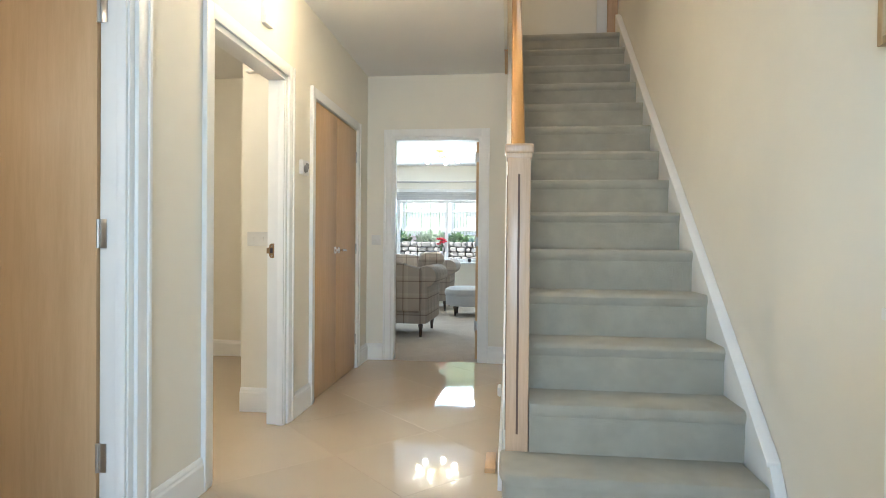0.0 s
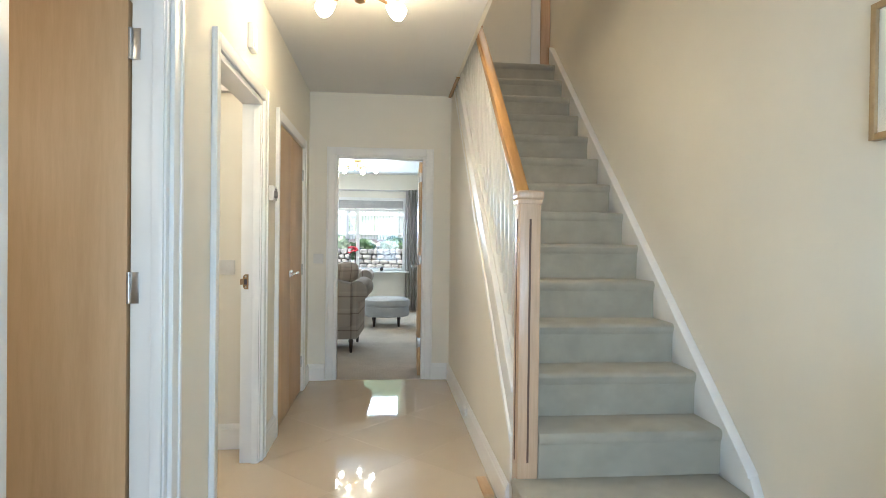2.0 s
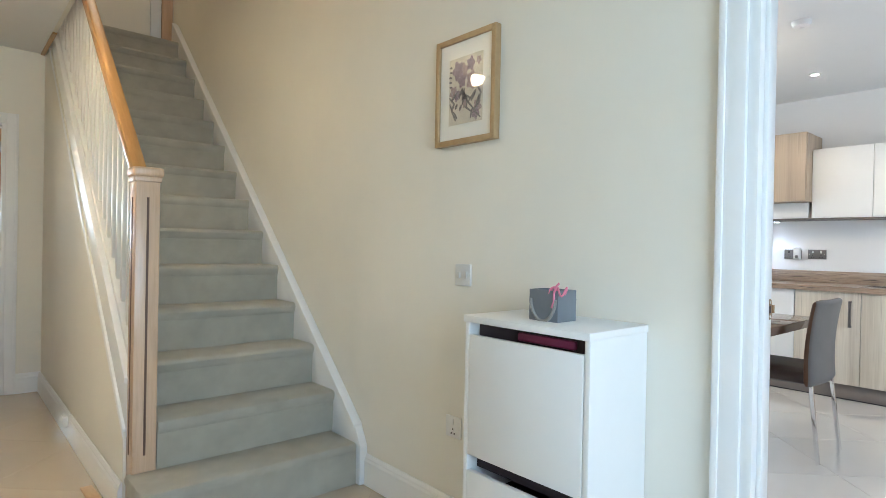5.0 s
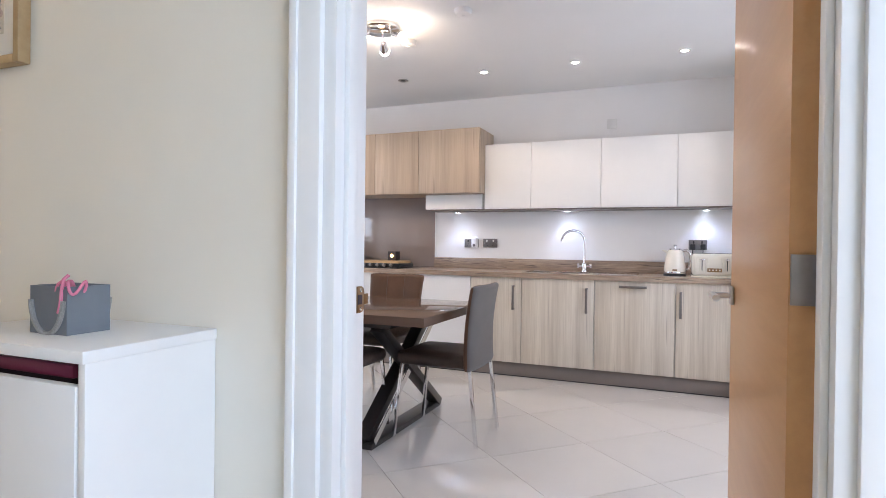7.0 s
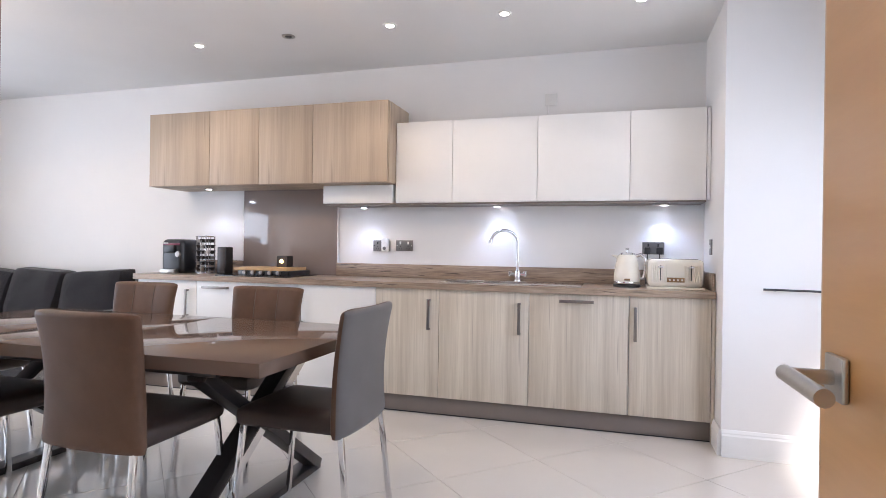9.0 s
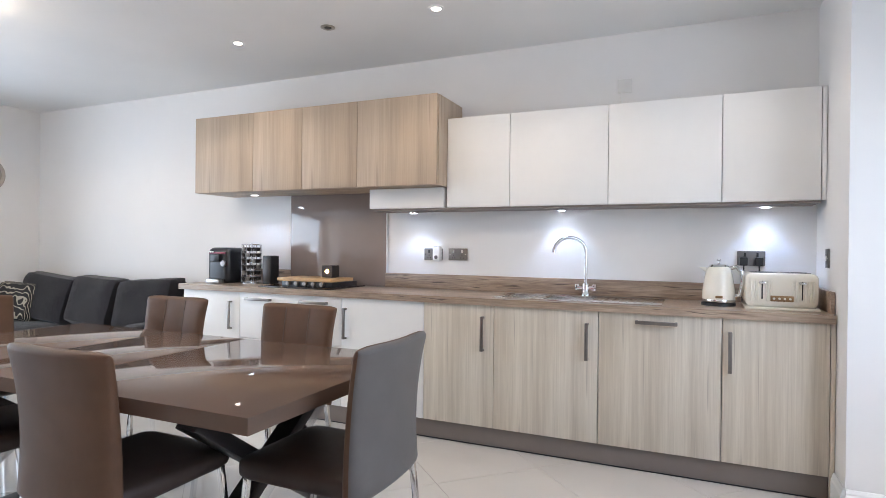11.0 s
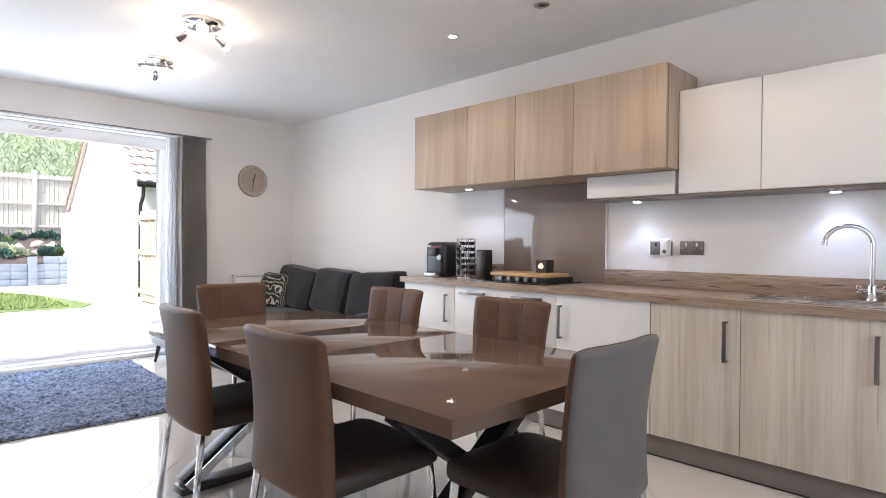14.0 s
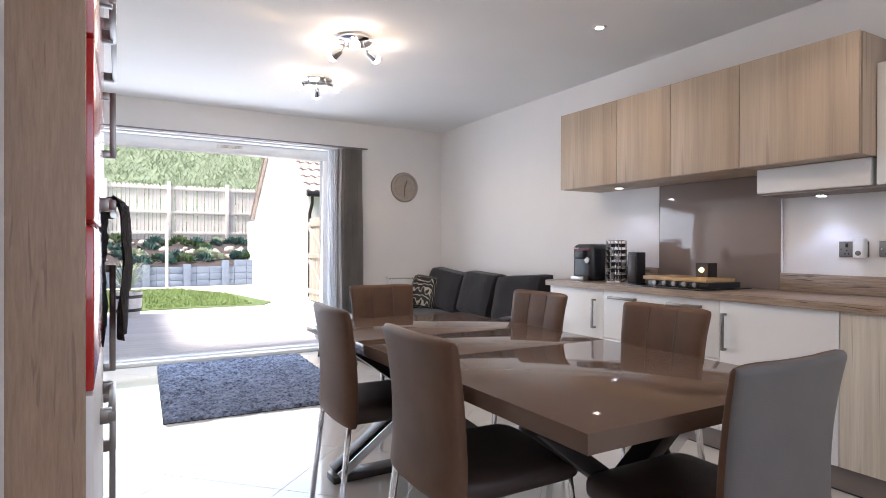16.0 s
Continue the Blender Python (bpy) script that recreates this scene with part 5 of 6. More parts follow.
for a in (-0.15, 0.12):
    part("post", rod((-0.03, a, 0), (0.0, a, 0), 0.006), BLACK, rl)

# sink and tap
sk = thing("kitchen_sink", (4.12, 0.70, 0.912), "stainless steel inset sink with drainer", "sink")
part("rim", box(-0.195, 0.195, -0.48, -0.10, 0.0005, 0.005, 0.001), SINKSTEEL, sk)
for a in ((-0.195, -0.165, -0.10, 0.49), (0.165, 0.195, -0.10, 0.49), (-0.165, 0.165, 0.455, 0.49), (-0.165, 0.165, 0.19, 0.215), (-0.165, 0.165, -0.10, -0.085)):
    part("rim", box(*a[:4], 0.0005, 0.005, 0.001), SINKSTEEL, sk)
for a, c, dp in ((0.215, 0.455, 0.16), (-0.085, 0.19, 0.12)):
    bwl = bmesh.new()
    for w in ((-0.165, -0.162, a, c), (0.162, 0.165, a, c), (-0.162, 0.162, a, a + 0.003), (-0.162, 0.162, c - 0.003, c)):
        box(*w, -dp, 0.001, bm=bwl)
    box(-0.165, 0.165, a, c, -dp - 0.003, -dp, bm=bwl)
    bl = part("bowl", bwl, SINKSTEEL, sk)
    part("waste", lathe([(0.04, -dp + 0.0005), (0.04, -dp + 0.003), (0.001, -dp + 0.001)], 22, (0, (a + c) / 2, 0)), CHROME, bl)
for k in range(7):
    part("drainer_rib", box(-0.15, 0.15, -0.43 + 0.045 * k, -0.422 + 0.045 * k, 0.005, 0.008, 0.001), SINKSTEEL, sk)
tp = thing("mixer_tap", (4.345, 0.70, 0.915), "tall chrome swan-neck mixer tap with two levers", "tap")
part("base", lathe([(0.028, 0), (0.028, 0.012), (0.022, 0.02), (0.022, 0.075), (0.016, 0.08), (0.001, 0.08)], 24), CHROME, tp)
pts = [(0, 0, 0.07), (0, 0, 0.28)] + [(-0.04 * (1 - math.cos(t)), 0.095 * (1 - math.cos(t)), 0.28 + 0.095 * math.sin(t)) for t in np.linspace(0.15, math.pi * 0.93, 16)]
sp2 = part("spout", tube(pts, 0.0115, 14), CHROME, tp)
part("nozzle", rod(pts[-1], (pts[-1][0] - 0.003, pts[-1][1] + 0.004, pts[-1][2] - 0.025), 0.014), CHROME, sp2)
for s in (-1, 1):
    lv = part("lever", rod((0, s * 0.018, 0.05), (0, s * 0.055, 0.05), 0.014), CHROME, tp)
    part("lever_blade", box(-0.008, 0.008, s * 0.055 - 0.012, s * 0.055 + 0.012, 0.035, 0.075, 0.003), CHROME, lv)

# kettle and toaster
kt = thing("kettle", (4.14, -0.065, 0.912), "cream enamel electric kettle with chrome trim", "kettle")
part("power_base", lathe([(0.088, 0.0), (0.088, 0.014), (0.08, 0.02), (0.001, 0.02)], 32), BLACK, kt)
bd = part("body", lathe([(0.082, 0.022), (0.085, 0.03), (0.083, 0.08), (0.072, 0.16), (0.060, 0.205), (0.05, 0.215), (0.001, 0.217)], 36), CREAMPLASTIC, kt)
part("base_band", lathe([(0.0855, 0.022), (0.0865, 0.028), (0.0855, 0.036), (0.083, 0.036), (0.083, 0.022)], 36), CHROME, bd)
part("lid", lathe([(0.052, 0.214), (0.045, 0.226), (0.02, 0.232), (0.001, 0.233)], 28), CHROME, kt)
part("lid_knob", lathe([(0.006, 0.23), (0.006, 0.245), (0.014, 0.25), (0.010, 0.258), (0.001, 0.26)], 16), CHROME, kt)
part("spout", prism([(0.06, 0.18), (0.105, 0.212), (0.062, 0.212)], "x", -0.016, 0.016, 0.004), CREAMPLASTIC, kt)
part("handle", tube([(0, -0.055, 0.205), (0, -0.085, 0.215), (0, -0.115, 0.19), (0, -0.118, 0.12), (0, -0.105, 0.06), (0, -0.078, 0.05)], 0.012, 12), CHROME, kt, "chrome and black handle")
part("badge", box(-0.087, -0.083, -0.018, 0.018, 0.045, 0.058, 0.002), BRONZE, kt)
tsr = thing("toaster", (4.14, -0.355, 0.912), "cream enamel four-slot toaster with ribbed front", "toaster")
tb = part("body", box(-0.14, 0.14, -0.165, 0.165, 0.012, 0.19, 0.03, 4), CREAMPLASTIC, tsr)
for k in range(26):
    yy = -0.14 + 0.28 * k / 25
    if abs(yy) > 0.05 and abs(abs(yy) - 0.09) > 0.01:
        part("rib", rod((-0.140, yy, 0.045), (-0.140, yy, 0.15), 0.004, n=8), CREAMPLASTIC, tb)
part("base_strip", box(-0.145, 0.145, -0.17, 0.17, 0.0, 0.014, 0.004), CREAMPLASTIC, tsr)
part("control_panel", box(-0.146, -0.139, -0.052, 0.052, 0.045, 0.075, 0.002), BRONZE, tsr)
for k in range(4):
    part("knob", rod((-0.152, -0.036 + 0.024 * k, 0.06), (-0.145, -0.036 + 0.024 * k, 0.06), 0.006), CREAMPLASTIC, tsr)
for s in (-1, 1):
    part("lever_slot", box(-0.1415, -0.1395, s * 0.09 - 0.003, s * 0.09 + 0.003, 0.055, 0.15), BLACK, tsr)
    part("lever", box(-0.158, -0.14, s * 0.09 - 0.016, s * 0.09 + 0.016, 0.135, 0.147, 0.003), CHROME, tsr)
    for q in (-1, 1):
        part("slot", box(q * 0.055 - 0.016, q * 0.055 + 0.016, s * 0.075 - 0.062, s * 0.075 + 0.062, 0.1885, 0.192), BLACK, tsr)

# coffee corner
cm = thing("coffee_machine", (4.16, 3.545, 0.912), "glossy black capsule coffee machine with chrome dial", "coffee machine")
part("body", box(-0.12, 0.12, -0.112, 0.112, 0.0, 0.285, 0.045, 5), BLACK, cm)
part("brew_head", box(-0.15, -0.10, -0.05, 0.05, 0.17, 0.235, 0.01), BLACK, cm)
part("top_band", box(-0.1215, -0.10, -0.085, 0.085, 0.232, 0.25, 0.004), MAROON, cm, "maroon accent band")
part("drip_tray", box(-0.17, -0.11, -0.07, 0.07, 0.0, 0.035, 0.006), STEEL, cm)
part("dial", moved(lathe([(0.026, 0), (0.024, 0.012), (0.001, 0.014)], 20), Matrix.Translation((-0.12, -0.07, 0.16)) @ pose(0, 0, 0, 0, -90, 0)), HANDLE, cm)
for k in range(3):
    part("button", rod((-0.126, 0.04 + 0.022 * k, 0.25), (-0.118, 0.04 + 0.022 * k, 0.25), 0.007), PLASTIC, cm)
ph = thing("pod_holder", (4.17, 3.31, 0.912), "chrome wire coffee pod carousel filled with pods", "pod holder")
part("base", lathe([(0.08, 0), (0.08, 0.01), (0.001, 0.012)], 24), CHROME, ph)
part("post", rod((0, 0, 0.0), (0, 0, 0.32), 0.008), CHROME, ph)
for k in range(8):
    a = math.pi / 4 * k + 0.2
    c = Vector((0.075 * math.cos(a), 0.075 * math.sin(a), 0))
    part("wire", rod(c + Vector((0, 0, 0.01)), c + Vector((0, 0, 0.31)), 0.003, n=6), HANDLE, ph)
    for j in range(6):
        part("pod", lathe([(0.013, 0), (0.021, 0.026), (0.022, 0.028), (0.001, 0.029)], 12, (c.x * 0.78, c.y * 0.78, 0.025 + 0.047 * j)), GUNMETAL if (j + k) % 4 else STEEL, ph)
part("top_ring", tube([(0.075 * math.cos(t), 0.075 * math.sin(t), 0.31) for t in np.linspace(0, 2 * math.pi, 24)], 0.004, 8), CHROME, ph)
spk = thing("speaker", (4.2, 3.14, 0.912), "upright black smart speaker", "speaker")
part("case", box(-0.05, 0.05, -0.042, 0.042, 0.0, 0.225, 0.008, 3), BLACK, spk)
part("grille", box(-0.053, -0.0495, -0.035, 0.035, 0.02, 0.2, 0.002), GUNMETAL, spk)

# hob with board and candle
hb = thing("gas_hob", (4.15, 2.66, 0.912), "black glass hob with control knobs", "hob")
part("glass", box(-0.24, 0.22, -0.29, 0.35, 0.0, 0.008, 0.002), BLACKGLASS, hb)
part("trivet", box(-0.16, 0.16, -0.255, 0.20, 0.008, 0.045, 0.006), BLACK, hb)
for k in range(5):
    kn = part("knob", moved(lathe([(0.018, 0), (0.016, 0.02), (0.001, 0.021)], 16), Matrix.Translation((-0.16, -0.17 + 0.075 * k, 0.03)) @ pose(0, 0, 0, 0, -90, 0)), HANDLE, hb)
cb = solo("chopping_board", box(3.99, 4.28, 2.42, 2.90, 0.958, 0.982, 0.003), BOARD, "pale wooden board lying on the hob", "chopping board", (4.135, 2.66, 0.958))
cd = thing("candle_holder", (4.2, 2.57, 0.982), "dark glass tea light holder with lit candle", "candle holder")
for a in ((-0.045, -0.041, -0.045, 0.045), (0.041, 0.045, -0.045, 0.045), (-0.041, 0.041, -0.045, -0.041), (-0.041, 0.041, 0.041, 0.045)):
    part("wall", box(*a, 0.0, 0.09, 0.0), DARKVOID if a[0] > 0 else GUNMETAL, cd)
part("base", box(-0.041, 0.041, -0.041, 0.041, 0.0, 0.008), BLACK, cd)
part("candle", lathe([(0.02, 0.008), (0.02, 0.03), (0.001, 0.031)], 16), PAPERMAT, cd)
part("window_glow", lathe([(0.001, -0.016), (0.016, -0.006), (0.018, 0.004), (0.009, 0.014), (0.001, 0.02)], 14, (-0.047, 0, 0.045)), FLAME, cd, "glowing flame seen through the holder")

# ---- dining table and chairs ----
TX0, TX1, TY0, TY1, TZ = 1.805, 2.815, 1.16, 3.34, 0.752
tb2 = thing("dining_table", ((TX0 + TX1) / 2, (TY0 + TY1) / 2, 0), "high-gloss taupe extending dining table on crossed legs", "table")
tcx, tcy = (TX0 + TX1) / 2, (TY0 + TY1) / 2
for a, c in ((TY0, 2.0992), (2.1006, 2.5992), (2.6006, TY1)):
    part("tabletop", box(-0.505, 0.505, a - tcy, c - tcy, TZ - 0.05, TZ, 0.001), TABLETOP, tb2)
part("apron", box(-0.42, 0.42, -0.85, 0.85, TZ - 0.085, TZ - 0.051, 0.004), GUNMETAL, tb2)
for yy in (1.52, 2.95):
    for s in (-1, 1):
        lg = part("crossed_leg", bar((-s * 0.47, yy - tcy + s * 0.026, 0.035), (s * 0.40, yy - tcy + s * 0.026, TZ - 0.085), 0.05, 0.085, up=(0, 1, 0), bevel=0.003), GUNMETAL, tb2)
        part("steel_edge", bar((-s * 0.47, yy - tcy - 0.0535, 0.035), (s * 0.40, yy - tcy - 0.0535, TZ - 0.085), 0.044, 0.003, up=(0, 1, 0), bevel=0.0) if s > 0 else bar((-s * 0.47, yy - tcy - 0.002 - 0.0515, 0.035), (s * 0.40, yy - tcy - 0.0535, TZ - 0.085), 0.044, 0.003, up=(0, 1, 0), bevel=0.0), CHROME, lg)
    part("foot_bar", box(-0.50, 0.50, yy - tcy - 0.052, yy - tcy + 0.052, 0.001, 0.035, 0.003), GUNMETAL, tb2)


def dining_chair(at, turn, label, rear=None):
    """Local +y is the way in which a sitter faces; the back legs stand at y = -0.255."""
    e = thing("dining_chair", at, label, "chair", "chairs round the dining table", turn)
    part("seat", puff(-0.215, 0.215, -0.235, 0.245, 0.43, 0.515, 0.035, 0.008, 8), SEATLEATHER, e, "dark brown padded seat")
    # curved padded back
    n, m = 22, 12
    b = bmesh.new()
    rows = []
    for v in [0.0, 0.02, 0.05] + [0.05 + 0.905 * j / m for j in range(1, m)] + [0.955, 0.97, 0.983, 0.993, 1.0]:
        z = 0.43 + 0.49 * v
        yc = -0.205 - 0.035 * v ** 1.6 + 0.012 * math.sin(v * math.pi)
        w = 0.226 - 0.012 * math.sin(v * math.pi) + 0.004 * v
        th2 = 0.034 - 0.008 * v
        top = math.sqrt(max(0.05, 1 - max(0.0, (v - 0.955) / 0.045) ** 2)) * math.sqrt(max(0.3, 1 - max(0.0, (0.05 - v) / 0.05) ** 2))
        lift = max(0.0, (v - 0.8) / 0.2)
        ring = []
        for k in range(2 * n + 2):
            front = k <= n
            u = -1 + 2 * (k / n if front else (2 * n + 1 - k) / n)
            u = math.copysign(abs(math.sin(u * math.pi / 2)) ** 0.9, u)
            edge = math.sqrt(max(0.0, 1 - abs(u) ** 7))
            dish = 0.018 * (1 - u * u)
            ch = 0.0
            if front and v > 0.32:
                for s in (-0.34, 0.34):
                    ch -= 0.006 * math.exp(-((u - s) / 0.05) ** 2)
            half = th2 * (0.22 + 0.78 * edge) * top
            yy = yc - dish + (half + ch * top if front else -half)
            ring.append(b.verts.new((w * u * (1 - 0.012 * (1 - top)), yy, z - 0.012 * abs(u) ** 6 * lift - 0.006 * (1 - u * u) * lift)))
        rows.append(ring)
    nn = 2 * n + 2
    for r0, r1 in zip(rows, rows[1:]):
        for k in range(nn):
            b.faces.new((r0[k], r0[(k + 1) % nn], r1[(k + 1) % nn], r1[k]))
    b.faces.new(rows[0][::-1])
    b.faces.new(rows[-1])
    bmesh.ops.recalc_face_normals(b, faces=b.faces)
    bk = part("backrest", b, LEATHER, e)
    # rear faces take a greyer colour in place of cool daylight on them
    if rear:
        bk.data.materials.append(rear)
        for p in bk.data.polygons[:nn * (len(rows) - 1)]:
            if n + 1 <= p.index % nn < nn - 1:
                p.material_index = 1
    for s in (-0.34, 0.34):
        part("seam", tube([(0.216 * s, -0.205 - 0.035 * v ** 1.6 + 0.012 * math.sin(v * math.pi) - 0.016 + 0.034 - 0.008 * v - 0.004, 0.43 + 0.49 * v) for v in np.linspace(0.34, 0.955, 14)], 0.0022, 6), STITCH, bk)
    for x in (-0.19, 0.19):
        part("leg", bar((x * 1.09, -0.262, 0.001), (x, -0.215, 0.44), 0.020, 0.020, up=(0, 1, 0), bevel=0.002), CHROME, e)
        part("leg", bar((x * 1.13, 0.252, 0.001), (x, 0.21, 0.44), 0.020, 0.020, up=(0, 1, 0), bevel=0.002), CHROME, e)
    return e


dining_chair((2.285, 1.215, 0), 0, "brown dining chair with chrome legs, rear face greyed for daylight", DAYLITLEATHER)
ch = dining_chair((1.925, 1.775, 0), -90, "brown faux leather dining chair with slim chrome legs")
for x, y, t in ((1.935, 2.61, -92), (2.77, 1.93, 90), (2.775, 2.80, 91), (2.43, 3.50, 180)):
    copy_thing(ch, pose(x, y, 0, 0, 0, t))

# ---- sofa corner ----
sf = thing("sofa", (4.0, 5.15, 0), "charcoal fabric three-seat sofa with loose back cushions", "sofa")
part("base", puff(-0.45, 0.40, -1.12, 1.12, 0.06, 0.30, 0.03, 0), CHARCOAL, sf)
part("backrest", puff(0.20, 0.41, -1.15, 1.15, 0.10, 0.80, 0.05, 0), CHARCOAL, sf)
for k in range(3):
    yy = -0.70 + 0.70 * k
    part("seat_cushion", puff(-0.48, 0.16, yy - 0.345, yy + 0.345, 0.30, 0.45, 0.05, 0.02), CHARCOAL, sf)
    part("back_cushion", moved(pillow(0.84 if k == 2 else 0.74, 0.50, 0.26, 0.0), Matrix.Translation((0.12, yy, 0.43)) @ pose(0, 0, 0, (-4, 2, 5)[k], 15, (2, -3, 1)[k])), CHARCOAL, sf)
for s in (-1, 1):
    part("arm", puff(-0.46, 0.38, s * 1.20 - 0.10, s * 1.20 + 0.10, 0.06, 0.60, 0.06, 0.01), CHARCOAL, sf)
    for q in (-0.38, 0.34):
        part("foot", box(q - 0.025, q + 0.025, s * 1.18 - 0.025, s * 1.18 + 0.025, 0.001, 0.065), BLACK, sf)
lc = thing("scatter_cushion", (3.95, 6.10, 0.45), "leaf-patterned black and cream scatter cushion on sofa", "cushion", turn=15)
part("cover", moved(pillow(0.44, 0.40, 0.15, 0.008), pose(0, 0, 0.0, 3, 18, 0)), LEAFCLOTH, lc)
th2 = solo("sofa_throw", puff(3.50, 4.05, 6.18, 6.40, 0.60, 0.655, 0.02, 0.004), CHARCOAL, "dark folded throw over the sofa arm", "throw", (3.78, 6.29, 0.60))

rd = thing("radiator", (3.95, 6.435, 0.25), "white panel radiator with top grille", "radiator")
part("panel", box(-0.30, 0.40, -0.085, -0.070, 0.0, 0.55, 0.004), TRIM, rd)
for k in range(21):
    part("flute", box(-0.285 + 0.033 * k, -0.272 + 0.033 * k, -0.090, -0.084, 0.03, 0.52, 0.002), TRIM, rd)
part("top_grille", box(-0.30, 0.40, -0.088, -0.008, 0.55, 0.562, 0.002), TRIM, rd)
for k in range(18):
    part("grille_slot", box(-0.28 + 0.037 * k, -0.262 + 0.037 * k, -0.0895, -0.07, 0.535, 0.5485), GREYPLATE, rd)
part("bracket", box(-0.2, -0.17, -0.07, 0.004, 0.1, 0.45), TRIM, rd)
part("bracket", box(0.27, 0.30, -0.07, 0.004, 0.1, 0.45), TRIM, rd)
ck = thing("wall_clock", (3.905, 6.44, 1.888), "round wooden-faced wall clock with taupe rim", "clock")
rot = pose(0, 0, 0, 90, 0, 0)
part("rim", moved(lathe([(0.168, 0), (0.175, 0.01), (0.172, 0.028), (0.158, 0.034), (0.146, 0.026), (0.146, 0.0046)], 44), rot), CLOCKRIM, ck)
part("outer_ring", moved(lathe([(0.001, 0.0), (0.180, 0.0), (0.180, 0.008), (0.174, 0.011), (0.001, 0.0035)], 44), rot), BRONZE, ck)
part("face", moved(lathe([(0.148, 0.006), (0.148, 0.012), (0.001, 0.0125)], 40), rot), CLOCKFACE, ck)
part("hour_hand", bar((0, -0.016, -0.01), (0.03, -0.016, 0.085), 0.008, 0.003, up=(0, 1, 0), bevel=0), BLACK, ck)
part("minute_hand", bar((0, -0.0185, 0.02), (-0.008, -0.0185, -0.115), 0.006, 0.003, up=(0, 1, 0), bevel=0), BLACK, ck)
for k in range(12):
    a = k * math.pi / 6
    part("hour_mark", box(0.12 * math.sin(a) - 0.003, 0.12 * math.sin(a) + 0.003, -0.0145, -0.012, 0.12 * math.cos(a) - 0.008, 0.12 * math.cos(a) + 0.008), CLOCKRIM, ck)

rugt = thing("rug", (1.87, 5.33, 0), "blue-grey shaggy rug on the tiled floor", "rug", turn=-2)
b = bmesh.new()
nx, ny = 90, 128
vv = [[b.verts.new((-0.68 + 1.36 * i / nx + random.uniform(-0.006, 0.006), -1.0 + 2.0 * j / ny + random.uniform(-0.006, 0.006), 0.003 if i in (0, nx) or j in (0, ny) else 0.014 + 0.016 * random.random())) for i in range(nx + 1)] for j in range(ny + 1)]
for j in range(ny):
    for i in range(nx):
        b.faces.new((vv[j][i], vv[j][i + 1], vv[j + 1][i + 1], vv[j + 1][i]))
part("rug_top", b, RUG, rugt, smooth=None)
part("backing", box(-0.685, 0.685, -1.005, 1.005, 0.0005, 0.004), CHARCOAL, rugt)

ps = thing("footstool", (2.98, 5.9, 0), "small pale grey footstool on dark tapered legs", "footstool")
part("cushion", puff(-0.27, 0.27, -0.27, 0.27, 0.17, 0.43, 0.06, 0.02), GREYBLUE, ps)
for s in (-1, 1):
    for q in (-1, 1):
        part("leg", rod((s * 0.23, q * 0.23, 0.001), (s * 0.20, q * 0.20, 0.18), 0.012, 0.022), DARKWOOD, ps)

# curtains and patio doors
ct2 = thing("curtain", (3.172, 6.33, 0.02), "grey full length curtain gathered beside the patio door", "curtain")
part("cloth", curtain_bm(-0.14, 0.14, 0, 0, 2.25, 9, 0.075), CURTAINGREY, ct2)
ct3 = thing("voile_curtain", (2.985, 6.38, 0.02), "sheer white voile gathered at the patio door", "curtain")
part("cloth", curtain_bm(-0.06, 0.05, 0, 0, 2.23, 4, 0.022), SHEER, ct3)
trk = thing("curtain_track", (1.8, 6.40, 2.285), "white curtain track above the patio doors", "curtain track")
part("rail", box(-1.5, 1.58, -0.02, 0.02, -0.012, 0.012, 0.003), PLASTIC, trk)
part("rail", box(-1.5, 1.58, -0.085, -0.065, -0.008, 0.008, 0.003), GREYPLATE, trk)
for k in range(5):
    part("bracket", box(-1.4 + 0.7 * k, -1.36 + 0.7 * k, -0.085, 0.038, 0.010, 0.018), PLASTIC, trk)
pd = tagged(new("door_4"), label="white framed patio doors slid fully open", category="patio door", kind="structure")
pd.location = (1.725, 6.60, 0.0)
part("frame", box(-1.275, 1.275, -0.05, 0.08, 2.15, 2.26, 0.004), TRIM, pd)
part("frame", box(-1.275, -1.205, -0.05, 0.08, 0.0, 2.15, 0.004), TRIM, pd)
part("frame", box(1.205, 1.275, -0.05, 0.08, 0.0, 2.15, 0.004), TRIM, pd)
part("sill", box(-1.205, 1.205, -0.05, 0.08, 0.0, 0.05, 0.004), TRIM, pd)
vent_body = part("trickle_vent", box(0.055, 0.335, -0.062, -0.05, 2.195, 2.235, 0.003), PLASTIC, pd)
for k in range(3):
    part("vent_slot", box(0.07, 0.32, -0.0635, -0.061, 2.201 + 0.011 * k, 2.206 + 0.011 * k), GREYPLATE, vent_body)
part("sill_board", box(-1.275, 1.275, -0.155, -0.051, 0.0, 0.035, 0.004), TRIM, pd)

# ---- tall units beside the doorway ----
tu = thing("tall_cabinet", (0.137, 1.336, 0), "tall oven housing with wood-grain end panel and red panels", "kitchen cabinet")
part("end_panel", box(0.0, 0.716, -0.313, -0.293, 0.0, 2.22, 0.001), PANELWOOD, tu)
part("carcass", box(0.0, 0.69, -0.292, 0.91, 0.1, 2.22), WHITEDOOR, tu)
part("plinth", box(0.05, 0.64, -0.292, 0.91, 0.001, 0.1), PLINTH, tu)
for z0, z1, m2 in ((0.12, 0.62, WHITEDOOR), (0.624, 0.985, WHITEDOOR), (0.99, 1.196, REDGLOSS), (1.204, 1.43, REDGLOSS), (1.435, 1.8, REDGLOSS), (1.805, 2.2, REDGLOSS)):
    dr = part("door", box(0.691, 0.724, -0.290, 0.30, z0, z1, 0.002), m2, tu)
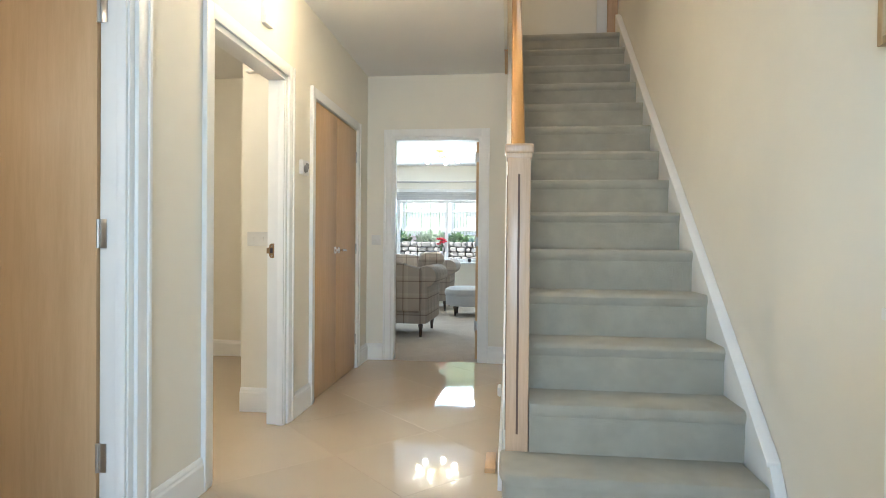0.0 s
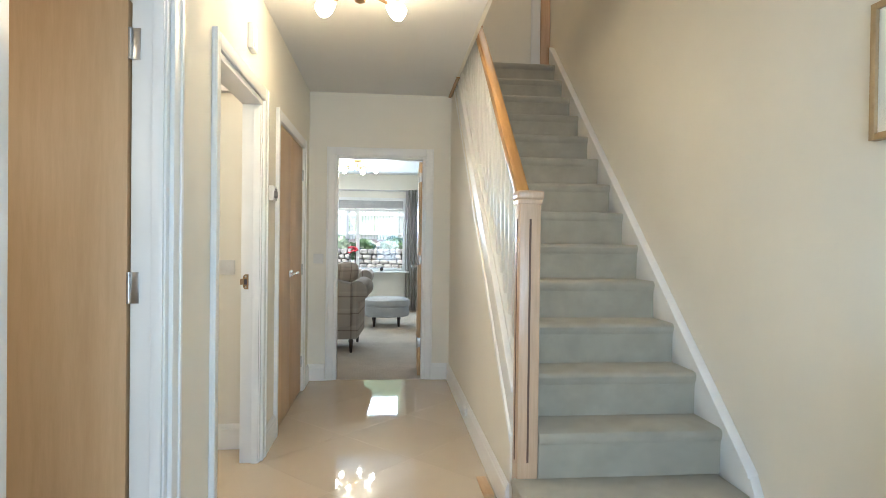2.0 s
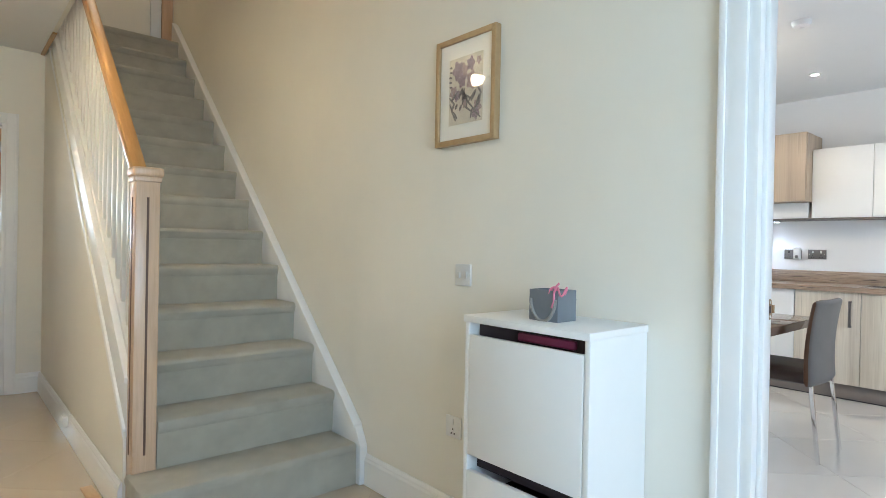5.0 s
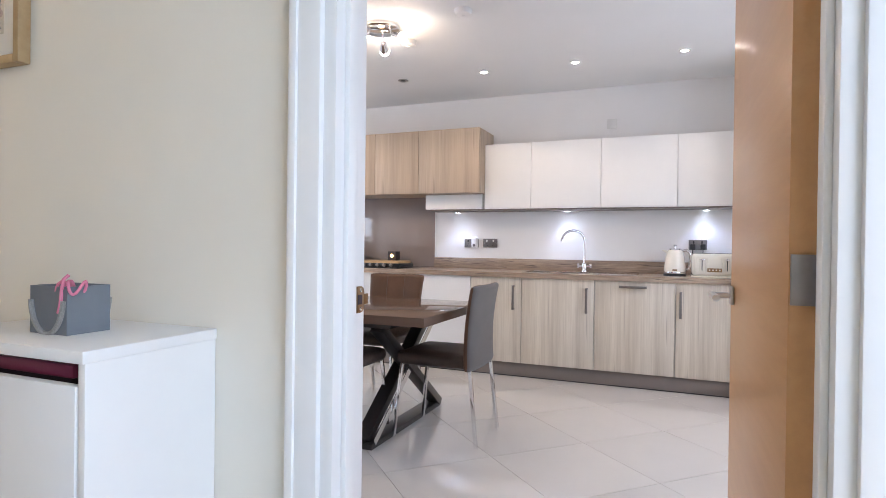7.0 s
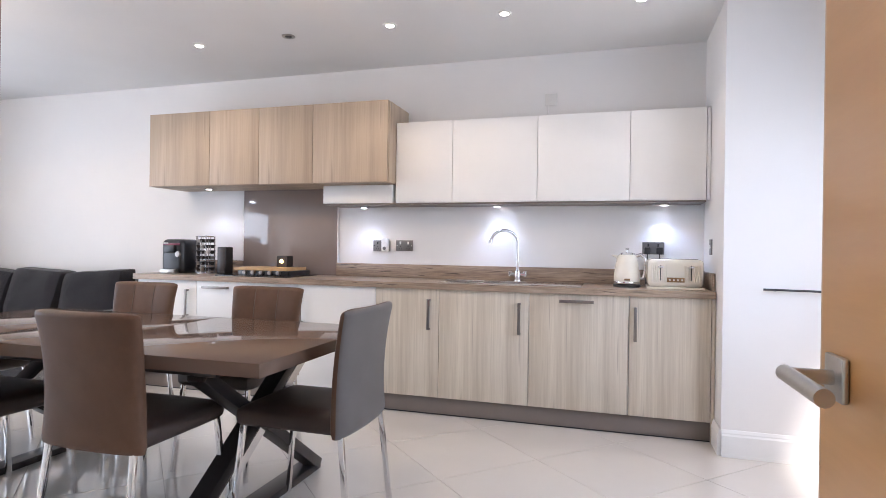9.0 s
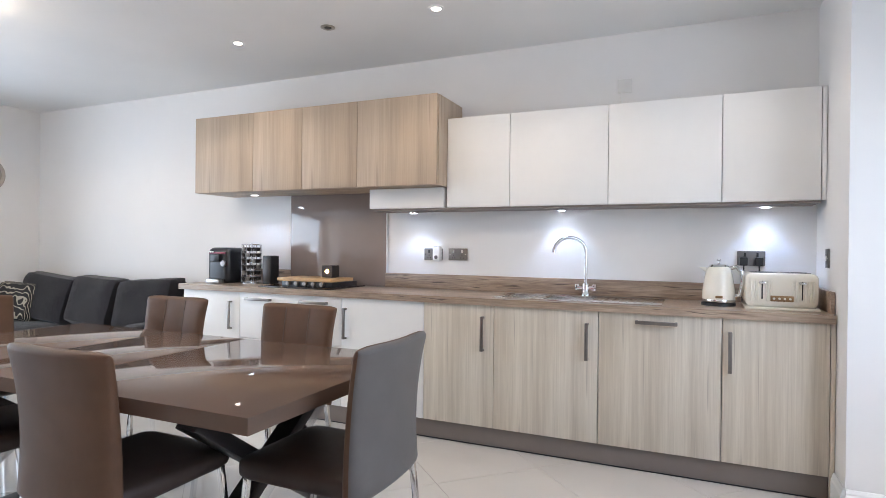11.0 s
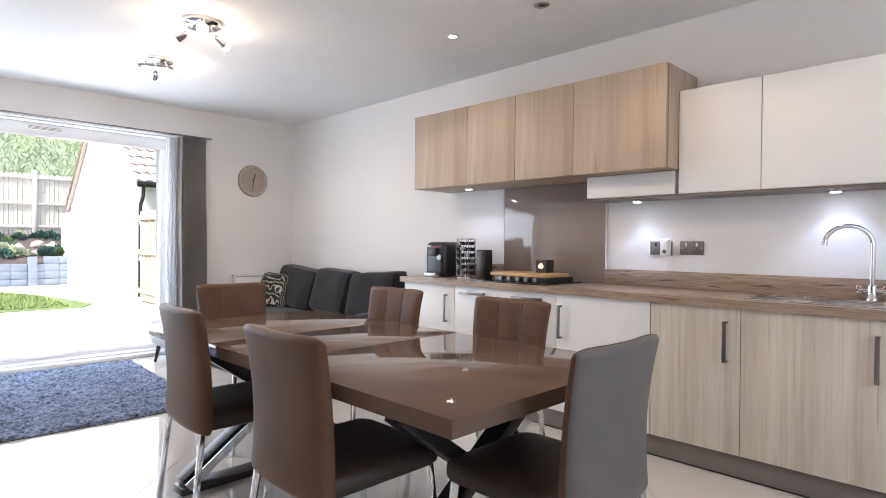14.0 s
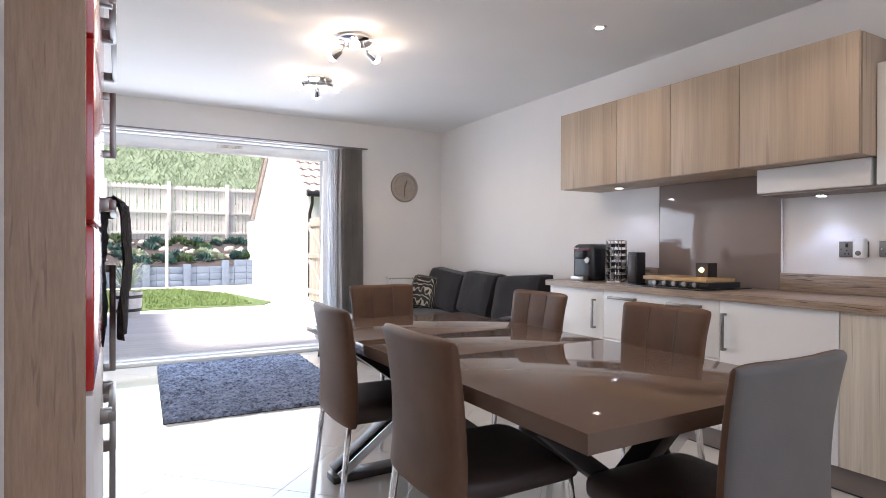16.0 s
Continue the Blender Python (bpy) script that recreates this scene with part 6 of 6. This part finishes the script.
for z0, z1, m2 in ((0.12, 0.76, WHITEDOOR), (0.764, 1.30, BLACKGLASS), (1.304, 1.72, BLACKGLASS), (1.724, 2.2, WHITEDOOR)):
    part("appliance_front", box(0.691, 0.712, 0.304, 0.905, z0, z1, 0.002), m2, tu)


def pull(parent, y0, y1, z, mat=HANDLE, reach=0.030):
    h = part("handle", bar((0.712 + reach, y0, z), (0.712 + reach, y1, z), 0.018, 0.012, up=(1, 0, 0), bevel=0.002), mat, parent, "brushed metal bar handle")
    for a in (y0 + 0.012, y1 - 0.012):
        part("handle_post", box(0.711, 0.712 + reach, a - 0.011, a + 0.011, z - 0.012, z + 0.012, 0.002), mat, h)


for y0, y1, z in ((0.02, 0.25, 1.60), (0.06, 0.42, 1.245), (0.36, 0.85, 1.67), (0.0, 0.25, 0.88), (0.36, 0.85, 0.72)):
    pull(tu, y0, y1, z)
for y0, z0, z1 in ((0.30, 1.36, 1.50), (0.31, 0.90, 1.13), (0.33, 0.60, 0.80)):
    h = part("handle", box(0.735, 0.747, y0 - 0.006, y0 + 0.006, z0, z1, 0.001), HANDLE, tu)
    for z in (z0 + 0.008, z1 - 0.008):
        part("handle_post", box(0.711, 0.736, y0 - 0.006, y0 + 0.006, z - 0.008, z + 0.008, 0.001), HANDLE, h)
tw = thing("tea_towel", (0.879, 1.576, 1.257), "dark waffle tea towel draped over a handle", "towel")
prof = [(-0.024, -0.28)] + [(-0.021 + 0.003 * math.sin(k), -0.28 + 0.03 * k) for k in range(1, 9)] + [(-0.016, 0.0), (0.0, 0.012), (0.016, 0.0)] + [(0.018 + 0.007 * math.sin(k * 0.4), -0.03 * k) for k in range(1, 10)]
b = bmesh.new()
rows = []
for j in range(9):
    yy = -0.10 + 0.2 * j / 8
    rows.append([b.verts.new((x + 0.008 * math.sin(j * 1.3 + z * 14), yy, z)) for x, z in prof])
for r0, r1 in zip(rows, rows[1:]):
    for k in range(len(prof) - 1):
        b.faces.new((r0[k], r0[k + 1], r1[k + 1], r1[k]))
bmesh.ops.solidify(b, geom=b.faces[:], thickness=0.026)
for v in b.verts:
    v.co += Vector((0.010, 0.012, 0)) * noise.noise(v.co * 22)
part("cloth", b, TOWEL, tw)

# ---- garden ----
structure("ground", box(-120, 120, 6.72, 260, -0.3, -0.05), TURF, "rough grass ground reaching to the distance", "ground")
dk = structure("deck", box(-3.5, 4.6, 6.72, 11.9, -0.048, -0.03), GROUT, "pale timber deck outside the patio doors", "deck")
for k in range(36):
    y0 = 6.73 + 0.1435 * k
    part("deck_board", box(-3.5, 4.6, y0, y0 + 0.138, -0.03, -0.012), DECK, dk, smooth=None)
structure("pavement", prism([(-6, 11.9), (4.6, 11.9), (4.6, 18.65), (-6, 18.65)], "z", -0.048, -0.030), PAVING, "pale paved garden path", "paving")
lawn = prism([(0.35, 12.1), (3.4, 11.95), (3.75, 12.6), (3.4, 15.0), (2.3, 17.6), (0.35, 17.8)], "z", -0.046, -0.012)
structure("lawn", lawn, TURF, "small green garden lawn", "lawn")

b = bmesh.new()
for k in range(9000):
    x, y = random.uniform(0.4, 3.3), random.uniform(12.2, 17.4)
    if x > 3.4 - max(0.0, y - 15.0) * 0.42:
        continue
    a, h = random.uniform(0, 6.28), random.uniform(0.02, 0.06)
    w = Vector((math.cos(a), math.sin(a), 0)) * 0.012
    c = Vector((x, y, -0.012))
    b.faces.new([b.verts.new(p) for p in (c - w, c + w, c + Vector((random.uniform(-0.03, 0.03), random.uniform(-0.03, 0.03), h)))])
tagged(mesh_ob("lawn_grass", b, LAWNBLADE), label="short green grass blades on the lawn", category="grass", kind="stuff")

pw = thing("sleeper_planter", (2.2, 18.7, -0.05), "raised planter wall of blue-grey painted sleepers", "planter")
for k in range(16):
    x0 = -3.2 + 0.36 * k
    h = 0.62 if x0 < 0.8 else 0.62 + 0.12 * int((x0 - 0.6) / 0.5)
    if k % 3 == 1:
        part("post_sleeper", box(x0, x0 + 0.2, -0.06, 0.12, 0.0, h + 0.05, 0.01), SLEEPER, pw)
    for j in range(int(h / 0.2)):
        part("sleeper", box(x0, x0 + 0.355, 0.0, 0.14, 0.2 * j, 0.2 * j + 0.195, 0.01), SLEEPER, pw)

b = bmesh.new()
nx, ny = 40, 30
gv = []
for j in range(ny + 1):
    row = []
    for i in range(nx + 1):
        x, y = -22 + 44 * i / nx, 18.85 + 34 * (j / ny) ** 1.6
        base = 0.55 + (y - 18.85) * 0.32 if y < 21.4 else 1.37 + (y - 21.4) * 0.42
        row.append(b.verts.new((x, y, base + 0.12 * noise.noise((x * 0.7, y * 0.7, 0)))))
    gv.append(row)
for j in range(ny):
    for i in range(nx):
        b.faces.new((gv[j][i], gv[j][i + 1], gv[j + 1][i + 1], gv[j + 1][i]))
bank = structure("bank", b, SOIL, "planted soil bank rising behind the garden", "bank", 60)
bank.data.materials.append(HILL)
for p in bank.data.polygons:
    if p.center.y > 21.5:
        p.material_index = 1


def tuft(count, r, h, leaf_len, at, mats_leaf):
    """A low shrub: many small leaf blades round a centre, with gaps."""
    bm3 = bmesh.new()
    for k in range(count):
        a, e = random.uniform(0, 6.28), random.uniform(0.1, 1.45)
        d = Vector((math.cos(a) * math.cos(e), math.sin(a) * math.cos(e), math.sin(e)))
        c = Vector(at) + Vector((d.x * r, d.y * r, d.z * h)) * random.uniform(0.35, 1.0)
        s = d.cross(Vector((random.random(), random.random(), 0.3))).normalized() * leaf_len * 0.3
        tip = c + (d + Vector((0, 0, 0.25))).normalized() * leaf_len
        q = [bm3.verts.new(p) for p in (c, c + s + (tip - c) * 0.45, tip, c - s + (tip - c) * 0.45)]
        bm3.faces.new(q)
    return bm3


for k in range(130):
    x, y = random.uniform(-3.5, 4.6), random.uniform(19.0, 21.1)
    z = 0.55 + (y - 18.85) * 0.32
    if random.random() < 0.5:
        b = bmesh.new()
        bmesh.ops.create_icosphere(b, subdivisions=2, radius=random.uniform(0.07, 0.2))
        for v in b.verts:
            v.co *= 1 + 0.35 * noise.noise(v.co * 5 + Vector((k, 0, 0)))
            v.co.z *= 0.7
        solo("rock", moved(b, Matrix.Translation((x, y, z + 0.03))), ROCK, "pale rockery stone on the soil bank", "rock", (x, y, z - 0.05), "rockery stones", 50)
    else:
        mt = random.choice((LEAF, LEAFBLUE, LEAFBLUE, LEAFBLUE, LEAFPALE))
        r = random.uniform(0.14, 0.30)
        solo("shrub", tuft(170, r, r * 0.8, 0.12, (x, y, z), mt), mt, "low evergreen shrub on the rockery bank", "shrub", (x, y, z - 0.02), "rockery shrubs", None)

sw = thing("stone_retaining_wall", (-2.6, 13.0, -0.05), "low rubble stone garden retaining wall", "stone wall")
row_z = 0.0
for r in range(11):
    x = -1.2 + random.uniform(-0.2, 0)
    rh = random.uniform(0.085, 0.125)
    while x < 2.3:
        wd = random.uniform(0.10, 0.21)
        b = box(x, x + wd - 0.02, -0.14 + random.uniform(-0.04, 0.03), 0.2, row_z, row_z + rh - 0.015, 0.02, 1)
        for v in b.verts:
            v.co += Vector((0, 0.03, 0.02)) * noise.noise(v.co * 4)
        part("stone", b, RUBBLE, sw)
        x += wd
    row_z += rh
part("backing_soil", box(-3.1, 2.6, 0.19, 1.6, 0.0, row_z - 0.05), SOIL, sw)
for k in range(16):
    x, y = random.uniform(-5.4, -0.2), 13.2 + random.uniform(0, 0.7)
    mt = random.choice((LEAF, LEAFBLUE, LEAFPALE))
    r = random.uniform(0.2, 0.38)
    solo("shrub", tuft(160, r, r * 0.8, 0.11, (x, y, row_z - 0.10), mt), mt, "low green shrub above the stone wall", "shrub", (x, y, row_z - 0.11), "shrubs above the stone wall", None)

fn = thing("fence", (0, 21.4, 1.2), "pale timber picket fence on top of the bank", "fence")
for k in range(7):
    part("post", box(-5.0 + 1.85 * k - 0.06, -5.0 + 1.85 * k + 0.06, -0.09, 0.03, 0.0, 2.12, 0.01), FENCE, fn)
for z in (0.35, 1.05, 1.85):
    part("rail", box(-5.2, 6.3, -0.05, 0.0, z, z + 0.09, 0.006), FENCE, fn)
me0 = None
for k in range(100):
    x0 = -5.1 + 0.114 * k
    p = part("picket", prism([(-0.046, 0.12), (0.046, 0.12), (0.046, 1.98), (0.0, 2.03), (-0.046, 1.98)], "y", 0.0, 0.02), FENCE, fn, smooth=None) if me0 is None else None
    if me0 is None:
        me0 = p.data
    else:
        p = new("picket", me0)
        p.parent = fn
    p.location = (x0, random.uniform(-0.003, 0.003), random.uniform(-0.015, 0.015))
    p.rotation_euler = (0, random.uniform(-0.01, 0.01), 0)
part("gravel_board", box(-5.2, 6.3, -0.02, 0.02, 0.0, 0.13, 0.004), FENCE, fn)

b = bmesh.new()
for k in range(36000):
    x, y = random.uniform(-9, 11), 22.0 + 22 * random.random() ** 1.4
    z = 1.37 + (y - 21.4) * 0.42
    a, l = random.uniform(0, 6.28), random.uniform(0.12, 0.42) * (0.7 + 0.6 * noise.noise((x * 0.5, y * 0.5, 3)))
    w = Vector((math.cos(a), math.sin(a), 0)) * 0.016
    lean = Vector((random.uniform(-0.3, 0.3), random.uniform(-0.3, 0.3), l))
    base = Vector((x, y, z))
    b.faces.new([b.verts.new(p) for p in (base - w, base + w, base + lean * 0.6 + w * 1.3, base + lean, base + lean * 0.6 - w * 1.3)])
tagged(mesh_ob("hillside_scrub", b, LEAFPALE), label="pale green scrub and long grass on the hillside", category="vegetation", kind="stuff")

# neighbouring garage
gx, gy0, gy1, ge, ga = 4.6, 12.4, 18.4, 2.25, 4.85
gr = thing("garage", (gx, gy0, -0.05), "white rendered garage with tiled pitched roof", "garage")
gm = (gy1 - gy0) / 2
up = 0.4 * (ga - ge) / gm  # the front eave lies higher than the rear one
part("wall", prism([(0.4, 0), (gy1 - gy0, 0), (gy1 - gy0, ge), (gm, ga), (0.4, ge + up)], "x", 0.0, 5.0), RENDER, gr)
part("low_wall", box(-0.02, 0.25, gy1 - gy0, gy1 - gy0 + 1.1, 0.0, 2.0, 0.01), RENDER, gr)
slope = math.atan2(ga - ge, gm)
for s in (-1, 1):
    rf = bmesh.new()
    ln = (gm - (0.4 if s < 0 else 0)) / math.cos(slope) + 0.25
    nrow = 13
    for r in range(nrow):
        for c in range(26):
            u0, v0 = -0.12 + c * 0.2, r * ln / nrow
            pts = []
            for q in range(5):
                uu = u0 + 0.2 * q / 4
                pts.append((uu, 0.022 * math.sin(q / 4 * 2 * math.pi)))
            lo = [rf.verts.new((u, v0 - 0.02, hgt + 0.035)) for u, hgt in pts]
            hi = [rf.verts.new((u, v0 + ln / nrow, hgt + 0.005)) for u, hgt in pts]
            bt = [rf.verts.new((u, v0 - 0.02, hgt + 0.015)) for u, hgt in pts]
            for q in range(4):
                rf.faces.new((lo[q], lo[q + 1], hi[q + 1], hi[q]))
                rf.faces.new((bt[q], bt[q + 1], lo[q + 1], lo[q]))
    m = Matrix.Translation((0, 0.2 if s < 0 else gy1 - gy0 + 0.2, ge + (0.2 if s < 0 else -0.2) * math.tan(slope) + 0.02)) @ (pose(0, 0, 0, math.degrees(slope), 0, 0) if s < 0 else Matrix.Diagonal((1, -1, 1, 1)) @ pose(0, 0, 0, math.degrees(slope), 0, 0))
    rp = part("roof", moved(rf, m), PANTILE, gr, "rows of clay pantiles")
    rp["kind"] = "stuff"
part("bargeboard", bar((-0.05, 0.2, ge - 0.22 + up), (-0.05, gm, ga - 0.02), 0.03, 0.07, up=(1, 0, 0)), PANTILE, gr)
part("bargeboard", bar((-0.05, gy1 - gy0 + 0.2, ge - 0.22), (-0.05, gm, ga - 0.02), 0.03, 0.07, up=(1, 0, 0)), PANTILE, gr)
gt = part("gutter", rod((-0.1, 0.14, ge - 0.22 + up), (5.0, 0.14, ge - 0.22 + up), 0.06), BLACK, gr, "black plastic gutter")
part("downpipe", tube([(0.02, 0.14, ge - 0.25 + up), (0.02, 0.16, ge - 0.45 + up), (0.02, 0.34, ge - 0.65 + up), (0.02, 0.35, 0.1)], 0.035, 12), BLACK, gt)

gg = thing("garden_gate", (4.52, 11.82, -0.03), "pale ledged and braced timber garden gate", "gate", turn=90)
for k in range(10):
    part("board", box(-0.54 + 0.108 * k, -0.54 + 0.108 * k + 0.094, 0.0, 0.02, 0.05, 1.80, 0.003), GATEWOOD, gg)
for z in (0.2, 0.95, 1.62):
    part("ledge", box(-0.54, 0.54, 0.02, 0.05, z, z + 0.1, 0.004), GATEWOOD, gg)
part("brace", bar((-0.5, 0.035, 0.30), (0.5, 0.035, 0.90), 0.09, 0.03, up=(0, 1, 0)), GATEWOOD, gg)
part("brace", bar((-0.5, 0.035, 1.06), (0.5, 0.035, 1.6), 0.09, 0.03, up=(0, 1, 0)), GATEWOOD, gg)

gp = thing("garden_post", (2.1, 17.95, -0.03), "slim pale timber garden post", "post")
part("post", box(-0.04, 0.04, -0.04, 0.04, 0.0, 1.75, 0.006), FENCE, gp)
part("finial", lathe([(0.05, 1.75), (0.035, 1.78), (0.001, 1.81)], 14), FENCE, gp)

bp = thing("barrel_planter", (1.02, 11.0, -0.012), "half barrel planter with arching spider plant", "plant pot")
part("barrel", lathe([(0.19, 0), (0.235, 0.2), (0.24, 0.42), (0.215, 0.42), (0.2, 0.38), (0.001, 0.38)], 26), DECK, bp)
for z in (0.1, 0.32):
    part("hoop", lathe([(0.215 + 0.07 * z, z), (0.225 + 0.07 * z, z), (0.228 + 0.07 * z, z + 0.05), (0.21 + 0.07 * z, z + 0.05)], 26), BLACK, bp)
b = bmesh.new()
for k in range(70):
    a, l, up = random.uniform(0, 6.28), random.uniform(0.35, 0.75), random.uniform(0.2, 0.6)
    d = Vector((math.cos(a), math.sin(a), 0))
    sd = Vector((-d.y, d.x, 0)) * 0.013
    prev = None
    for q in range(6):
        t = q / 5
        c = Vector((0, 0, 0.38)) + d * l * t + Vector((0, 0, up * math.sin(t * 2.4)))
        w = sd * (1 - t * 0.9)
        cur = (b.verts.new(c - w), b.verts.new(c + w))
        if prev:
            b.faces.new((prev[0], prev[1], cur[1], cur[0]))
        prev = cur
part("leaves", b, LEAFPALE, bp, "arching variegated leaves")

# ---- floor tiles ----
tiled_floor("floor_kitchen", 0.11, 4.42, -1.4, 6.44, TILE, 0.855, -2.02, 4.55, "polished cream porcelain tiles laid diagonally")
tiled_floor("floor_hall", -2.38, 0.0, -1.4, F, TILEHALL, 0.855, -2.02, 4.55, "polished beige porcelain tiles laid diagonally", 0.0009, GROUTHALL)
structure("threshold", box(0.0, 0.11, -0.31, 0.573, -0.1, 0.001), GROUT, "stone threshold strip in the kitchen doorway", "threshold")
structure("floor_side_rooms", box(-4.6, -2.38, -1.4, 5.28, -0.1, -0.001), TILEHALL, "polished beige side room floor", "floor")
